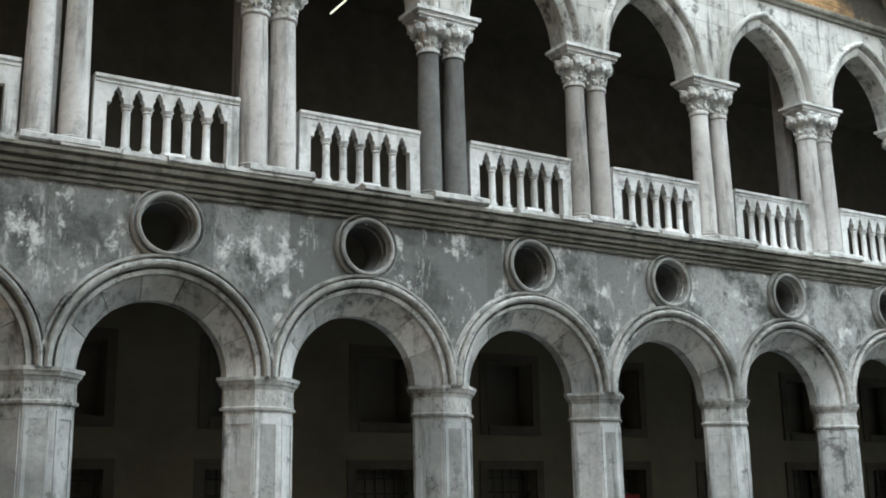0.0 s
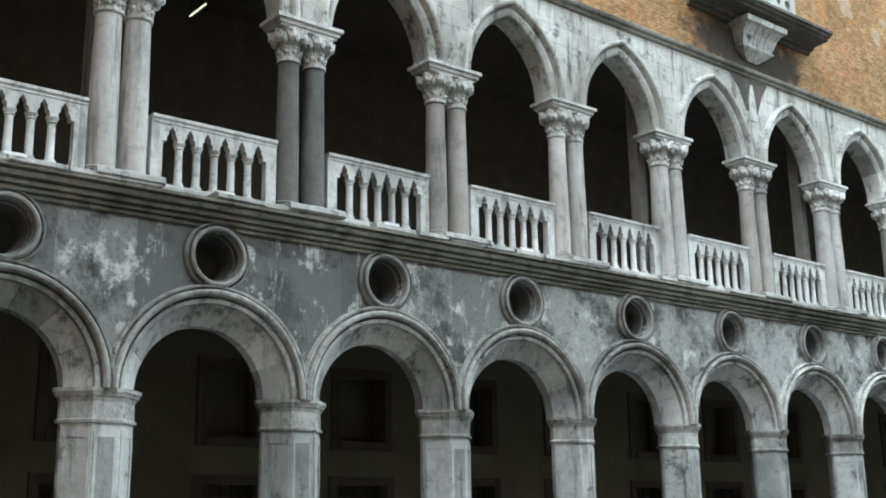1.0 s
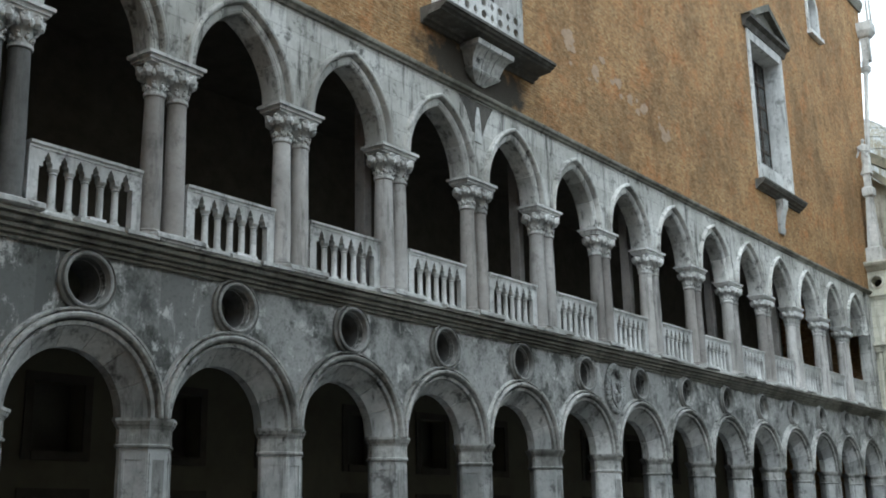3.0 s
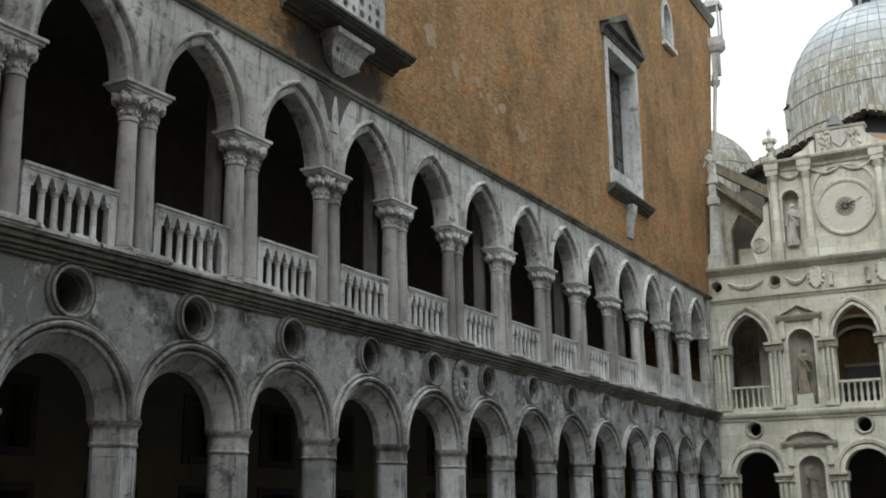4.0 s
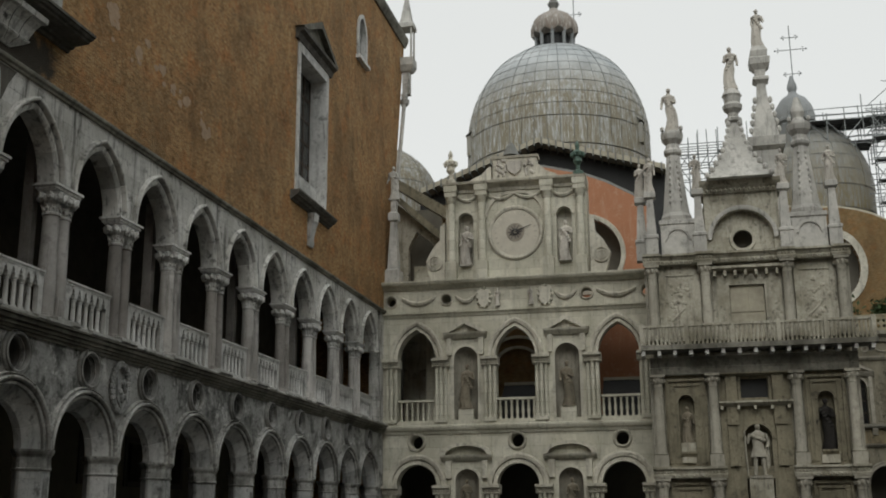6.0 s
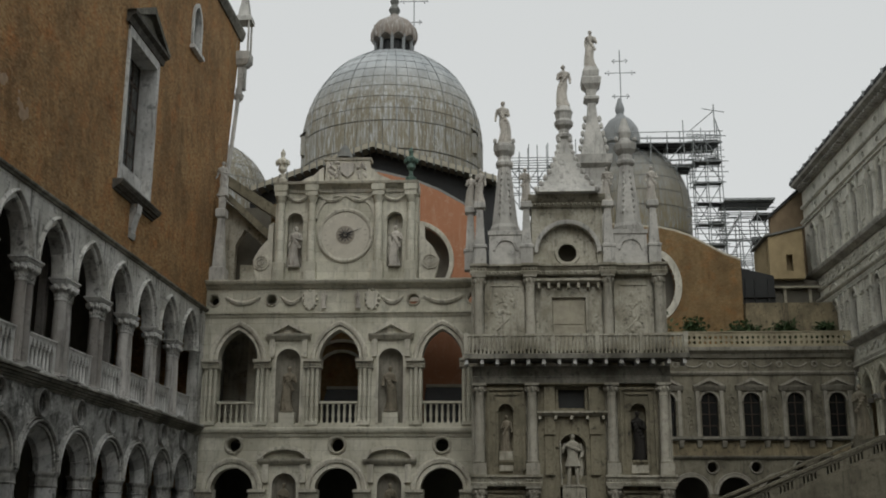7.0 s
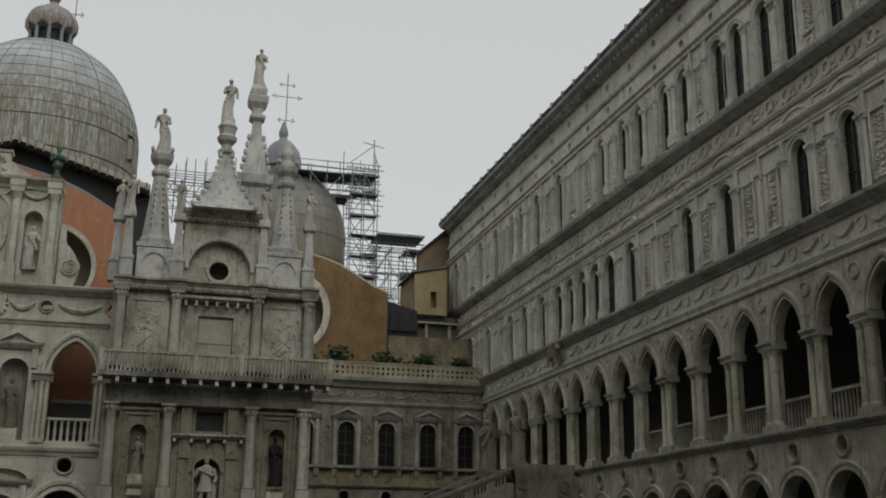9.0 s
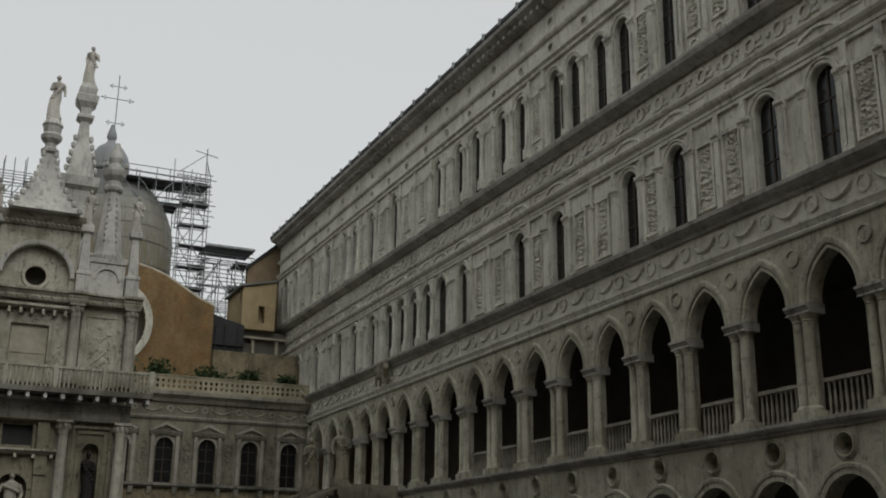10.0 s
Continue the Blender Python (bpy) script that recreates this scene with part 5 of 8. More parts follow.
hoop(bm, CKU, CKZ, [(1.28, 0.03), (1.3, 0.1), (1.42, 0.14), (1.5, 0.1), (1.52, 0.0)], 48)
smooth(part("dial_ring", bm, M_NORTHCUT, dial), 25)
bm = bmesh.new()
hoop(bm, CKU, CKZ, [(0.5, 0.04), (0.5, 0.07), (0.001, 0.08)], 32)
part("dial_centre", bm, plain("dial_centre_grey", (0.33, 0.3, 0.25), 0.7, 0, 0.3, 3), dial, "grey centre of the dial")
bm = bmesh.new()
for i in range(12):
    a = math.tau * i / 12
    rod(bm, (CKU + 0.1 * math.cos(a), 0.1, CKZ + 0.1 * math.sin(a)), (CKU + 0.42 * math.cos(a), 0.1, CKZ + 0.42 * math.sin(a)), 0.045, 4, 0.01)
part("sunburst", bm, M_IRON, dial, "dark sunburst")
for i in range(24):
    a = math.tau * i / 24
    bm = bmesh.new()
    r0, r1 = 1.02, 1.17
    p, q = Vector((math.cos(a), math.sin(a))), Vector((-math.sin(a), math.cos(a)))
    plate(bm, [(CKU + x * p.x + y * q.x, CKZ + x * p.y + y * q.y) for x, y in ((r0, -0.025), (r1, -0.025), (r1, 0.025), (r0, 0.025))], 0.041, 0.05)
    part("hour_bar", bm, M_NORTHCUT, dial)
bm = bmesh.new()
rod(bm, (CKU, 0.12, CKZ), (CKU - 0.9, 0.12, CKZ + 0.38), 0.03, 6, 0.014)
part("clock_hand", bm, M_IRON, dial, "dark clock pointer")
bm = bmesh.new()
archivolt(bm, CKU, CKZ + 0.9, 1.5, 1.25, [(0, 0), (0, 0.1), (0.16, 0.1), (0.16, 0)], 10)
part("hood_moulding", bm, M_NORTHCUT, ck)
# crest panel with its relief, scrolls at the sides
bm = bmesh.new()
box(bm, 7.35, 9.75, -0.3, 0.3, 19.724, 20.95)
run(bm, 7.25, 9.85, [(-0.35, 20.95), (0.36, 20.95), (0.42, 21.08), (-0.35, 21.08)])
box(bm, 7.3, 9.8, -0.32, 0.36, 19.72, 19.85)
part("crest_panel", bm, M_NORTHCUT, ck, "stone panel with carved arms on top")
bm = bmesh.new()
plate(bm, [(8.15, 20.75), (8.95, 20.75), (8.9, 20.25), (8.55, 19.95), (8.2, 20.25)], 0.3, 0.45)
rnd = random.Random(6)
for i in range(30):
    lump(bm, rnd.choice((rnd.uniform(7.5, 8.1), rnd.uniform(9.0, 9.6))), 0.32, rnd.uniform(19.95, 20.85), 0.1, 0.1, 0.13)
part("carved_emblem", bm, M_STATUE, ck)
for s, c in ((1, 10.3), (-1, 6.95)):
    bm = bmesh.new()
    pts = [(c - s * 0.45, 19.72), (c + s * 0.9, 19.72), (c + s * 0.6, 19.95), (c + s * 0.1, 20.15), (c - s * 0.25, 20.5), (c - s * 0.45, 20.6)]
    plate(bm, pts, -0.2, 0.25)
    part("side_scroll", bm, M_NORTHCUT, ck)
for s, c in ((1, 12.95), (-1, 4.2)):
    bm = bmesh.new()
    pts = [(c - s * 0.45, 17.6), (c - s * 0.2, 17.4), (c - s * 0.15, 16.6), (c + s * 0.25, 16.15), (c + s * 0.6, 15.5), (c + s * 0.5, 14.9), (c + s * 0.3, ZB), (c - s * 0.45, ZB)]
    plate(bm, pts, -0.3, 0.12)
    for r0 in (0.42, 0.27, 0.12):
        hoop(bm, c + s * 0.12, 15.35, [(r0, 0.1), (r0, 0.22), (r0 - 0.09, 0.22), (r0 - 0.09, 0.1)], 18)
    part("volute", bm, M_NORTHCUT, ck, "large scroll bracket beside the clock")
for c in (12.12, 5.12):
    bm = bmesh.new()
    turned(bm, c, 0.2, [(0.3, 19.724), (0.3, 19.95), (0.12, 20.05), (0.1, 20.3), (0.25, 20.5), (0.2, 20.75), (0.32, 21.0), (0.1, 21.2), (0.14, 21.45), (0.02, 21.7)], 10)
    for i in range(6):
        a = math.tau * i / 6
        lump(bm, c + 0.3 * math.cos(a), 0.2 + 0.3 * math.sin(a), 20.9, 0.12, 0.12, 0.2)
    o = obj("finial", bm, M_COPPER if c < 9 else M_NORTHCUT)
    o.matrix_basis = FN
    tagged(o, "flower-shaped finial on the clock storey", "finial", "finials of the clock storey")
o = obj("bell", boxed(8.35, 9.2, -0.4, 0.2, 21.084, 21.2), M_SEAM)
o.matrix_basis = FN
tagged(o, "small dark bronze bell on the crest", "bell")
bm = bmesh.new()
turned(bm, 8.78, -0.1, [(0.5, 21.2), (0.42, 21.35), (0.25, 21.75), (0.1, 21.95)], 12)
part("bell_body", bm, M_SEAM, o)

# ---- the domed church behind ----
def lead_dome(m, R, H, z0, label, rows=9, cols=52, base=3.0, group="lead domes", skin=None):
    t = thing("dome", m, label, "dome", group)
    bm = bmesh.new()
    prof = [(R * 0.985, z0 - base), (R * 0.99, z0)] + [(R * math.cos(math.pi / 2 * i / 12), z0 + H * math.sin(math.pi / 2 * i / 12)) for i in range(1, 12)] + [(0.05, z0 + H)]
    turned(bm, 0, 0, prof, cols)
    smooth(part("core", bm, M_SEAM, t), 60)
    bm = bmesh.new()

    def at(v, a, lift):
        if v < 0:
            return ((R + lift) * math.cos(a), (R + lift) * math.sin(a), z0 + v * base)
        e = math.pi / 2 * v
        return ((R + lift) * math.cos(e) * math.cos(a), (R + lift) * math.cos(e) * math.sin(a), z0 + (H + lift) * math.sin(e))
    levels = [-1, -0.5, 0] + [0.93 * i / rows for i in range(1, rows + 1)]
    for i in range(len(levels) - 1):
        v0, v1 = levels[i], levels[i + 1]
        g = (v1 - v0) * 0.02
        for j in range(cols):
            off = 0.0
            a0, a1 = math.tau * (j + off) / cols + 0.003, math.tau * (j + 1 + off) / cols - 0.003
            loft(bm, [[at(v0 + g + (v1 - v0 - 2 * g) * p / 2, a0 + (a1 - a0) * q / 2, 0.045 - 0.02 * p / 2) for q in range(3)] for p in range(3)])
    o = part("lead_skin", bm, skin or M_LEAD, t, "overlapping lead sheets streaked with rust")
    o["kind"] = "stuff"
    bm = bmesh.new()
    turned(bm, 0, 0, [(R * 0.97, 0), (R * 0.97, z0 - base)], 32)
    part("drum", bm, M_FOSCARI, t)
    bm = bmesh.new()
    for j in range(0, cols, 4):
        a = math.tau * j / cols
        pts = [at(0.93 * q / 12, a, 0.07) for q in range(13)]
        for q in range(12):
            rod(bm, pts[q], pts[q + 1], 0.03, 5)
    part("rib_net", bm, M_LEADOLD, t)["kind"] = "stuff"
    return t


d1 = lead_dome(pose(87, 9.15, 0), 7.35, 8.45, 31.4, "great grey lead dome with a ribbed lantern", 12, 46, 4.5)
bm = bmesh.new()
turned(bm, 0, 0, [(1.75, 39.4), (1.75, 39.7), (1.25, 39.75), (1.25, 41.2), (1.7, 41.3), (1.7, 41.5)], 16)
# solid drum, near-black in place of shaded openings between the posts
lantern = part("lantern_drum", bm, M_TIN, d1, "near-black drum standing for the lantern's shaded openings")
for i in range(10):
    a = math.tau * i / 10
    bm = bmesh.new()
    turned(bm, 1.55 * math.cos(a), 1.55 * math.sin(a), [(0.2, 39.7), (0.14, 39.85), (0.14, 40.8), (0.2, 41.0), (0.2, 41.3)], 8)
    part("lantern_post", bm, M_LEADOLD, lantern)
bm = bmesh.new()
n = 80
rows = []
for r, z in ((1.86, 41.05), (1.93, 41.3), (1.93, 41.8), (1.8, 42.25), (1.45, 42.7), (0.95, 43.05), (0.5, 43.3), (0.3, 43.6)):
    rows.append([(r * (0.9 + 0.13 * abs(math.sin(5 * math.tau * i / n))) * math.cos(math.tau * i / n), r * (0.9 + 0.13 * abs(math.sin(5 * math.tau * i / n))) * math.sin(math.tau * i / n), z + (0.3 * (abs(math.sin(5 * math.tau * i / n)) - 0.5) if z < 41.1 else 0)) for i in range(n)])
loft(bm, rows, close_u=True, caps=True)
smooth(part("lantern_cap", bm, M_CAP, lantern, "ribbed scalloped cap"), 35)
bm = bmesh.new()
turned(bm, 0, 0, [(0.3, 43.6), (0.5, 44.0), (0.25, 44.5), (0.4, 44.8), (0.15, 45.3), (0.12, 47)], 10)
part("lantern_finial", bm, M_SEAM, lantern)
lead_dome(pose(90, 24.6, 0), 4.6, 5.0, 28.2, "small pale lead dome behind the brick wing", 6, 36, 3.0)
d2 = lead_dome(pose(97, -11.7, 0), 4.7, 6.6, 28.3, "grey lead dome wrapped in scaffolding", 7, 44, 4.0, skin=M_LEADOLD)


def flower_cross(name, m, h, label):
    t = thing(name, m, label, "cross", "crosses on the domes")
    bm = bmesh.new()
    rod(bm, (0, 0, -0.8 * h), (0, 0, h), 0.045)
    part("stem", bm, M_STEEL, t)
    for z, w in ((0.55 * h, 0.26 * h), (0.78 * h, 0.13 * h), (0.1 * h, 0.14 * h)):
        bm = bmesh.new()
        rod(bm, (-w, 0, z), (w, 0, z), 0.04)
        for s in (-1, 1):
            lump(bm, s * w, 0, z, 0.09, 0.09, 0.09)
            lump(bm, s * w * 0.8, 0, z + 0.16, 0.07, 0.07, 0.07)
            lump(bm, s * w * 0.8, 0, z - 0.16, 0.07, 0.07, 0.07)
        part("bar", bm, M_STEEL, t)
    return t


for s_ in (-1, 1):
    bm = bmesh.new()
    box(bm, -0.4, 0.4, -0.4, 0.4, 30.4, 32.0)
    loft(bm, [[(-0.5, -0.5, 32.002), (0.5, -0.5, 32.002)], [(-0.5, 0.0, 32.4), (0.5, 0.0, 32.4)], [(-0.5, 0.5, 32.002), (0.5, 0.5, 32.002)]])
    o = part("dormer", bm, M_LEADOLD, d1, "small lead dormer at the foot of the dome")
    o.location = (-2.9, s_ * 6.55, -0.3)
flower_cross("cross", pose(90, 7.75, 43.9, 0, 0, 90), 4.4, "iron cross with ball ends behind the dome")
flower_cross("cross", pose(95, -10.45, 38.6, 0, 0, 90), 5.0, "iron cross with ball ends over a small cupola")
t = thing("cupola", pose(95, -10.3, 0), "small stone cupola under an iron cross", "cupola")
bm = bmesh.new()
turned(bm, 0, 0, [(1.4, 31), (1.45, 34.3), (1.7, 34.5), (1.7, 35.2), (1.5, 36.0), (1.05, 36.7), (0.5, 37.1), (0.3, 37.4), (0.42, 37.7), (0.4, 38.0), (0.12, 38.9)], 20)
smooth(part("cap", bm, M_LEADOLD, t), 35)

# gabled roof with a pale eave in front of the great dome
gr = thing("church_roof", pose(72, 0, 0, 0, 0, 90), "dark lead gable roof with a pale eave", "roof", kind="structure")
AP, GL, GR_ = (8.95, 26.95), (17.4, 23.8), (0.6, 24.4)
bm = bmesh.new()
plate(bm, [(GL[0], GL[1] - 0.3), (AP[0], AP[1] - 0.3), (GR_[0], GR_[1] - 0.3), (GR_[0], 14), (GL[0], 14)], -2.0, -1.2)
# wall borrows the dark roof colour to paint in the eave's shade
part("gable_wall", bm, M_TIN, gr, "gable wall coloured near-black for the shade under the eave")
for a, b_, n in ((GL, AP, 17), (AP, GR_, 17)):
    bm = bmesh.new()
    plate(bm, [(a[0], a[1] - 0.35), (b_[0], b_[1] - 0.35), (b_[0], b_[1]), (a[0], a[1])], -9.0, 0.0)
    part("roof_slope", bm, M_EAVE, gr, "pale edge of the roof")
    for i in range(n):
        f = (i + 0.5) / n
        u, z = a[0] + (b_[0] - a[0]) * f, a[1] + (b_[1] - a[1]) * f
        bm = bmesh.new()
        box(bm, u - 0.05, u + 0.05, -3, 0.03, z - 0.5, z + 0.06)
        part("rafter_end", bm, M_SEAM, gr)
# red rendered half-round gable with a round window, right of the clock
og = thing("wall_red_gable", pose(64, 0, 0, 0, 0, 90), "red ochre curved gable wall with a big round arch", "wall", kind="structure")
bm = bmesh.new()
curve = [(1.4, 19.0), (2.56, 20.1), (4.0, 20.95), (5.5, 21.6), (7.8, 22.2), (9.5, 22.0), (11.5, 21.0), (13, 19)]
pierced(bm, [(13, 14.2), (1.4, 14.2), *curve], [[(5.5 + 2.2 * math.cos(math.tau * i / 32), 16.7 + 2.2 * math.sin(math.tau * i / 32)) for i in range(32)]], 0.0, -0.6)
part("gable", bm, M_RED, og)
bm = bmesh.new()
hoop(bm, 5.5, 16.7, [(2.2, -0.4), (2.18, 0.08), (2.42, 0.12), (2.45, 0.0)], 40)
part("arch_ring", bm, M_NORTHCUT, og)
bm = bmesh.new()
for i in range(len(curve) - 1):
    rod(bm, (curve[i][0], -0.2, curve[i][1] + 0.05), (curve[i + 1][0], -0.2, curve[i + 1][1] + 0.05), 0.16, 6)
part("coping", bm, M_SEAM, og)
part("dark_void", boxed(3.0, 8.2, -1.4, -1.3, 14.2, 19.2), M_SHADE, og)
# left remains: buttress pier, sloping flank and brick stub
lf = thing("church_flank", pose(61, 0, 0, 0, 0, 90), "grey sloping stone flank of the church with a dark arch", "wall", kind="structure")
bm = bmesh.new()
plate(bm, [(16.1, 21.3), (16.1, 20.7), (12.6, 18.3), (12.6, 19.0)], -0.8, 0.0)
plate(bm, [(16.1, 20.4), (16.1, 20.0), (13.2, 17.2), (13.2, 17.7)], -0.9, -0.1)
part("raking_course", bm, M_TOWERLOW, lf)
bm = bmesh.new()
pierced(bm, [(12.4, 14.36), (16.2, 14.36), (16.2, 20.0), (13.2, 17.2), (12.4, 16.8)], [[(13.1, 14.6), (15.4, 14.6), (15.4, 17.2), (14.9, 18.1), (14.2, 17.6), (13.4, 16.6), (13.1, 16)]], -0.9, -1.4)
part("flank_wall", bm, M_FOSCARI, lf)
part("dark_void", boxed(12.4, 16.3, -3, -2.9, 14.36, 20), M_SHADE, lf)
part("block", boxed(13.3, 14.9, -0.88, -0.3, 14.36, 15.9), M_FOSCARI, lf)
part("brick_stub", boxed(12.45, 13.4, -1.6, -0.92, 14.36, 19.6), M_BRICK2, lf)


def spire(name, m, levels, label, group, material=None, sides=4):
    t = thing(name, m, label, "pinnacle", group)
    bm = bmesh.new()
    (squared if sides == 4 else turned)(bm, 0, 0, levels)
    part("shaft", bm, material or M_SPIRE, t)
    return t


sp = spire("pinnacle", pose(59.2, 15.55, 0), [(0.42, 14.36), (0.42, 15.2), (0.3, 15.3), (0.16, 18.0), (0.28, 18.1), (0.28, 18.5), (0.16, 18.6), (0.16, 19.3)], "slim grey corner pinnacle with a weathered figure", "pinnacles")
statue("statue", 2.0, 31, M_SPIRE, pose(59.2, 15.55, 19.32, 0, 0, 90), "weathered figure on the corner pinnacle")

# ---- arch tower with balcony and spires ----
at_ = thing("arch_tower", FOSC, "carved stone arch tower with columns and a long balcony", "gate tower")
part("core", boxed(-7.5, 1.6, -6.0, -0.95, 0, 14.2), M_FOSCARI, at_)
FZ = ((0.3, 3.6), (4.1, 8.4), (10.0, 13.7))
for lo, hi in FZ:
    for c in (1.42, -1.08, -4.85, -7.3):
        bm = bmesh.new()
        box(bm, c - 0.38, c + 0.38, -0.95, -0.2, lo, hi)
        box(bm, c - 0.32, c + 0.32, -0.2, 0.48, lo, lo + 0.55)
        turned(bm, c, 0.14, [(0.28, lo + 0.55), (0.31, lo + 0.62), (0.25, lo + 0.72), (0.215, hi - 0.62), (0.24, hi - 0.6), (0.22, hi - 0.55), (0.3, hi - 0.12)], 16)
        for q in range(8):
            a = math.tau * q / 8
            lump(bm, c + 0.27 * math.cos(a), 0.14 + 0.27 * math.sin(a), hi - 0.28, 0.1, 0.1, 0.16)
        box(bm, c - 0.34, c + 0.34, -0.2, 0.48, hi - 0.12, hi)
        smooth(part("column", bm, M_TOWERCOL, at_, "slender column with leafy capital"), 35)
# wall panels of the two flanks and the middle
for lo, hi in FZ:
    for a, b_ in ((-0.8, 1.15), (-7.05, -5.15)):
        bm = bmesh.new()
        c = (a + b_) / 2
        if lo > 9:
            box(bm, a, b_, -0.94, -0.04, lo, hi)
            for q in (a + 0.25, b_ - 0.31):
                box(bm, q, q + 0.06, -0.038, 0.02, lo + 0.4, hi - 0.5)
            box(bm, a + 0.25, b_ - 0.25, -0.038, 0.02, hi - 0.5, hi - 0.42)
        else:
            hh = hi - 1.3
            hole = [(c - 0.36, lo + 0.6), (c - 0.36, hh), *[(c + u, hh + z) for u, z in arch(0.36, 0.36, 0, 8)][1:-1], (c + 0.36, hh), (c + 0.36, lo + 0.6)]
            pierced(bm, [(a, lo), (b_, lo), (b_, hi), (a, hi)], [hole], -0.1, -0.94)
            archivolt(bm, c, hh, 0.36, 0.36, [(0, -0.1), (0, -0.03), (0.12, -0.03), (0.12, -0.1)], 8)
            box(bm, c - 0.36, c + 0.36, -0.93, -0.5, lo + 0.6, hh + 0.36)
            for g, w_, out in ((0.1, 0.1, 0.02), (0.32, 0.12, -0.02)):
                for q in (a + g, b_ - g - w_):
                    box(bm, q, q + w_, -0.1, out, lo + 0.2, hi - 0.2 - g)
                box(bm, a + g, b_ - g, -0.1, out + 0.02, hi - 0.2 - g, hi - 0.08 - g)
            run(bm, c - 0.36, c + 0.36, [(-0.5, lo + 0.45), (0.0, lo + 0.4), (0.16, lo + 0.62), (0.16, lo + 0.7), (-0.5, lo + 0.7)])
        if lo > 9:
            rr = random.Random(int(c * 10))
            for q in range(26):
                lump(bm, c + rr.gauss(0, 0.28), -0.04, rr.uniform(lo + 0.9, hi - 0.9), rr.uniform(0.06, 0.18), 0.045, rr.uniform(0.06, 0.18))
            rod(bm, (c + 0.4, -0.02, lo + 1.0), (c - 0.2, -0.02, lo + 1.6), 0.05)
        # lower panels get the stone with the balcony's shade in its colour
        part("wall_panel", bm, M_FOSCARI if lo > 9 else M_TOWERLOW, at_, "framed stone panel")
for lo, hi, w in ((4.1, 8.4, 1.6), (0.3, 3.6, 1.6), (10.0, 13.7, 1.6)):
    c = -2.97
    bm = bmesh.new()
    if lo > 9:
        pierced(bm, [(c - w, lo), (c + w, lo), (c + w, hi), (c - w, hi)], [[(c - 0.82, lo + 0.02), (c + 0.82, lo + 0.02), (c + 0.82, 12.65), (c - 0.82, 12.65)]], -0.15, -0.94)
    elif lo > 4:
        hole = [(c - 0.62, 4.11), (c - 0.62, 5.4), *[(c + u, 5.4 + z) for u, z in arch(0.62, 0.62, 0, 8)][1:-1], (c + 0.62, 5.4), (c + 0.62, 4.11)]
        pierced(bm, [(c - w, 4.1), (c + w, 4.1), (c + w, hi), (c - w, hi)], [hole, [(c - 0.62, 7.25), (c + 0.62, 7.25), (c + 0.62, 8.15), (c - 0.62, 8.15)]], -0.15, -0.94)
        archivolt(bm, c, 5.4, 0.62, 0.62, [(0, -0.15), (0, -0.06), (0.16, -0.06), (0.16, -0.15)], 8)
        for s in (-1, 1):
            box(bm, *sorted((c + s * 0.8, c + s * 1.3)), -0.15, 0.05, 6.1, 6.85)
    else:
        hole = [(c - 0.62, 2.2), (c + 0.62, 2.2), (c + 0.62, 3.55), (c - 0.62, 3.55)]
        pierced(bm, [(c - w, lo), (c + w, lo), (c + w, 4.1), (c - w, 4.1)], [hole], -0.15, -0.94)
    if 4 < lo < 9:
        box(bm, c - 0.62, c + 0.62, -0.93, -0.6, 4.11, 6.02)
        for s in (-1, 1):
            b2 = bmesh.new()
            box(b2, *sorted((c + s * 0.84, c + s * 1.3)), -0.148, 0.0, 4.12, 6.0)
            box(b2, *sorted((c + s * 0.8, c + s * 1.34)), -0.148, 0.1, 6.0, 6.098)
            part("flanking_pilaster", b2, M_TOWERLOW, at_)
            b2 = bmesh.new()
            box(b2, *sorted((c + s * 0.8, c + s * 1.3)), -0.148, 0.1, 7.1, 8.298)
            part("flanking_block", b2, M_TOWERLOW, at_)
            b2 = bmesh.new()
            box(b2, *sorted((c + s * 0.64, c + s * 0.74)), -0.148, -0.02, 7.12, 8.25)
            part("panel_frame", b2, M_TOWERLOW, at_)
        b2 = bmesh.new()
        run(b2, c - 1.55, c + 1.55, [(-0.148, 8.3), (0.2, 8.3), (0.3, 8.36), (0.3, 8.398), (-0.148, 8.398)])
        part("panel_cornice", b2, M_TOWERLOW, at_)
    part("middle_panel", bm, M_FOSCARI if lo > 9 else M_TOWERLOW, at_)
bm = bmesh.new()
box(bm, -2.97 - 0.8, -2.97 + 0.8, -0.4, -0.32, 10.0, 12.64)
for u, z0, z1 in ((-3.7, 10.1, 11.2), (-2.9, 10.1, 11.2), (-3.7, 11.35, 12.5), (-2.9, 11.35, 12.5)):
    box(bm, u, u + 0.68, -0.318, -0.28, z0, z1)
part("door", bm, M_EAVE, at_, "pale panelled balcony door")
part("dark_panel", boxed(-3.6, -2.35, -0.4, -0.36, 7.25, 8.15), M_TIN, at_, "dark slate panel")
bm = bmesh.new()
run(bm, -4.65, -1.3, [(-0.2, 6.86), (0.1, 6.86), (0.3, 7.0), (0.3, 7.08), (-0.2, 7.08)])
for i in range(5):
    u = -4.5 + i * 0.75
    box(bm, u, u + 0.12, -0.1, 0.24, 6.7, 6.858)
part("ledge", bm, M_FOSCARI, at_)
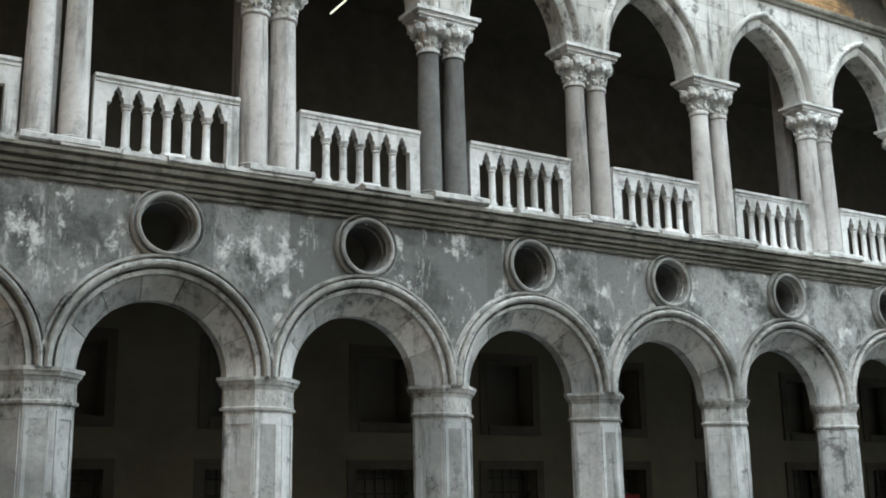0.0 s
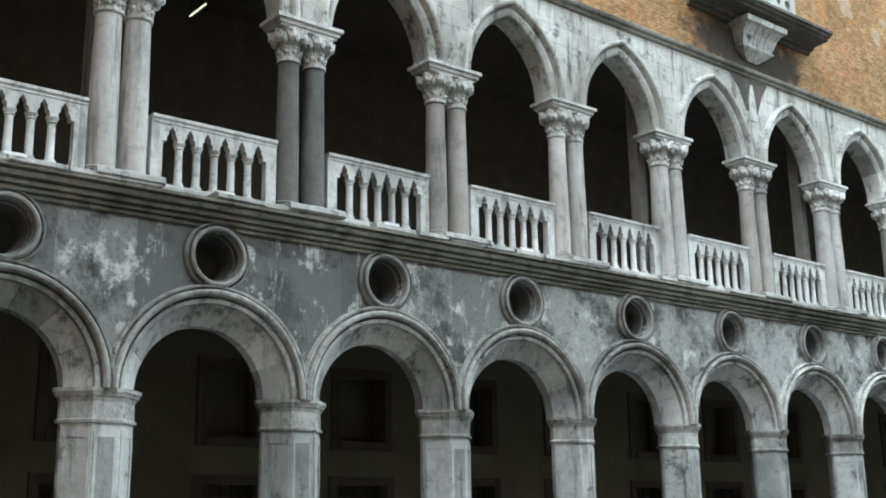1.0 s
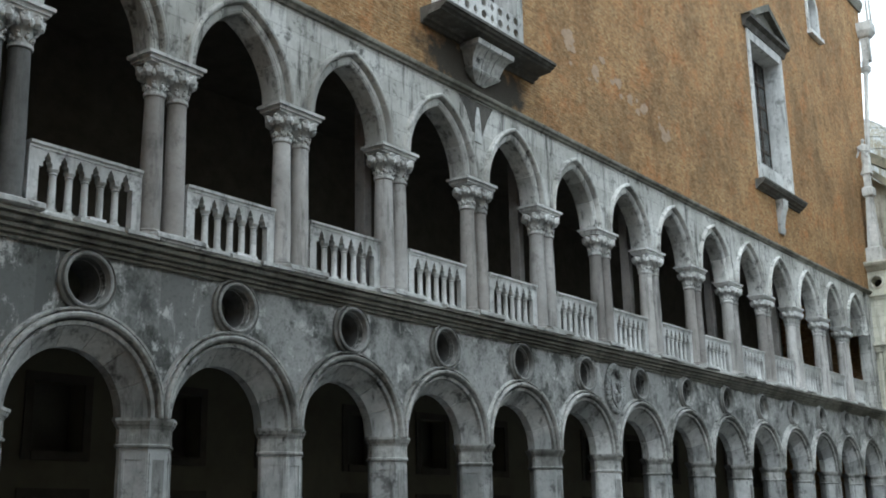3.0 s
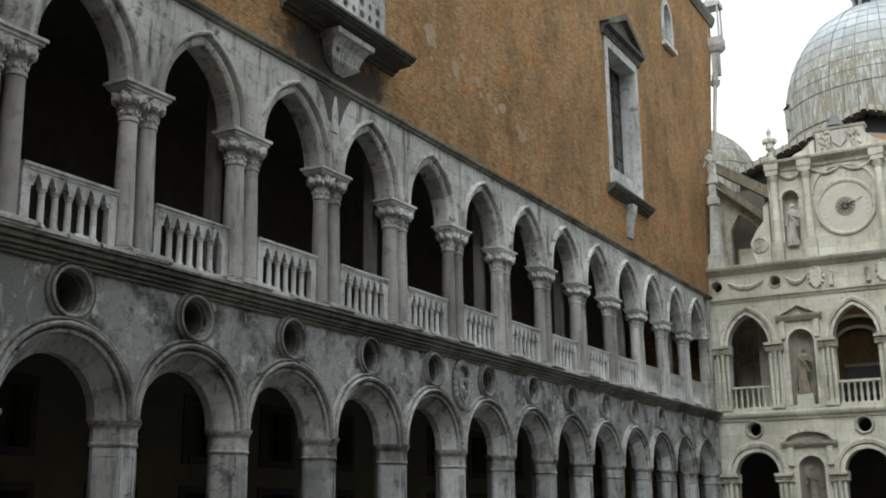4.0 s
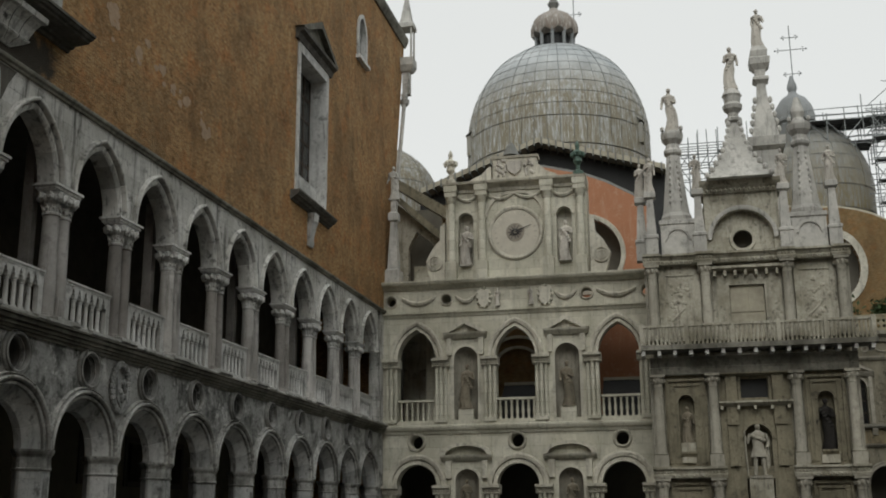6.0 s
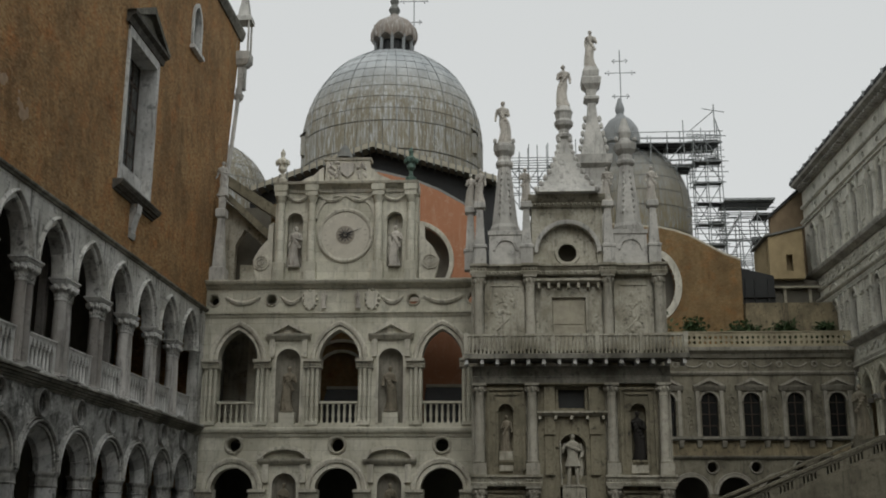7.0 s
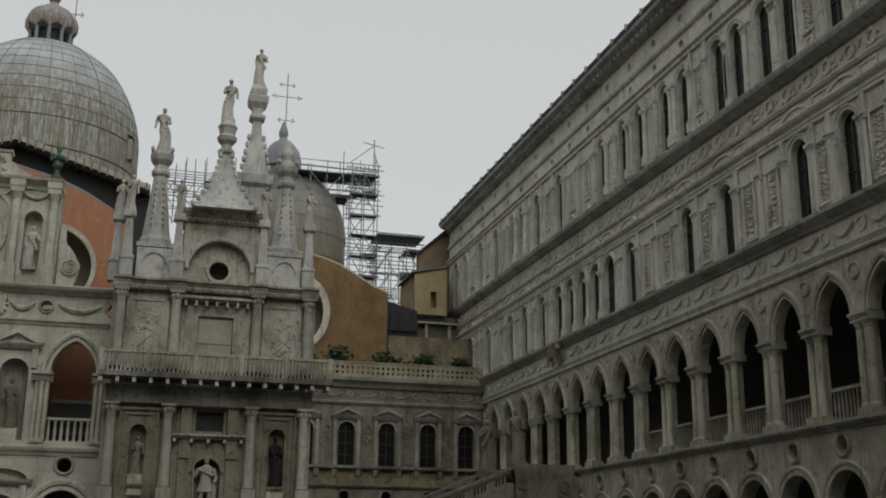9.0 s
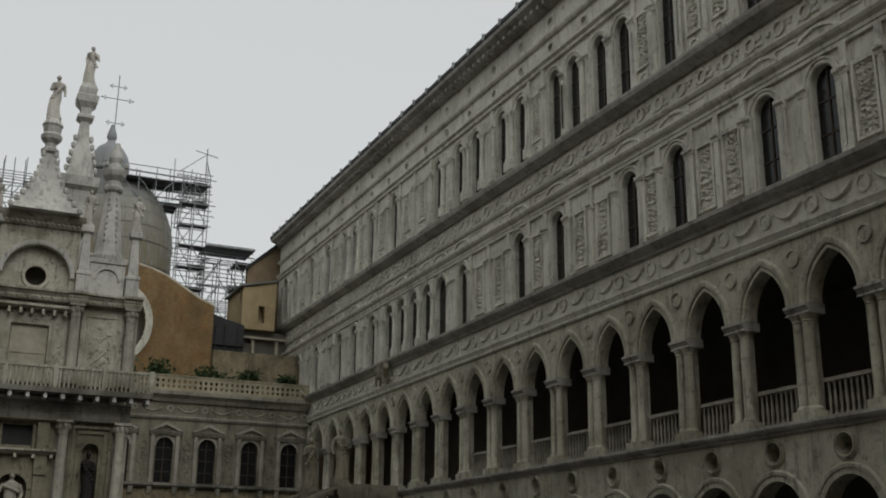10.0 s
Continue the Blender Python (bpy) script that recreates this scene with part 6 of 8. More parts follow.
for z0, prof in ((3.6, [(-0.4, 3.6), (0.36, 3.6), (0.4, 3.75), (0.38, 3.8), (0.42, 3.95), (0.52, 4.0), (0.52, 4.098), (-0.4, 4.098)]),
                 (8.4, [(-0.44, 8.4), (0.2, 8.4), (0.25, 8.7), (0.2, 8.75), (0.3, 9.1), (0.4, 9.2), (-0.44, 9.2)]),
                 (13.7, [(-0.44, 13.7), (0.3, 13.7), (0.34, 13.85), (0.3, 13.9), (0.4, 14.05), (0.5, 14.1), (0.5, 14.2), (-0.44, 14.2)])):
    for a, b_ in ((-7.65, -4.5), (-1.42, 1.75)) if z0 < 4 else ((-7.65, 1.75),):
        bm = bmesh.new()
        run(bm, a, b_, prof)
        if z0 != 8.4:
            for i in range(int((b_ - a) / 0.22)):
                lump(bm, a + 0.11 + i * 0.22, prof[1][0] + 0.03, z0 + 0.1, 0.07, 0.06, 0.08)
        part("entablature", bm, M_CORNICE if z0 == 8.4 else M_FOSCARI, at_)
bm = bmesh.new()
run(bm, -4.6, -1.35, [(-0.2, 13.3), (0.1, 13.3), (0.3, 13.4), (0.3, 13.52), (-0.2, 13.52)])
for i in range(7):
    u = -4.45 + i * 0.48
    box(bm, u, u + 0.12, -0.1, 0.25, 13.05, 13.3)
part("bracketed_hood", bm, M_FOSCARI, at_)
for z0 in (3.6, 13.7):
    for c in (1.42, -1.08, -4.85, -7.3):
        bm = bmesh.new()
        run(bm, c - 0.42, c + 0.42, [(0.2, z0 + 0.004), (0.5, z0 + 0.004), (0.54, z0 + 0.14), (0.5, z0 + 0.18), (0.54, z0 + 0.34), (0.66, z0 + 0.4), (0.68, z0 + 0.51), (0.2, z0 + 0.51)])
        for q in range(5):
            lump(bm, c - 0.3 + 0.15 * q, 0.52, z0 + 0.26, 0.06, 0.05, 0.08)
        part("entablature_block", bm, M_FOSCARI, at_, "projecting carved block over a column")
# balcony
bl = thing("balcony", FOSC, "long grey stone balcony on brackets with a slatted parapet", "balcony")
part("slab", boxed(-8.45, 2.1, -0.2, 1.25, 9.45, 9.68), M_CORNICE, bl, "dark wet stone slab")
bm = bmesh.new()
box(bm, 0, 0.16, 0.2, 1.15, 9.2, 9.448)
br0 = part("bracket", bm, M_WHITE, bl, "pale stone bracket end")
br0.location.x = -8.3
for i in range(1, 15):
    again(br0, bl, pose(-8.3 + i * 0.73, 0, 0))
part("rail", boxed(-8.45, 2.1, 1.05, 1.22, 10.52, 10.63), M_FOSCARI, bl)
bm = bmesh.new()
turned(bm, 0, 1.13, [(0.07, 9.682), (0.05, 9.8), (0.065, 10.1), (0.05, 10.4), (0.07, 10.52)], 8)
ba0 = part("baluster", bm, M_FOSCARI, bl)
ba0.location.x = -8.36
for i in range(1, 56):
    again(ba0, bl, pose(-8.36 + i * 0.19, 0, 0))
for i in range(6):
    part("parapet_post", boxed(-8.4 + i * 2.07, -8.22 + i * 2.07, 1.04, 1.24, 9.68, 10.7), M_FOSCARI, bl)
# upper gable: big arch with a round window
bm = bmesh.new()
c, w = -2.97, 1.75
hole = [(c - 1.45, 14.25), (c - 1.45, 14.9), *[(c + u, 14.9 + z) for u, z in arch(1.45, 1.45, 0, 10)][1:-1], (c + 1.45, 14.9), (c + 1.45, 14.25)]
pierced(bm, [(c - w, 14.2), (c + w, 14.2), (c + w, 17.2), (c - w, 17.2)], [hole], -0.1, -0.44)
part("gable_wall", bm, M_FOSCARI, at_)
bm = bmesh.new()
archivolt(bm, c, 14.9, 1.45, 1.45, [(0, -0.4), (0, 0.0), (0.08, 0.04), (0.2, 0.05), (0.22, -0.1)], 14)
smooth(part("gable_arch", bm, M_SPIRE, at_), 25)
bm = bmesh.new()
hoop(bm, c, 14.95, [(0.48, -0.6), (0.48, -0.46), (1.62, -0.46), (1.62, -0.6)], 32)
part("gable_back", bm, M_FOSCARI, at_)
bm = bmesh.new()
hoop(bm, c, 14.95, [(0.46, -0.6), (0.46, -0.38), (0.62, -0.36), (0.64, -0.45)], 28)
part("oculus_ring", bm, M_FOSCARI, at_)
part("dark_void", boxed(c - 0.6, c + 0.6, -1.4, -1.3, 14.3, 15.6), M_SHADE, at_)
part("upper_core", boxed(c - 1.75, c + 1.75, -3.5, -1.6, 14.2, 17.2), M_FOSCARI, at_)
bm = bmesh.new()
run(bm, c - 1.9, c + 1.9, [(-1.6, 17.2), (0.0, 17.2), (0.04, 17.4), (0.15, 17.5), (0.25, 17.65), (0.3, 17.8), (-1.6, 17.8)])
for i in range(17):
    lump(bm, c - 1.8 + i * 0.225, 0.12, 17.33, 0.08, 0.1, 0.09)
part("gable_cornice", bm, M_FOSCARI, at_)
bm = bmesh.new()
turned(bm, c, -0.8, [(r, z) for r, z in ((2.2, 17.8), (1.98, 18.0), (1.63, 18.35), (1.2, 18.95), (0.86, 19.6), (0.58, 20.35), (0.38, 21.0))], 4, math.pi / 4)
part("concave_spire", bm, M_SPIRE, at_, "concave stone spire edged with crockets")
for s in (-1, 1):
    for i in range(9):
        f = i / 8
        r = 1.22 * (1 - f) ** 1.7 + 0.28
        bm = bmesh.new()
        lump(bm, c + s * r, -0.8 + r, 17.92 + 3.0 * f, 0.15, 0.12, 0.2)
        part("crocket", bm, M_SPIRE, at_)
bm = bmesh.new()
turned(bm, c, -0.8, [(0.3, 21.0), (0.42, 21.1), (0.42, 21.25), (0.26, 21.35), (0.26, 21.55), (0.46, 21.75), (0.5, 21.95), (0.38, 22.1), (0.44, 22.4), (0.5, 22.5), (0.34, 22.8)], 12)
part("pedestal", bm, M_SPIRE, at_)
statue("statue", 2.35, 41, M_STATUE, FOSC @ pose(c, -0.8, 22.84), "pale robed figure on top of the concave spire", "figures on the spires")

PED = [(0.8, 14.2), (0.8, 15.75), (0.86, 15.8), (0.86, 16.0), (0.7, 16.05)]
TALL = [(0.78, 16.05), (0.8, 16.25), (0.7, 16.45), (0.64, 16.9), (0.34, 19.5), (0.46, 19.62), (0.48, 19.75), (0.38, 19.9), (0.34, 20.1), (0.54, 20.35), (0.6, 20.6), (0.56, 20.75), (0.36, 20.82)]
for cu, h in ((0.1, 2.35), (-6.05, 0)):
    t = spire("pinnacle", FOSC @ pose(cu, -0.75, 0), PED, "tall tapering stone pinnacle of the arch tower", "tall pinnacles of the arch tower")
    bm = bmesh.new()
    turned(bm, 0, 0, TALL, 8, math.pi / 8)
    part("spire", bm, M_SPIRE, t)
    for i in range(8):
        for s in (-1, 1):
            bm = bmesh.new()
            lump(bm, s * (0.28 - 0.018 * i), 0.6 - 0.036 * i, 17.0 + 0.31 * i, 0.07, 0.08, 0.11)
            part("crocket", bm, M_SPIRE, t)
    for s in (-1, 1):
        bm = bmesh.new()
        lump(bm, s * 0.46, 0.4, 20.85, 0.12, 0.12, 0.17)
        part("corner_knob", bm, M_SPIRE, t)
    bm = bmesh.new()
    archivolt(bm, 0, 15.0, 0.5, 0.5, [(0, 0.82), (0, 0.88), (0.1, 0.88), (0.1, 0.82)], 8)
    part("blind_arch", bm, M_SPIRE, t)
    if h:
        statue("statue", h, 51, M_STATUE, FOSC @ pose(cu, -0.75, 20.86), "pale figure with a raised arm on a tall pinnacle", "figures on the spires")
    else:
        bm = bmesh.new()
        turned(bm, 0, 0, [(0.36, 20.8), (0.26, 21.0), (0.34, 21.3), (0.3, 21.5), (0.12, 22.1)], 10)
        part("tip", bm, M_SPIRE, t)
SLIM = [(0.3, 14.2), (0.3, 15.1), (0.34, 15.12), (0.34, 15.25), (0.25, 15.3), (0.15, 17.1), (0.28, 17.2), (0.28, 17.45), (0.2, 17.5)]
for i, cu in enumerate((1.85, 1.35, -0.95, -4.98, -7.2)):
    spire("pinnacle", FOSC @ pose(cu, -0.05 if i else -0.9, 0), SLIM, "slim stone pinnacle carrying a small figure", "slim pinnacles of the arch tower")
    statue("statue", 1.8, 60 + i, M_STATUE, FOSC @ pose(cu, -0.05 if i else -0.9, 17.52), "small robed stone figure on a slim pinnacle", "figures on the slim pinnacles")
t = spire("pinnacle", pose(61, -4.87, 0), [(0.7, 17), (0.7, 21.0), (0.95, 21.2), (1.0, 21.7), (0.7, 21.8), (0.3, 24.0), (0.22, 25.0), (0.42, 25.2), (0.42, 25.35), (0.25, 25.45), (0.3, 25.8), (0.52, 26.1), (0.56, 26.45), (0.42, 26.55), (0.46, 26.9), (0.32, 27.22)], "tall rear pinnacle with a crowning figure", "tall pinnacles of the arch tower")
for s in (-1, 1):
    for i in range(5):
        bm = bmesh.new()
        lump(bm, -0.5 + 0.05 * i, s * (0.72 - 0.08 * i), 22.2 + 0.45 * i, 0.14, 0.14, 0.24)
        part("crocket", bm, M_SPIRE, t)
statue("statue", 2.3, 71, M_STATUE, pose(61, -4.87, 27.26, 0, 0, 90), "pale figure on the highest pinnacle", "figures on the spires")
# figures in the tower's niches
warrior("statue", 2.5, M_TOWERCOL, FOSC @ pose(-2.97, -0.2, 3.62), "white marble warrior in the central niche", "niche figures of the arch tower")
part("figure_block", boxed(-3.5, -2.45, -0.43, 0.1, 2.0, 3.58), M_FOSCARI, at_)
statue("statue", 1.7, 73, M_STATUEDULL, FOSC @ pose(0.17, -0.25, 5.25), "brown stone figure in a tower niche", "niche figures of the arch tower")
part("figure_block", boxed(-0.15, 0.5, -0.43, 0.05, 4.3, 5.21), M_FOSCARI, at_)
statue("statue", 2.4, 74, M_BRONZE, FOSC @ pose(-6.1, -0.2, 4.75), "dark bronze figure in a tower niche", "niche figures of the arch tower")
part("figure_block", boxed(-6.5, -5.7, -0.43, 0.05, 4.2, 4.7), M_FOSCARI, at_)

# ---- far end of the inner court ----
def round_pane(c, w, lo, hi):
    return [(c - w, lo), (c - w, hi - w), *[(c + u, hi - w + z) for u, z in arch(w, w, 0, 8)][1:-1], (c + w, hi - w), (c + w, lo)]


wall_c = thing("wall_court", FC, "dim ochre stone front with pedimented round-headed windows", "wall", kind="structure")
CW = [-8.2, -11.1, -14.03, -16.95, -19.95, -22.8]
bm = bmesh.new()
holes = []
for c in CW:
    holes.append([(c - 0.58, 7.85), (c - 0.58, 10.3), *[(c + u, 10.3 + z) for u, z in arch(0.58, 0.58, 0, 8)][1:-1], (c + 0.58, 10.3), (c + 0.58, 7.85)])
for c in (-11.0, -13.99, -16.96, -19.93, -22.9):
    holes.append([(c + 0.33 * math.cos(math.tau * i / 20), 5.75 + 0.33 * math.sin(math.tau * i / 20)) for i in range(20)])
for c in (-12.5, -15.47, -18.45, -21.4):
    holes.append([(c - 1.15, 0.2), (c - 1.15, 3.95), *[(c + u, 3.95 + z) for u, z in arch(1.15, 1.15, 0, 10)][1:-1], (c + 1.15, 3.95), (c + 1.15, 0.2)])
pierced(bm, [(-24.1, 0), (-5, 0), (-5, 13.3), (-24.1, 13.3)], holes, 0, -0.6)
part("front", bm, M_OCHRE, wall_c)
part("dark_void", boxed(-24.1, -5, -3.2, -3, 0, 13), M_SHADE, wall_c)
for c in CW:
    bm = bmesh.new()
    plate(bm, round_pane(c, 0.56, 7.87, 10.86), -0.32, -0.3)
    part("pane", bm, M_DARKPANE, wall_c, "dark window glass")
    bm = bmesh.new()
    box(bm, c - 0.03, c + 0.03, -0.298, -0.26, 7.87, 10.86)
    for z in (8.6, 9.4, 10.2):
        box(bm, c - 0.56, c + 0.56, -0.297, -0.262, z - 0.025, z + 0.025)
    part("glazing_bars", bm, M_WOOD, wall_c)
    bm = bmesh.new()
    archivolt(bm, c, 10.3, 0.58, 0.58, [(0, -0.2), (0, 0.06), (0.15, 0.06), (0.15, 0)], 8)
    for s in (-1, 1):
        box(bm, *sorted((c + s * 0.72, c + s * 0.95)), 0, 0.16, 7.85, 11.0)
    part("window_frame", bm, M_COURT, wall_c, "pale stone window frame")
    bm = bmesh.new()
    run(bm, c - 1.12, c + 1.12, [(0, 11.0), (0.15, 11.0), (0.3, 11.2), (0.36, 11.32), (0, 11.32)])
    for s in (-1, 1):
        plate(bm, [(c + s * 1.15, 11.322), (c + s * 0.8, 11.322), (c, 11.68), (c, 11.9)], 0, 0.36)
    plate(bm, [(c - 1.0, 11.323), (c + 1.0, 11.323), (c, 11.75)], 0, 0.1)
    part("pediment", bm, M_COURT, wall_c, "triangular window hood")
    bm = bmesh.new()
    for s in (-1, 1):
        run(bm, c + s * 0.85 - 0.16, c + s * 0.85 + 0.16, [(0, 7.1), (0.15, 7.1), (0.3, 7.4), (0.35, 7.55), (0, 7.55)])
    part("sill_bracket", bm, M_COURT, wall_c)
    for q in ((c - 1.5),):
        bm = bmesh.new()
        box(bm, q - 0.36, q + 0.36, 0, 0.06, 8.0, 11.0)
        hoop(bm, q, 10.35, [(0.3, 0.06), (0.3, 0.13), (0.2, 0.14), (0.19, 0.06)], 18)
        rr = random.Random(int(q * 10))
        for j in range(30):
            lump(bm, q + rr.gauss(0, 0.13), 0.06, rr.uniform(8.2, 9.9), rr.uniform(0.04, 0.12), 0.06, rr.uniform(0.05, 0.16))
        part("carved_panel", bm, M_OCHRE, wall_c, "carved relief panel")
for c in (-11.0, -13.99, -16.96, -19.93, -22.9):
    bm = bmesh.new()
    oculus(bm, c, 5.75, 0.32, 0.48, 0.1)
    smooth(part("oculus_ring", bm, M_COURT, wall_c), 25)
for c in (-12.5, -15.47, -18.45, -21.4):
    bm = bmesh.new()
    archivolt(bm, c, 3.95, 1.15, 1.15, [(0, -0.05), (0, 0.06), (0.2, 0.06), (0.24, 0.1), (0.3, 0.08), (0.3, 0)], 12)
    part("arch_moulding", bm, M_COURT, wall_c)
for z, prof in ((0, [(-0.1, 6.3), (0.1, 6.3), (0.25, 6.42), (0.3, 6.52), (-0.1, 6.52)]), (1, [(-0.1, 7.55), (0.3, 7.55), (0.4, 7.65), (0.4, 7.8), (-0.1, 7.8)]),
                (2, [(-0.1, 12.1), (0.1, 12.1), (0.2, 12.25), (0.2, 12.35), (-0.1, 12.35)]), (3, [(-4, 13.3), (0.15, 13.3), (0.3, 13.55), (0.6, 13.75), (0.65, 14.0), (-4, 14.0)])):
    bm = bmesh.new()
    run(bm, -24.1, -5, prof)
    part("moulded_course", bm, M_COURT if z != 1 else M_CORNICE, wall_c)
part("brick_band", boxed(-24.1, -5, 0.0, 0.03, 6.53, 7.54), M_RUIN, wall_c, "stained band of orange brick under the sills")
for i in range(7):
    bm = bmesh.new()
    u = -7.5 - i * 2.4
    swag(bm, u, u - 1.4, 0.04, 12.95, 0.3, 0.05)
    hoop(bm, u - 1.9, 12.85, [(0.24, 0), (0.24, 0.07), (0.14, 0.08), (0.12, 0)], 14)
    part("garland", bm, M_COURT, wall_c)
bm = bmesh.new()
holes = []
for i in range(50):
    for j in range(2):
        cu, cz = -5.4 - i * 0.37, 14.35 + j * 0.36
        holes.append([(cu + 0.11 * math.cos(math.tau * q / 6), cz + 0.13 * math.sin(math.tau * q / 6)) for q in range(6)])
pierced(bm, [(-24.1, 14.0), (-5, 14.0), (-5, 15.05), (-24.1, 15.05)], holes, 0.3, 0.18)
box(bm, -24.1, -5, 0.12, 0.36, 15.052, 15.14)
o = obj("parapet", bm, M_PARAPET)
o.matrix_basis = FC
tagged(o, "pierced yellowish stone parapet of the terrace", "parapet", kind="structure")


def shrub(m, w, h, seed, label):
    rnd = random.Random(seed)
    t = thing("shrub", m, label, "plant", "terrace plants")
    bm = bmesh.new()
    turned(bm, 0, 0, [(0.25, 0), (0.32, 0.4)], 10)
    part("pot", bm, M_RED, t, "clay pot")
    bm = bmesh.new()
    for i in range(9):
        rod(bm, (0, 0, 0.38), (rnd.uniform(-w, w) * 0.8, rnd.uniform(-0.4, 0.4), rnd.uniform(0.5, h)), 0.02, 4)
    part("stems", bm, M_WOOD, t)
    bm = bmesh.new()
    for i in range(700):
        p = Vector((rnd.gauss(0, w * 0.5), rnd.gauss(0, 0.3), 0.5 + min(1.0, abs(rnd.gauss(0.5, 0.22))) * h))
        a, b_ = Vector((rnd.gauss(0, 1), rnd.gauss(0, 1), rnd.gauss(0, 1))).normalized(), Vector((rnd.gauss(0, 1), rnd.gauss(0, 1), rnd.gauss(0, 1))).normalized()
        s = rnd.uniform(0.12, 0.24)
        bm.faces.new([bm.verts.new(p + q) for q in (a * s, b_ * s * 0.5, -a * s, -b_ * s * 0.5)])
    o = part("leaves", bm, M_LEAF, t)
    o["kind"] = "stuff"


for i, (u, w, h) in enumerate(((-10.6, 1.1, 1.9), (-13.4, 0.8, 1.2), (-16.9, 1.2, 0.9), (-19.9, 1.0, 0.9), (-22.6, 0.9, 0.8))):
    shrub(FC @ pose(u, -1.0, 14.0), w * 0.85, h * 0.8 + 0.85, i, "dark green leafy shrub behind the parapet")
# ochre brick church gable with a round window, sheds and a yellow house
gb_ = thing("wall_gable", pose(84, 0, 0, 0, 0, 90), "ochre brick church gable with a white-ringed round window", "wall", kind="structure")
curve = [(-17.66, 21.3), (-16.5, 21.75), (-15.2, 22.5), (-13.88, 23.25), (-12.8, 23.65), (-11.7, 23.9), (-8, 24.2), (-5, 24)]
bm = bmesh.new()
pierced(bm, [(-17.66, 14), (-5, 14), *curve[::-1]], [[(-10.95 + 1.75 * math.cos(math.tau * i / 32), 19.45 + 2.35 * math.sin(math.tau * i / 32)) for i in range(32)]], 0, -0.6)
part("gable", bm, M_BRICK2, gb_)
bm = bmesh.new()
n = 36
loft(bm, [[(-10.95 + (1.75 + g) * math.cos(math.tau * i / n), d, 19.45 + (2.35 + g) * math.sin(math.tau * i / n)) for i in range(n)] for g, d in ((0, -0.4), (0, 0.1), (0.5, 0.12), (0.52, 0))], close_u=True)
part("window_ring", bm, M_NORTHCUT, gb_, "pale stone window ring")
part("dark_void", boxed(-13.0, -8.9, -1.4, -1.3, 16.8, 22.1), M_SHADE, gb_)
bm = bmesh.new()
for i in range(len(curve) - 1):
    rod(bm, (curve[i][0], -0.2, curve[i][1] + 0.05), (curve[i + 1][0], -0.2, curve[i + 1][1] + 0.05), 0.17, 6)
part("coping", bm, M_EAVE, gb_)
o = obj("wall_ruin", boxed(83.4, 84.6, -25.4, -17.7, 14, 17.9), M_RUIN)
tagged(o, "old stained wall behind the terrace", "wall", kind="structure")
o = thing("house", pose(86, 0, 0, 0, 0, 90), "small yellow rendered house beside the scaffolding", "house")
bm = bmesh.new()
pierced(bm, [(-22.95, 20.3), (-20.3, 20.3), (-20.3, 23.6), (-22.95, 24.3)], [[(-22.1, 20.9), (-21.6, 20.9), (-21.6, 22.2), (-22.1, 22.2)]], 0, -0.4)
box(bm, -22.95, -20.3, -5, -0.9, 20.3, 23.6)
part("wall", bm, M_YELLOW, o)
bm = bmesh.new()
plate(bm, [(-23.1, 24.3), (-20.0, 23.6), (-20.0, 23.75), (-23.1, 24.45)], -5, 0.2)
part("roof", bm, M_SEAM, o)
part("base_room", boxed(-24.5, -19.0, -3.4, -0.6, 14, 20.29), M_SHADE, o, "dark shed under the house")
bm = bmesh.new()
for u in (-23.4, -21.5, -19.4):
    box(bm, u, u + 0.22, -0.58, -0.3, 14, 19.6)
box(bm, -24.5, -19.0, -0.59, -0.1, 19.6, 19.75)
box(bm, -21.3, -19.6, -0.59, -0.4, 17.9, 18.05)
part("shed_post", bm, M_EAVE, o)
bm = bmesh.new()
plate(bm, [(-20.3, 14), (-17.0, 14), (-15.5, 22.6), (-18.0, 20.9), (-20.3, 20.3)], -3, -1.0)
for u in (-19.9, -18.9, -18.2):
    box(bm, u, u + 0.12, -0.998, -0.85, 14, 20.1)
box(bm, -20.3, -17.7, -0.998, -0.8, 18.6, 18.75)
o = obj("shed", bm, M_TIN)
o.matrix_basis = pose(84, 0, 0, 0, 0, 90)
tagged(o, "dark lean-to shed below the scaffolding", "shed")


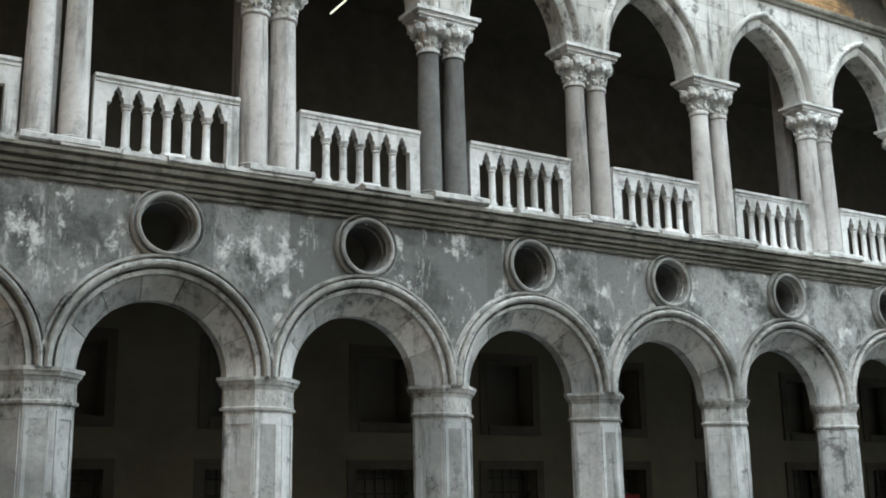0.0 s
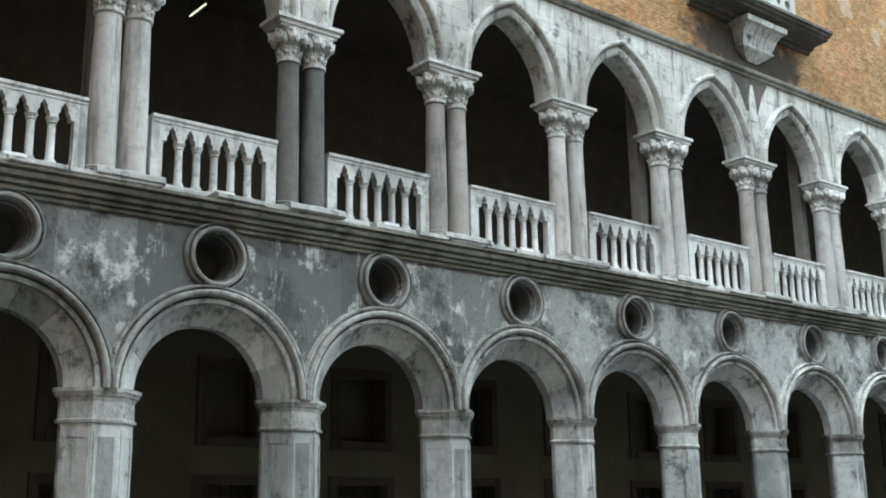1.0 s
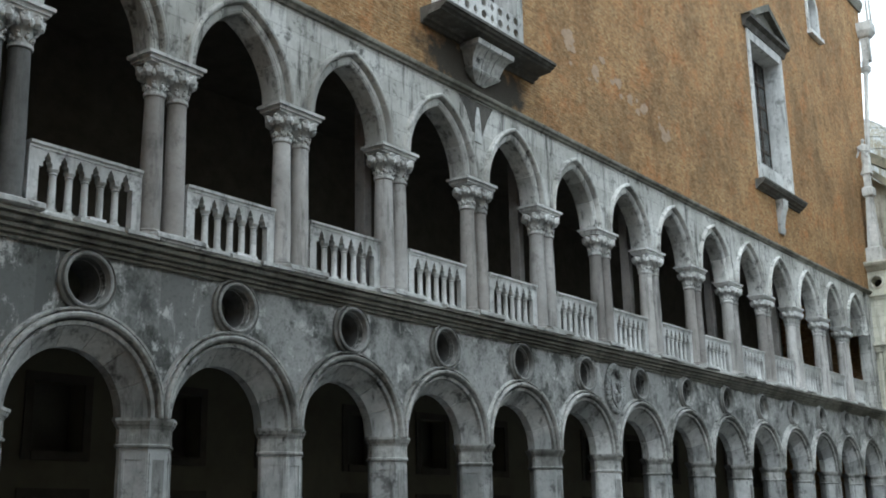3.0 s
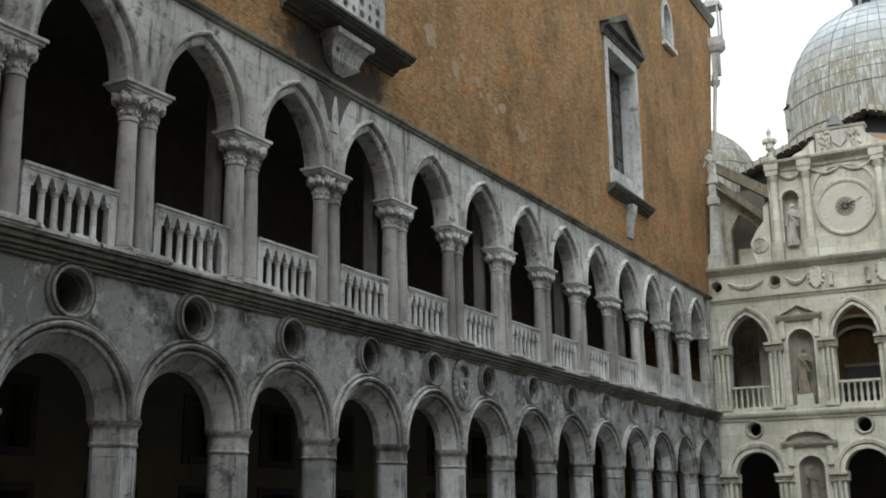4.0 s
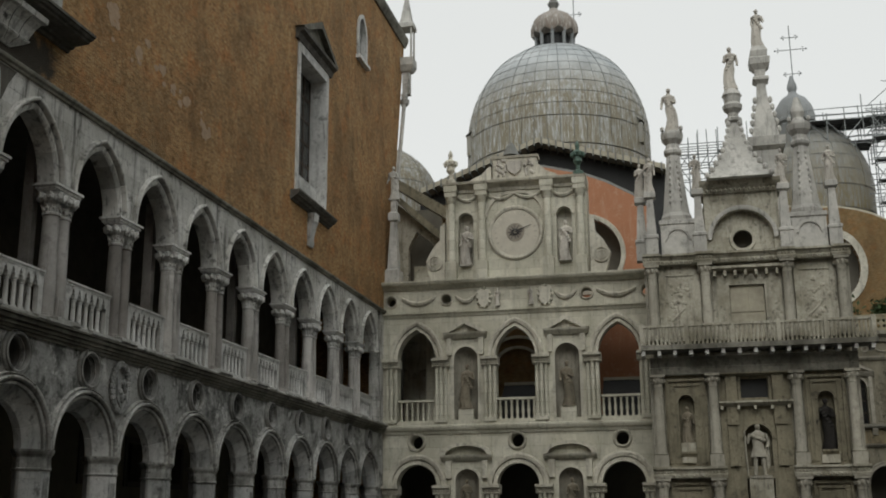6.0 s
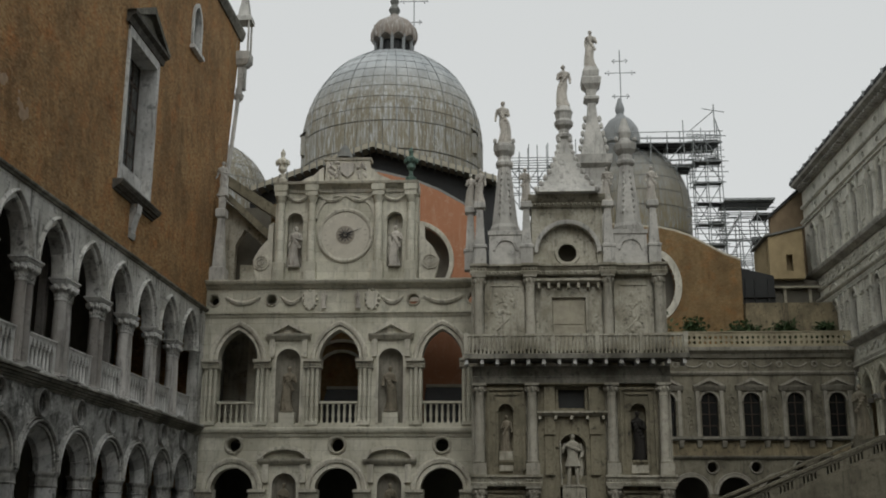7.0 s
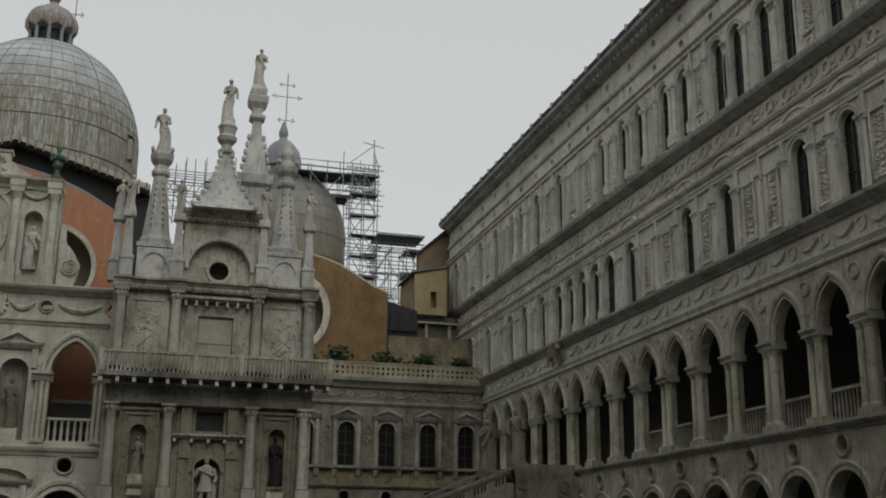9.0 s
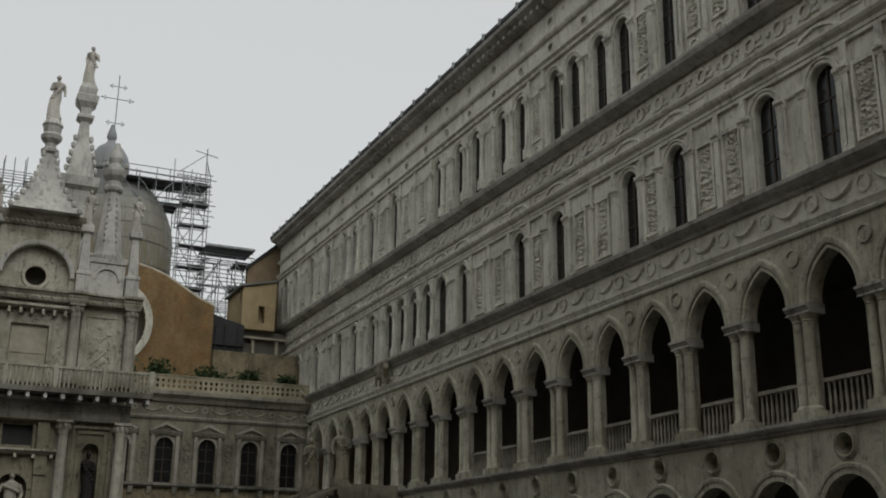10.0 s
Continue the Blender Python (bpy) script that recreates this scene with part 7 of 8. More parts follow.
# scaffolding
def scaffold(m, nx, ny, levels, bay, lift, seed, label, boards=0.7, crown=1.6):
    rnd = random.Random(seed)
    t = thing("scaffolding", m, label, "scaffolding", "scaffold towers")
    for i in range(nx + 1):
        for j in range(ny + 1):
            bm = bmesh.new()
            top = levels * lift + rnd.uniform(0.2, crown)
            rod(bm, (i * bay, j * bay, 0), (i * bay + rnd.uniform(-0.08, 0.08), j * bay, top), 0.045, 5)
            part("standard", bm, M_STEEL, t)
    for k in range(1, levels + 1):
        for dz in (0.0, 0.5, 1.0):
            for j in range(ny + 1):
                if dz and rnd.random() < 0.3:
                    continue
                bm = bmesh.new()
                a, b_ = -rnd.uniform(0.1, 0.7), nx * bay + rnd.uniform(0.1, 0.7)
                rod(bm, (a, j * bay, k * lift + dz + rnd.uniform(-0.1, 0.1)), (b_, j * bay, k * lift + dz + rnd.uniform(-0.1, 0.1)), 0.042, 5)
                part("ledger", bm, M_STEEL, t)
        for i in range(nx + 1):
            bm = bmesh.new()
            rod(bm, (i * bay, -0.4, k * lift), (i * bay, ny * bay + 0.4, k * lift), 0.042, 5)
            part("transom", bm, M_STEEL, t)
        for i in range(nx):
            if rnd.random() < boards:
                bm = bmesh.new()
                box(bm, i * bay, (i + 1) * bay - 0.05, 0.1, ny * bay - 0.1, k * lift + 0.05, k * lift + 0.13)
                if rnd.random() < 0.4:
                    box(bm, i * bay, (i + 1) * bay - 0.05, -0.06, -0.03, k * lift + 0.05, k * lift + rnd.uniform(0.3, 0.8))
                part("board", bm, M_BOARD, t, "dark scaffold boards")
            for j in (0, ny):
                if rnd.random() < 0.6:
                    s = rnd.choice((0, 1))
                    bm = bmesh.new()
                    rod(bm, ((i + s) * bay, j * bay, (k - 1) * lift), ((i + 1 - s) * bay, j * bay, k * lift), 0.042, 5)
                    part("brace", bm, M_STEEL, t)
    return t


SC = pose(93, 0, 0, 0, 0, 90)
scaffold(SC @ pose(-18.5, -1, 21.0), 2, 1, 7, 1.15, 1.85, 1, "grey steel scaffold tower with dark boards", 0.85, 1.2)
scaffold(SC @ pose(-18.4, -3.2, 32.3), 6, 2, 1, 1.45, 1.7, 2, "broad steel scaffold platform round a dome", 0.95, 2.2)
scaffold(SC @ pose(-16.3, -4, 30.6), 2, 2, 1, 1.3, 1.7, 6, "grey steel scaffold bays under the platform", 0.5, 0.5)
scaffold(SC @ pose(-22.4, -2, 21.0), 3, 2, 3, 1.3, 2.1, 3, "low steel scaffold under a sheet roof", 0.3, 0.5)
scaffold(SC @ pose(-7.2, -3, 29.0), 8, 1, 3, 0.85, 1.25, 4, "thin steel scaffold behind the spires", 0.12, 2.6)
pc = thing("scaffold_hoist", SC @ pose(-18.1, 0.2, 34.2), "thin steel hoist pole with stays on the scaffolding", "hoist")
bm = bmesh.new()
rod(bm, (0, 0, 0), (0, 0, 3.1), 0.05, 6)
part("mast", bm, M_STEEL, pc)
for p, q in (((-0.9, 0, 2.4), (1.0, 0, 2.75)), ((0.05, 0, 2.5), (2.3, 0, 0.6)), ((-0.5, 0, 0.2), (0, 0, 2.0))):
    bm = bmesh.new()
    rod(bm, p, q, 0.04, 5)
    part("stay", bm, M_STEEL, pc)
o = obj("scaffold_roof", boxed(-22.5, -18.4, -1.9, 1.4, 28.3, 28.48), M_STEEL)
o.matrix_basis = SC
tagged(o, "grey sheet roof of the scaffolding", "roof")

# ---- east wing ----
BE, XE0, KE = 3.09, 28.12, range(-2, 17)
EU = {k: XE0 + BE * k for k in KE}
EEND, ELO = 80.0, EU[KE[0]] - BE / 2
wall_e = obj("wall_east", boxed(-25, ELO, -1, 0, 0, 30), M_EAST)
wall_e.matrix_basis = FE
tagged(wall_e, "tall carved stone palace front with two arcades", "wall", kind="structure")
EZ, ESP = 5.75, 3.75
bm = bmesh.new()
for k in KE:
    c = EU[k]
    left, right = c - BE / 2, c + BE / 2
    outer = [(left, ESP), *[(c + u, ESP + z) for u, z in arch(1.22, 1.22)], (right, ESP), (right, 6.34), (left, 6.34)]
    hole = [(c + 0.34 * math.cos(math.tau * i / 24), EZ + 0.34 * math.sin(math.tau * i / 24)) for i in range(24)]
    b2 = bmesh.new()
    pierced(b2, outer, [hole], 0.0, -0.7)
    me = bpy.data.meshes.new("tmp")
    b2.to_mesh(me)
    b2.free()
    bm.from_mesh(me)
    bpy.data.meshes.remove(me)
part("arcade_wall", bm, M_EASTLOW, wall_e)
bm = bmesh.new()
archivolt(bm, 0, ESP, 1.14, 1.14, [(0, -0.6), (0, 0.04), (0.18, 0.04), (0.2, 0.08), (0.3, 0.1), (0.34, 0.06), (0.35, 0)], 14)
e_arch = smooth(part("arch_moulding", bm, M_EASTLOW, wall_e), 25)
bm = bmesh.new()
oculus(bm, 0, EZ, 0.33, 0.46, 0.1)
e_oc = smooth(part("oculus_ring", bm, M_EASTLOW, wall_e), 25)
bm = bmesh.new()
box(bm, -0.38, 0.38, -0.9, 0.0, 0, 3.35)
run(bm, -0.46, 0.46, [(-0.95, 3.35), (0.06, 3.35), (0.03, 3.45), (0.12, 3.65), (0.12, ESP), (-0.95, ESP)])
e_pier = part("pier", bm, M_EASTLOW, wall_e)
# loggia: pointed arches on clustered piers
EL, ELT, EA, EH = 10.3, 12.5, 1.0, 1.5
bm = bmesh.new()
archivolt(bm, 0, EL, EA, EH, [(0, -0.55), (0, -0.05), (0.02, 0), (0.12, 0.0), (0.13, -0.04), (0.165, -0.04), (0.17, 0.05), (0.24, 0.09), (0.34, 0.1), (0.40, 0.06), (0.41, 0)], 14)
e_pt = smooth(part("pointed_arch", bm, M_EASTLOW, wall_e), 25)
bm = bmesh.new()
hoop(bm, 0, 11.85, [(0.3, 0), (0.3, 0.08), (0.24, 0.09), (0.22, 0.03), (0.001, 0.06)], 18)
e_md = part("medallion", bm, M_EASTLOW, wall_e, "round carved stone medallion")
for n_, o_ in (("", e_arch), ("", e_oc), ("", e_pt)):
    o_.location.x = EU[KE[0]]
    for k in KE[1:]:
        again(o_, wall_e, pose(EU[k], 0, 0))
for o_ in (e_pier, e_md):
    o_.location.x = EU[KE[0]] - BE / 2
    for k in KE:
        again(o_, wall_e, pose(EU[k] + BE / 2, 0, 0))
bm = bmesh.new()
for k in KE:
    over_arch(bm, EU[k], EL, EA, EH, 0.2, EU[k] - BE / 2, EU[k] + BE / 2, 12.52, 0.0)
part("loggia_wall", bm, M_EASTLOW, wall_e)


def clustered_pier(m, fat):
    t = thing("loggia_pier", m, "grey stone loggia pier with attached columns", "pier", "loggia piers of the carved wing")
    r = 0.2 if fat else 0.17
    z0, zc = 6.62, 9.98
    part("pier_core", boxed(-0.24, 0.24, -0.6, -0.3, z0, zc), M_EASTLOW, t)
    part("pier_base", boxed(-0.5, 0.5, -0.64, 0.08, z0, z0 + 0.3), M_EASTLOW, t)
    for cu in (-0.24, 0.24) if not fat else (-0.22, 0.22):
        bm = bmesh.new()
        turned(bm, cu, -0.2, [(r * 1.3, z0 + 0.3), (r * 1.3, z0 + 0.38), (r, z0 + 0.46), (r * 0.92, zc - 0.25), (r * 1.1, zc - 0.22), (r, zc - 0.18), (r * 1.45, zc)], 12)
        smooth(part("shaft", bm, M_EASTLOW, t), 35)
    bm = bmesh.new()
    run(bm, -0.52, 0.52, [(-0.66, zc), (0.06, zc), (0.02, zc + 0.08), (0.1, zc + 0.2), (0.14, zc + 0.22), (0.14, EL), (-0.66, EL)])
    part("capital", bm, M_EASTLEDGE, t, "sooty moulded capital")
    return t


ep = [clustered_pier(FE @ pose(ELO, 0, 0), f) for f in (False, True)]
ep[1].matrix_basis = FE @ pose(ELO + BE, 0, 0)
for i in range(2, len(KE) + 1):
    copy_thing(ep[i % 2], FE @ pose(ELO + BE * i, 0, 0))
# same stone as the wing, coloured darker for the shade of the recess
eb = straight_balustrade(FE @ pose(EU[KE[0]], -0.45, 0), "stone balustrade in an upper arch, darkened for its recess shade", "loggia balustrades of the carved wing", 1.05, 6.66, 7.9, 9, M_COURT, 0.05, 0.1)
for k in KE[1:11]:
    copy_thing(eb, FE @ pose(EU[k], -0.45, 0))
tagged(obj("ceiling_arcade_east", boxed(-25, 90, YE - 6, YE - 0.72, 6.3, 6.6), M_INNER), "plastered ceiling of the lower arcade", "ceiling", kind="structure")
tagged(obj("wall_east_back", boxed(-25, 90, YE - 6.6, YE - 6, 0, 30), M_SHADE), "back wall of the arcades coloured dark for their shade", "wall", kind="structure")
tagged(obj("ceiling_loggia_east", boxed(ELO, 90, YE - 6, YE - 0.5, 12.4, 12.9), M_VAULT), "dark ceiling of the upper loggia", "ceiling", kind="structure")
COURSES = (("lower_cornice", 6.3, [(-0.4, 6.3), (0.08, 6.3), (0.1, 6.38), (0.22, 6.44), (0.28, 6.52), (0.28, 6.6), (-0.9, 6.6)], M_EASTLEDGE),
           ("string_course", 12.5, [(-0.4, 12.5), (0.1, 12.5), (0.14, 12.58), (0.08, 12.64), (0.16, 12.78), (0.2, 12.84), (0.2, 12.9), (-0.4, 12.9)], M_EAST),
           ("ledge", 13.9, [(-0.4, 13.9), (0.12, 13.9), (0.18, 14.0), (0.36, 14.1), (0.5, 14.22), (0.52, 14.36), (-0.4, 14.36)], M_EASTLEDGE),
           ("entablature", 18.1, [(-0.4, 18.1), (0.12, 18.1), (0.12, 18.25), (0.16, 18.26), (0.16, 18.4), (0.3, 18.5), (0.36, 18.6), (0.36, 18.68), (-0.4, 18.68)], M_EAST),
           ("upper_string", 19.35, [(-0.4, 19.35), (0.12, 19.35), (0.2, 19.45), (0.2, 19.52), (-0.4, 19.52)], M_EAST),
           ("upper_ledge", 20.45, [(-0.4, 20.45), (0.15, 20.45), (0.3, 20.55), (0.52, 20.68), (0.58, 20.85), (0.58, 20.95), (-0.4, 20.95)], M_EASTLEDGE),
           ("top_entablature", 25.35, [(-0.4, 25.35), (0.15, 25.35), (0.15, 25.5), (0.3, 25.6), (0.3, 25.7), (-0.4, 25.7)], M_EAST),
           ("top_string", 26.75, [(-0.4, 26.75), (0.14, 26.75), (0.22, 26.85), (0.22, 26.95), (-0.4, 26.95)], M_EAST),
           ("main_cornice", 28.4, [(-0.6, 28.22), (0.2, 28.22), (0.3, 28.42), (0.6, 28.54), (0.85, 28.66), (0.9, 28.85), (-0.6, 28.85)], M_EASTLEDGE))
for name, z, prof, material in COURSES:
    bm = bmesh.new()
    run(bm, -25 if z < 7 else ELO, EEND if z < 14.3 else 89.5, prof)
    part(name, bm, material, wall_e, "sooty projecting ledge" if material is M_EASTLEDGE else "")
W2 = [22.6, 27.65, 30.38, 35.45, 38.6, 44.33, 47.95, 54.24, 57.02, 58.92, 60.8, 62.65, 64.6, 67.5, 70.8, 73.7, 78.7, 83.0]
W3 = [24.0, 27.6, 30.6, 35.6, 38.7, 40.5, 42.7, 44.36, 47.69, 49.69, 52.63, 54.71, 57.56, 64.17, 68.18, 71.2, 73.1, 76.8, 80.57, 84.62, 87.2]


def round_head(c, w, lo, hi, n=8):
    return [(c - w, lo), (c - w, hi - w), *[(c + u, hi - w + z) for u, z in arch(w, w, 0, n)][1:-1], (c + w, hi - w), (c + w, lo)]


bm = bmesh.new()
pierced(bm, [(ELO, 12.9), (89.5, 12.9), (89.5, 20.5), (ELO, 20.5)], [round_head(c, 0.7 if 56 < c < 65 else 0.56, 14.42, 17.85) for c in W2], 0, -0.5)
part("storey_wall", bm, M_EAST, wall_e)
bm = bmesh.new()
holes3 = [round_head(c, 0.54, 21.35, 24.9) for c in W3]
oc3 = []
x = 24.0
while x < 88:
    for cz, dx in ((26.25, 0.0), (27.65, 0.0)):
        oc3.append((x + dx, cz))
    x += 2.95
holes3 += [[(cx + 0.2 * math.cos(math.tau * i / 12), cz + 0.24 * math.sin(math.tau * i / 12)) for i in range(12)] for cx, cz in oc3]
pierced(bm, [(ELO, 20.5), (89.5, 20.5), (89.5, 28.6), (ELO, 28.6)], holes3, 0.002, -0.5)
part("top_storey_wall", bm, M_EAST, wall_e)
bm = bmesh.new()
hoop(bm, 0, 0, [(0.2, 0), (0.21, 0.05), (0.29, 0.05), (0.3, 0)], 14)
r0 = part("vent_ring", bm, M_EAST, wall_e)
r0.location = (oc3[0][0], 0.0, oc3[0][1])
for cx, cz in oc3[1:]:
    again(r0, wall_e, pose(cx, 0, cz))
part("end_wall", boxed(89.3, 89.9, -12, -0.502, 14, 28.8), M_YELLOW, wall_e)
bm = bmesh.new()
plate(bm, [(-24.6, 14), (-21.55, 14), (-21.55, 26.3), (-24.6, 29.1)], -0.6, 0.0)
o = obj("wall_far_return", bm, M_BROWN)
o.matrix_basis = pose(90, 0, 0, 0, 0, 90)
tagged(o, "plain brown rendered wall at the end of the carved wing", "wall", kind="structure")
bm = bmesh.new()
plate(bm, [(-24.7, 29.1), (-21.3, 26.08), (-21.3, 26.33), (-24.7, 29.4)], -0.8, 0.25)
part("coping", bm, M_TIN, o)
part("end_front", boxed(80.0, 89.3, -0.7, -0.003, 6, 14.3), M_EAST, wall_e)


def wing_window(kind, c, w, lo, hi, columns, hood):
    t = thing(kind, FE @ pose(c, 0, 0), "tall round-headed window with dark glass in carved stone", "window", "windows of the carved wing")
    sp_ = hi - w
    bm = bmesh.new()
    archivolt(bm, 0, sp_, w, w, [(-0.02, -0.42), (-0.02, 0.04), (0.03, 0.09), (0.08, 0.09), (0.09, 0.05), (0.14, 0.05), (0.15, 0.12), (0.22, 0.13), (0.24, 0)], 10)
    for s in (-1, 1):
        box(bm, *sorted((s * (w - 0.02), s * (w + 0.05))), -0.42, 0.04, lo, sp_)
    part("frame", bm, M_EAST, t)
    for s in (1,) if columns and hood else (-1, 1):
        bm = bmesh.new()
        u = 0.95 if columns and hood else s * (w + 0.27)
        if columns:
            box(bm, u - 0.19, u + 0.19, 0, 0.28, lo, lo + 0.5)
            turned(bm, u, 0.1, [(0.17, lo + 0.5), (0.18, lo + 0.6), (0.14, lo + 0.7), (0.12, sp_ - 0.45), (0.15, sp_ - 0.42), (0.13, sp_ - 0.36), (0.2, sp_ - 0.12)], 12)
            run(bm, u - 0.22, u + 0.22, [(0, sp_ - 0.12), (0.3, sp_ - 0.12), (0.33, sp_ + 0.05), (0, sp_ + 0.05)])
            box(bm, u - 0.18, u + 0.18, 0, 0.2, sp_ + 0.052, hi + 0.12)
        else:
            box(bm, u - 0.18, u + 0.18, 0, 0.11, lo, sp_ - 0.3)
            box(bm, u - 0.1, u + 0.1, 0.112, 0.14, lo + 0.35, sp_ - 0.55)
            run(bm, u - 0.22, u + 0.22, [(0, sp_ - 0.3), (0.13, sp_ - 0.3), (0.15, sp_ - 0.14), (0.24, sp_ - 0.06), (0.24, sp_ + 0.06), (0, sp_ + 0.06)])
        part("column" if columns else "pilaster", bm, M_EAST, t)
    bm = bmesh.new()
    box(bm, -0.03, 0.03, -0.235, -0.2, lo, hi)
    for i in range(1, 3):
        z = lo + (hi - lo) * i / 3
        box(bm, -w, w, -0.233, -0.202, z - 0.025, z + 0.025)
    part("glazing_bars", bm, M_WOOD, t)
    part("pane", boxed(-w, w, -0.26, -0.24, lo, hi), M_DARKPANE, t, "dark old glass")
    if hood:
        bm = bmesh.new()
        seg = [(1.15 * math.sin(a), 18.69 + 0.55 * (math.cos(a) - math.cos(1.2)) / (1 - math.cos(1.2))) for a in [1.2 * (q / 6 - 1) for q in range(13)]]
        loft(bm, [[(u * k, d, 18.685 + (z - 18.685) * kz) for u, z in seg] for k, kz, d in ((1, 1, 0), (1, 1, 0.15), (0.9, 0.8, 0.15), (0.9, 0.8, 0.06))])
        bm.faces.new([bm.verts.new((u * 0.9, 0.06, 18.685 + (z - 18.685) * 0.8)) for u, z in seg])
        part("curved_hood", bm, M_EAST, t)
    return t


for ws, w, lo, hi, hood in ((W2, 0.56, 14.4, 17.85, True), (W3, 0.54, 21.3, 24.9, False)):
    first = {}
    for c in ws:
        columns = 56 < c < 65 if hood else 46 < c < 58 or 70 < c < 74
        if columns in first:
            copy_thing(first[columns], FE @ pose(c, 0, 0))
        else:
            first[columns] = wing_window("wing_window", c, 0.7 if columns and hood else w, lo, hi, columns, hood)


def relief_panel(w, lo, hi, seed):
    """A framed panel with a carved candelabrum."""
    rnd = random.Random(seed)
    bm = bmesh.new()
    for s in (-1, 1):
        box(bm, *sorted((s * w, s * (w - 0.1))), 0, 0.12, lo, hi)
    for z in (lo, hi - 0.1):
        box(bm, -w + 0.1, w - 0.1, 0, 0.12, z, z + 0.1)
    z = lo + 0.2
    while z < hi - 0.2:
        lump(bm, 0, 0.0, z, rnd.uniform(0.05, 0.11), 0.14, rnd.uniform(0.07, 0.13))
        for q in range(3):
            u, dz = rnd.uniform(0.06, w - 0.16), rnd.uniform(-0.1, 0.12)
            a, b_ = rnd.uniform(0.03, 0.1), rnd.uniform(0.03, 0.07)
            for s in (-1, 1):
                lump(bm, s * u, 0.0, z + dz, a, 0.13, b_)
        z += rnd.uniform(0.16, 0.26)
    return bm


panels = []
for seed in range(3):
    panels.append((part("relief_panel", relief_panel(0.5, 14.7, 17.3, seed), M_EAST, wall_e, "framed carved relief"), part("relief_panel", relief_panel(0.46, 21.9, 24.4, seed + 5), M_EAST, wall_e, "framed carved relief")))
for row, ws, half in ((0, W2, 1.04), (1, W3, 0.98)):
    used = 0
    for a, b_ in zip(ws, ws[1:]):
        gap = b_ - a - 2 * half
        n = min(2, max(0, int(gap / 1.05)))
        for i in range(n):
            u = a + half + gap * (i + 0.5) / n
            src = panels[used % 3][row]
            if used < 3:
                src.location.x = u
            else:
                again(src, wall_e, pose(u, 0, 0))
            used += 1
# pilasters that frame the panels, impost bands and roundels in the dado
bm = bmesh.new()
box(bm, -0.13, 0.13, 0.0, 0.14, 14.4, 17.1)
run(bm, -0.19, 0.19, [(0, 17.1), (0.16, 17.1), (0.18, 17.2), (0.26, 17.27), (0.26, 17.36), (0, 17.36)])
box(bm, -0.15, 0.15, 0.0, 0.12, 17.362, 18.1)
pil2 = part("pilaster", bm, M_EAST, wall_e, "flat carved pilaster")
bm = bmesh.new()
box(bm, -0.15, 0.15, 0.0, 0.2, 20.96, 21.75)
box(bm, -0.11, 0.11, 0.0, 0.14, 21.75, 24.15)
run(bm, -0.17, 0.17, [(0, 24.15), (0.16, 24.15), (0.18, 24.27), (0.26, 24.34), (0.26, 24.45), (0, 24.45)])
box(bm, -0.13, 0.13, 0.0, 0.12, 24.452, 25.35)
pil3 = part("pilaster", bm, M_EAST, wall_e, "flat carved pilaster")
bm = bmesh.new()
hoop(bm, 0, 21.42, [(0.27, 0), (0.27, 0.1), (0.2, 0.11), (0.18, 0.03), (0.08, 0.08), (0.001, 0.09)], 16)
rnd3 = part("roundel", bm, M_EAST, wall_e, "small round boss")
for ws, src, half in ((W2, pil2, 1.06), (W3, pil3, 1.0)):
    put = []
    for a, b_ in zip(ws, ws[1:]):
        if b_ - a - 2 * half > 0.9:
            n = min(2, max(0, int((b_ - a - 2 * (half - 0.02)) / 1.05)))
            gap = b_ - a - 2 * (half - 0.02)
            put += [a + half + gap * q / max(1, n) for q in range(n + 1)]
            if src is pil3 and n:
                mids = [a + half + gap * (q + 0.5) / n for q in range(n)]
                for u in mids:
                    again(rnd3, wall_e, pose(u, 0, 0))
    src.location.x = put[0]
    for u in put[1:]:
        again(src, wall_e, pose(u, 0, 0))
    zb = 17.29 if src is pil2 else 24.36
    bm = bmesh.new()
    for a, b_ in zip(ws, ws[1:]):
        run(bm, a + 0.84, b_ - 0.84, [(0, zb - 0.04), (0.07, zb - 0.04), (0.1, zb + 0.03), (0.1, zb + 0.08), (0, zb + 0.08)])
    part("impost_band", bm, M_EAST, wall_e)
rnd3.location.x = W3[0] - 1.2
# friezes: garlands with roundels, foliage scrolls, small square panels
bm = bmesh.new()
swag(bm, 0.45, 1.75, 0.04, 13.62, 0.34, 0.08, 7)
hoop(bm, 0, 13.42, [(0.3, 0), (0.3, 0.08), (0.22, 0.09), (0.2, 0.02), (0.001, 0.06)], 16)
g0 = part("garland", bm, M_EAST, wall_e, "carved garland and roundel")
g0.location.x = 22
for i in range(1, 26):
    again(g0, wall_e, pose(22 + 2.2 * i, 0, 0))
rnd = random.Random(8)
bm = bmesh.new()
for i in range(16):
    u, z = rnd.uniform(0, 2.6), rnd.uniform(19.65, 20.35)
    lump(bm, u, 0.02, z, rnd.uniform(0.1, 0.2), 0.07, rnd.uniform(0.08, 0.16))
for q in (0.6, 1.9):
    hoop(bm, q, 20.0, [(0.32, 0), (0.32, 0.09), (0.2, 0.09), (0.2, 0.0)], 12)
s0 = part("foliage_scroll", bm, M_EAST, wall_e, "carved foliage frieze")
s0.location.x = 22
for i in range(1, 25):
    again(s0, wall_e, pose(22 + 2.75 * i, 0, 0))
bm = bmesh.new()
for s in (-1, 1):
    box(bm, *sorted((s * 0.55, s * 0.48)), 0, 0.06, 18.78, 19.25)
    box(bm, -0.48, 0.48, 0, 0.06, 19.0 + s * 0.2 - 0.035, 19.0 + s * 0.2 + 0.035)
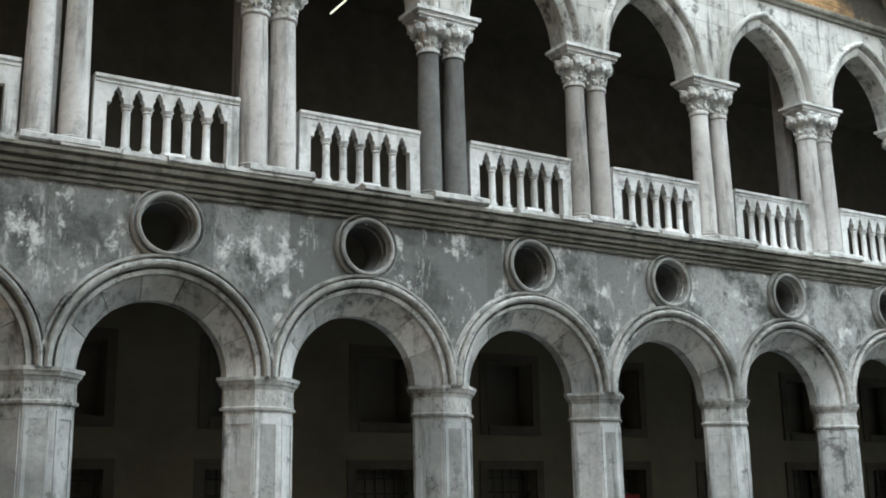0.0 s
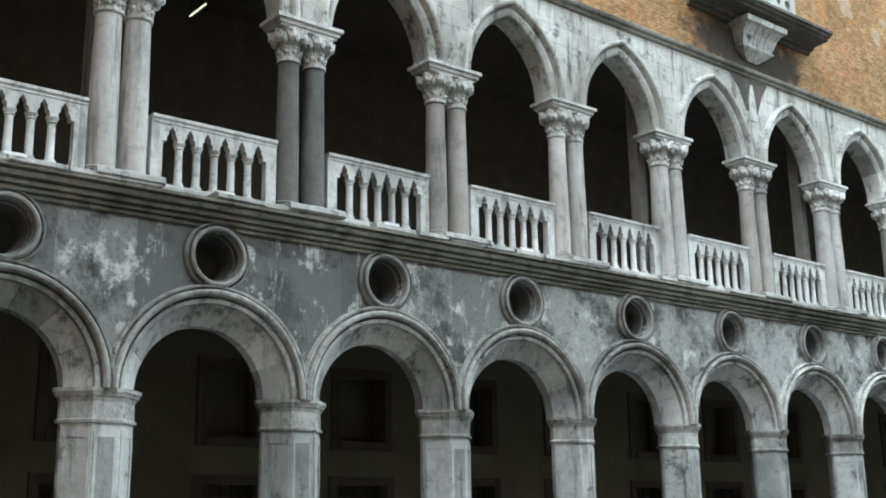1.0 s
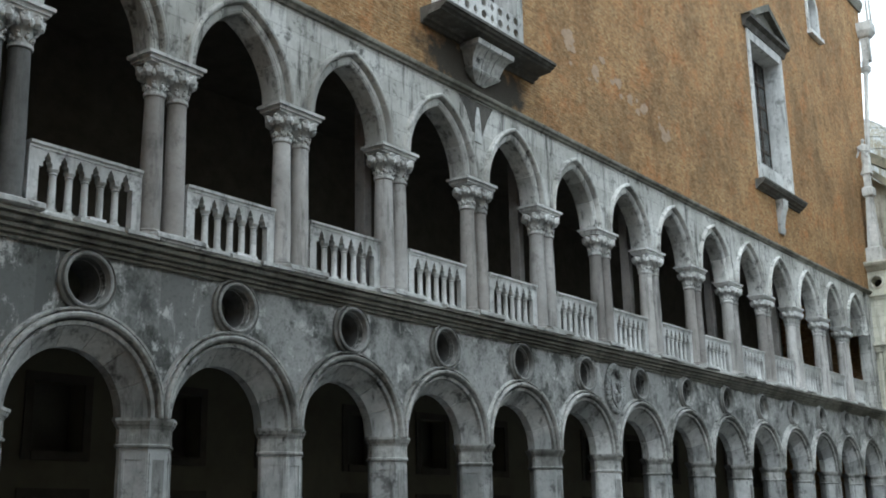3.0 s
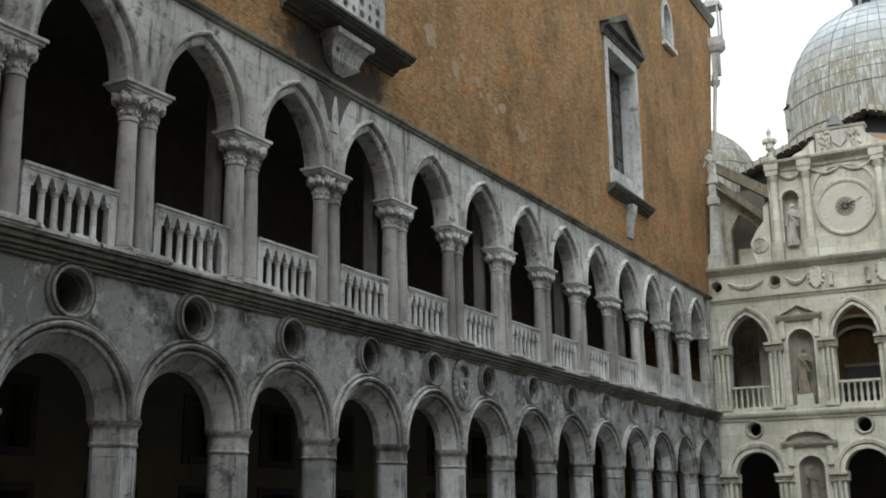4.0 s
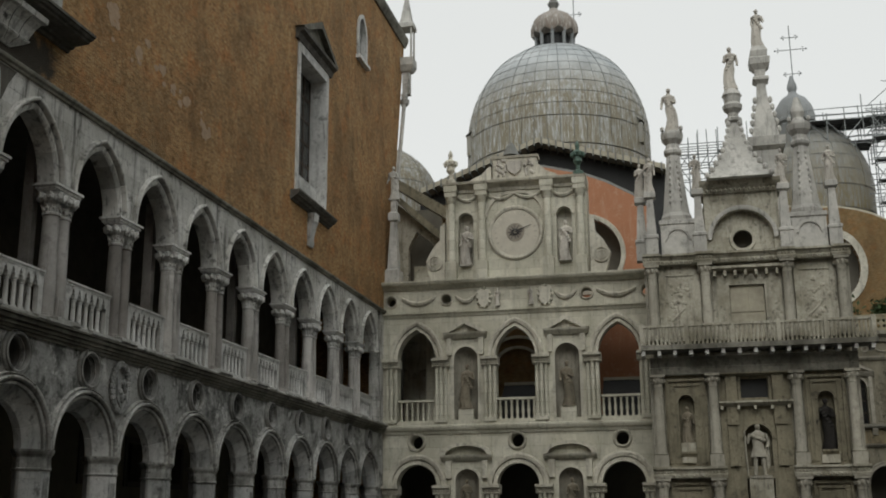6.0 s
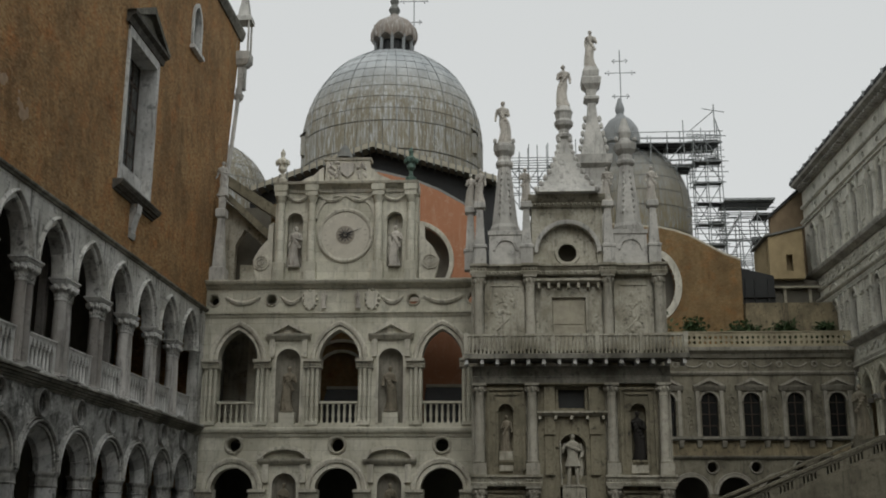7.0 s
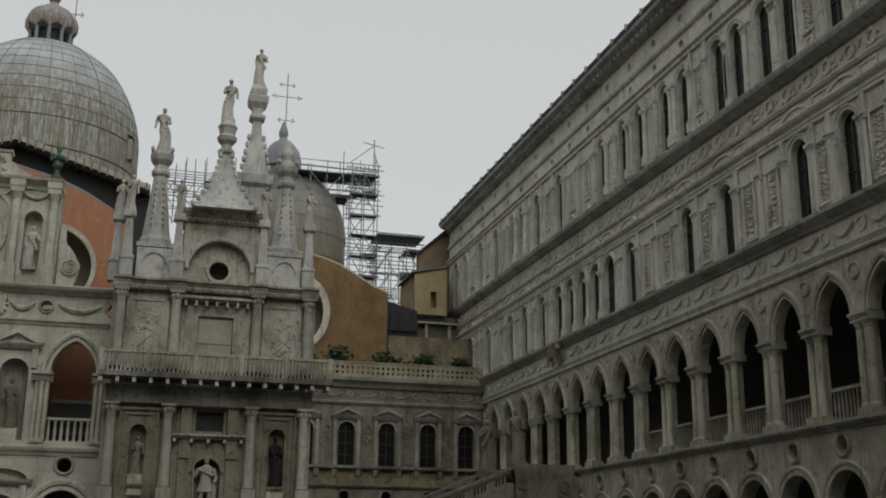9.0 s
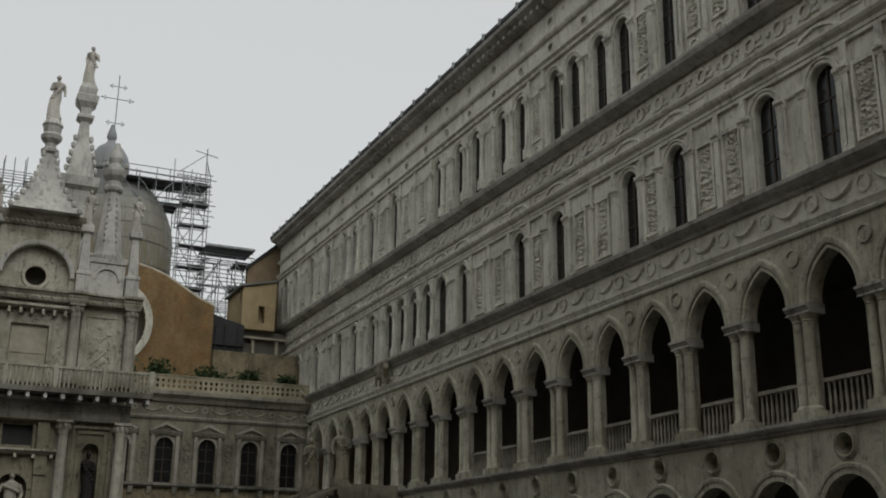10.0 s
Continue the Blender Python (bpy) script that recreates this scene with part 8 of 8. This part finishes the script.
q0 = part("square_panel", bm, M_EAST, wall_e)
spots = [a + 1.5 for a in W2[:-1]] + [b_ - 1.5 for a, b_ in zip(W2, W2[1:]) if b_ - a > 4.5]
q0.location.x = spots[0]
for u in spots[1:]:
    again(q0, wall_e, pose(u, 0, 0))
# dentils of the main cornice, dark gutter and eave
bm = bmesh.new()
box(bm, 0, 0.22, 0.1, 0.62, 28.25, 28.46)
dn = part("dentil", bm, M_EASTLEDGE, wall_e)
dn.location.x = ELO
for i in range(1, 118):
    again(dn, wall_e, pose(ELO + 0.58 * i, 0, 0))
rf = thing("roof_east", FE, "dark roof edge with gutter clips above the carved front", "roof", kind="structure")
bm = bmesh.new()
run(bm, -25, 89.9, [(-12, 32.0), (-0.3, 28.86), (0.8, 28.86), (0.88, 29.02), (0.84, 29.24), (0.5, 29.38), (-12, 32.5)])
part("roof_edge", bm, M_TIN, rf)
bm = bmesh.new()
box(bm, 0, 0.16, 0.75, 0.95, 28.95, 29.3)
cl = part("gutter_clip", bm, M_STEEL, rf)
cl.location.x = ELO
for i in range(1, 38):
    again(cl, rf, pose(ELO + 1.85 * i, 0, 0))
tagged(obj("wall_east_plain_end", boxed(80.2, 89.9, YE - 12, YE - 0.71, 0, 14), M_YELLOW), "plain rendered end of the carved wing", "wall", kind="structure")

# ---- great staircase with its two statues ----
SX, SY = 65.6, -20.6
stp = thing("staircase", pose(SX, SY, 0), "broad stone staircase climbing to the carved wing", "staircase")
bm = bmesh.new()
box(bm, -3.7, 3.7, -3.2, 0.4, 6.2, 6.62)
part("landing", bm, M_OCHRE, stp)
bm = bmesh.new()
hole = round_head(-1.2, 1.1, 0.1, 4.6, 8)
pierced(bm, [(-3.5, 0), (0.3, 0), (0.3, 6.2), (-3.5, 6.2)], [[(u - 1.0, z) for u, z in hole]], -0.25, 0.25)
hoop(bm, -2.6, 5.6, [(0.34, 0.25), (0.34, 0.33), (0.24, 0.34), (0.22, 0.26), (0.001, 0.3)], 18)
archivolt(bm, -2.2, 3.5, 1.1, 1.1, [(0, 0.25), (0, 0.32), (0.2, 0.34), (0.22, 0.25)], 10)
hoop(bm, -0.1, 5.7, [(0.34, 0.25), (0.34, 0.33), (0.24, 0.34), (0.22, 0.26), (0.001, 0.3)], 18)
bmesh.ops.transform(bm, matrix=pose(-3.45, 0, 0, 0, 0, 90), verts=bm.verts)
part("side_wall", bm, M_OCHRE, stp)
n = 34
st0 = part("step", boxed(-3.2, 3.2, -0.2, 0.2, -0.165, 0), M_OCHRE, stp)
st0.location = (0, 0.56, 6.2)
for i in range(1, n):
    again(st0, stp, pose(0, 0.56 + 0.4 * i, 6.2 - 0.165 * i))
for s in (-1, 1):
    bm = bmesh.new()
    x0, x1 = sorted((s * 3.2, s * 3.6))
    end = 0.4 + 0.4 * n
    rows = [[(x0, y, z), (x1, y, z), (x1, y, zz), (x0, y, zz)] for y, z, zz in ((0.4, 0, 5.75), (end, 0, 0.25))]
    loft(bm, rows, close_u=True, caps=True)
    part("cheek_wall", bm, M_OCHRE, stp, "sloping stone flank")
    bm = bmesh.new()
    slope = (1.0 - 6.5) / (end - 0.4)
    zt = lambda y: 6.5 + slope * (y - 0.4)
    holes = []
    y = 0.75
    while y < end - 0.5:
        for q in range(4):
            a = y + q * 0.2
            holes.append([(a, zt(a) - 0.6), (a + 0.1, zt(a + 0.1) - 0.6), (a + 0.1, zt(a + 0.1) - 0.2), (a, zt(a) - 0.2)])
        y += 1.25
    pierced(bm, [(0.4, zt(0.4) - 0.745), (end, zt(end) - 0.745), (end, zt(end)), (0.4, zt(0.4))], holes, -0.1, 0.1)
    bmesh.ops.transform(bm, matrix=pose((x0 + x1) / 2, 0, 0, 0, 0, 90), verts=bm.verts)
    part("sloping_parapet", bm, M_OCHRE, stp, "pierced sloping stone parapet")
    bm = bmesh.new()
    x0, x1 = sorted((s * 3.1, s * 3.7))
    rows = [[(x0, y, z), (x1, y, z), (x1, y, z + 0.14), (x0, y, z + 0.14)] for y, z in ((0.4, 6.502), (end, 1.002))]
    loft(bm, rows, close_u=True, caps=True)
    part("handrail", bm, M_OCHRE, stp)
    part("landing_parapet", boxed(*sorted((s * 3.3, s * 3.7)), -3.2, 0.38, 6.622, 6.8), M_OCHRE, stp)
for s in (-1, 1):
    part("statue_base", boxed(s * 2.7 - 0.45, s * 2.7 + 0.45, -0.5, 0.35, 6.622, 6.95), M_OCHRE, stp)
    statue("statue", 3.0, 90 + s, M_STATUEDULL, pose(SX + s * 2.7, SY - 0.1, 7.0, 0, 0, 90), "colossal stone figure at the head of the staircase", "colossal figures on the staircase")
# lion figure on the string course of the carved wing
bm = bmesh.new()
rows = []
for u, r, z in ((0.75, 0.1, 0.62), (0.6, 0.24, 0.6), (0.3, 0.24, 0.6), (0.0, 0.22, 0.58), (-0.35, 0.29, 0.64), (-0.6, 0.27, 0.78), (-0.72, 0.12, 0.86)):
    rows.append([(u, 0.45 + 0.8 * r * math.cos(math.tau * i / 12), z + r * math.sin(math.tau * i / 12)) for i in range(12)])
loft(bm, rows, close_u=True, caps=True)
lump(bm, -0.72, 0.47, 0.98, 0.25, 0.24, 0.27, 2)
lump(bm, -0.93, 0.5, 0.92, 0.12, 0.12, 0.11, 1)
for u, d in ((-0.5, 0.33), (-0.42, 0.57), (0.55, 0.33), (0.62, 0.57)):
    rod(bm, (u, d, 0.0), (u, d, 0.55), 0.07, 7, 0.1)
    lump(bm, u - 0.07, d, 0.05, 0.13, 0.08, 0.06)
for i in range(6):
    rod(bm, (-0.25 + 0.05 * i, 0.6, 0.75), (0.1 + 0.16 * i, 0.66, 1.35 - 0.09 * i), 0.06, 5, 0.03)
o = smooth(obj("winged_lion", bm, M_STATUEDULL), 50)
o.matrix_basis = FE @ pose(64.5, 0, 12.9)
tagged(o, "carved winged stone beast above the staircase", "statue")
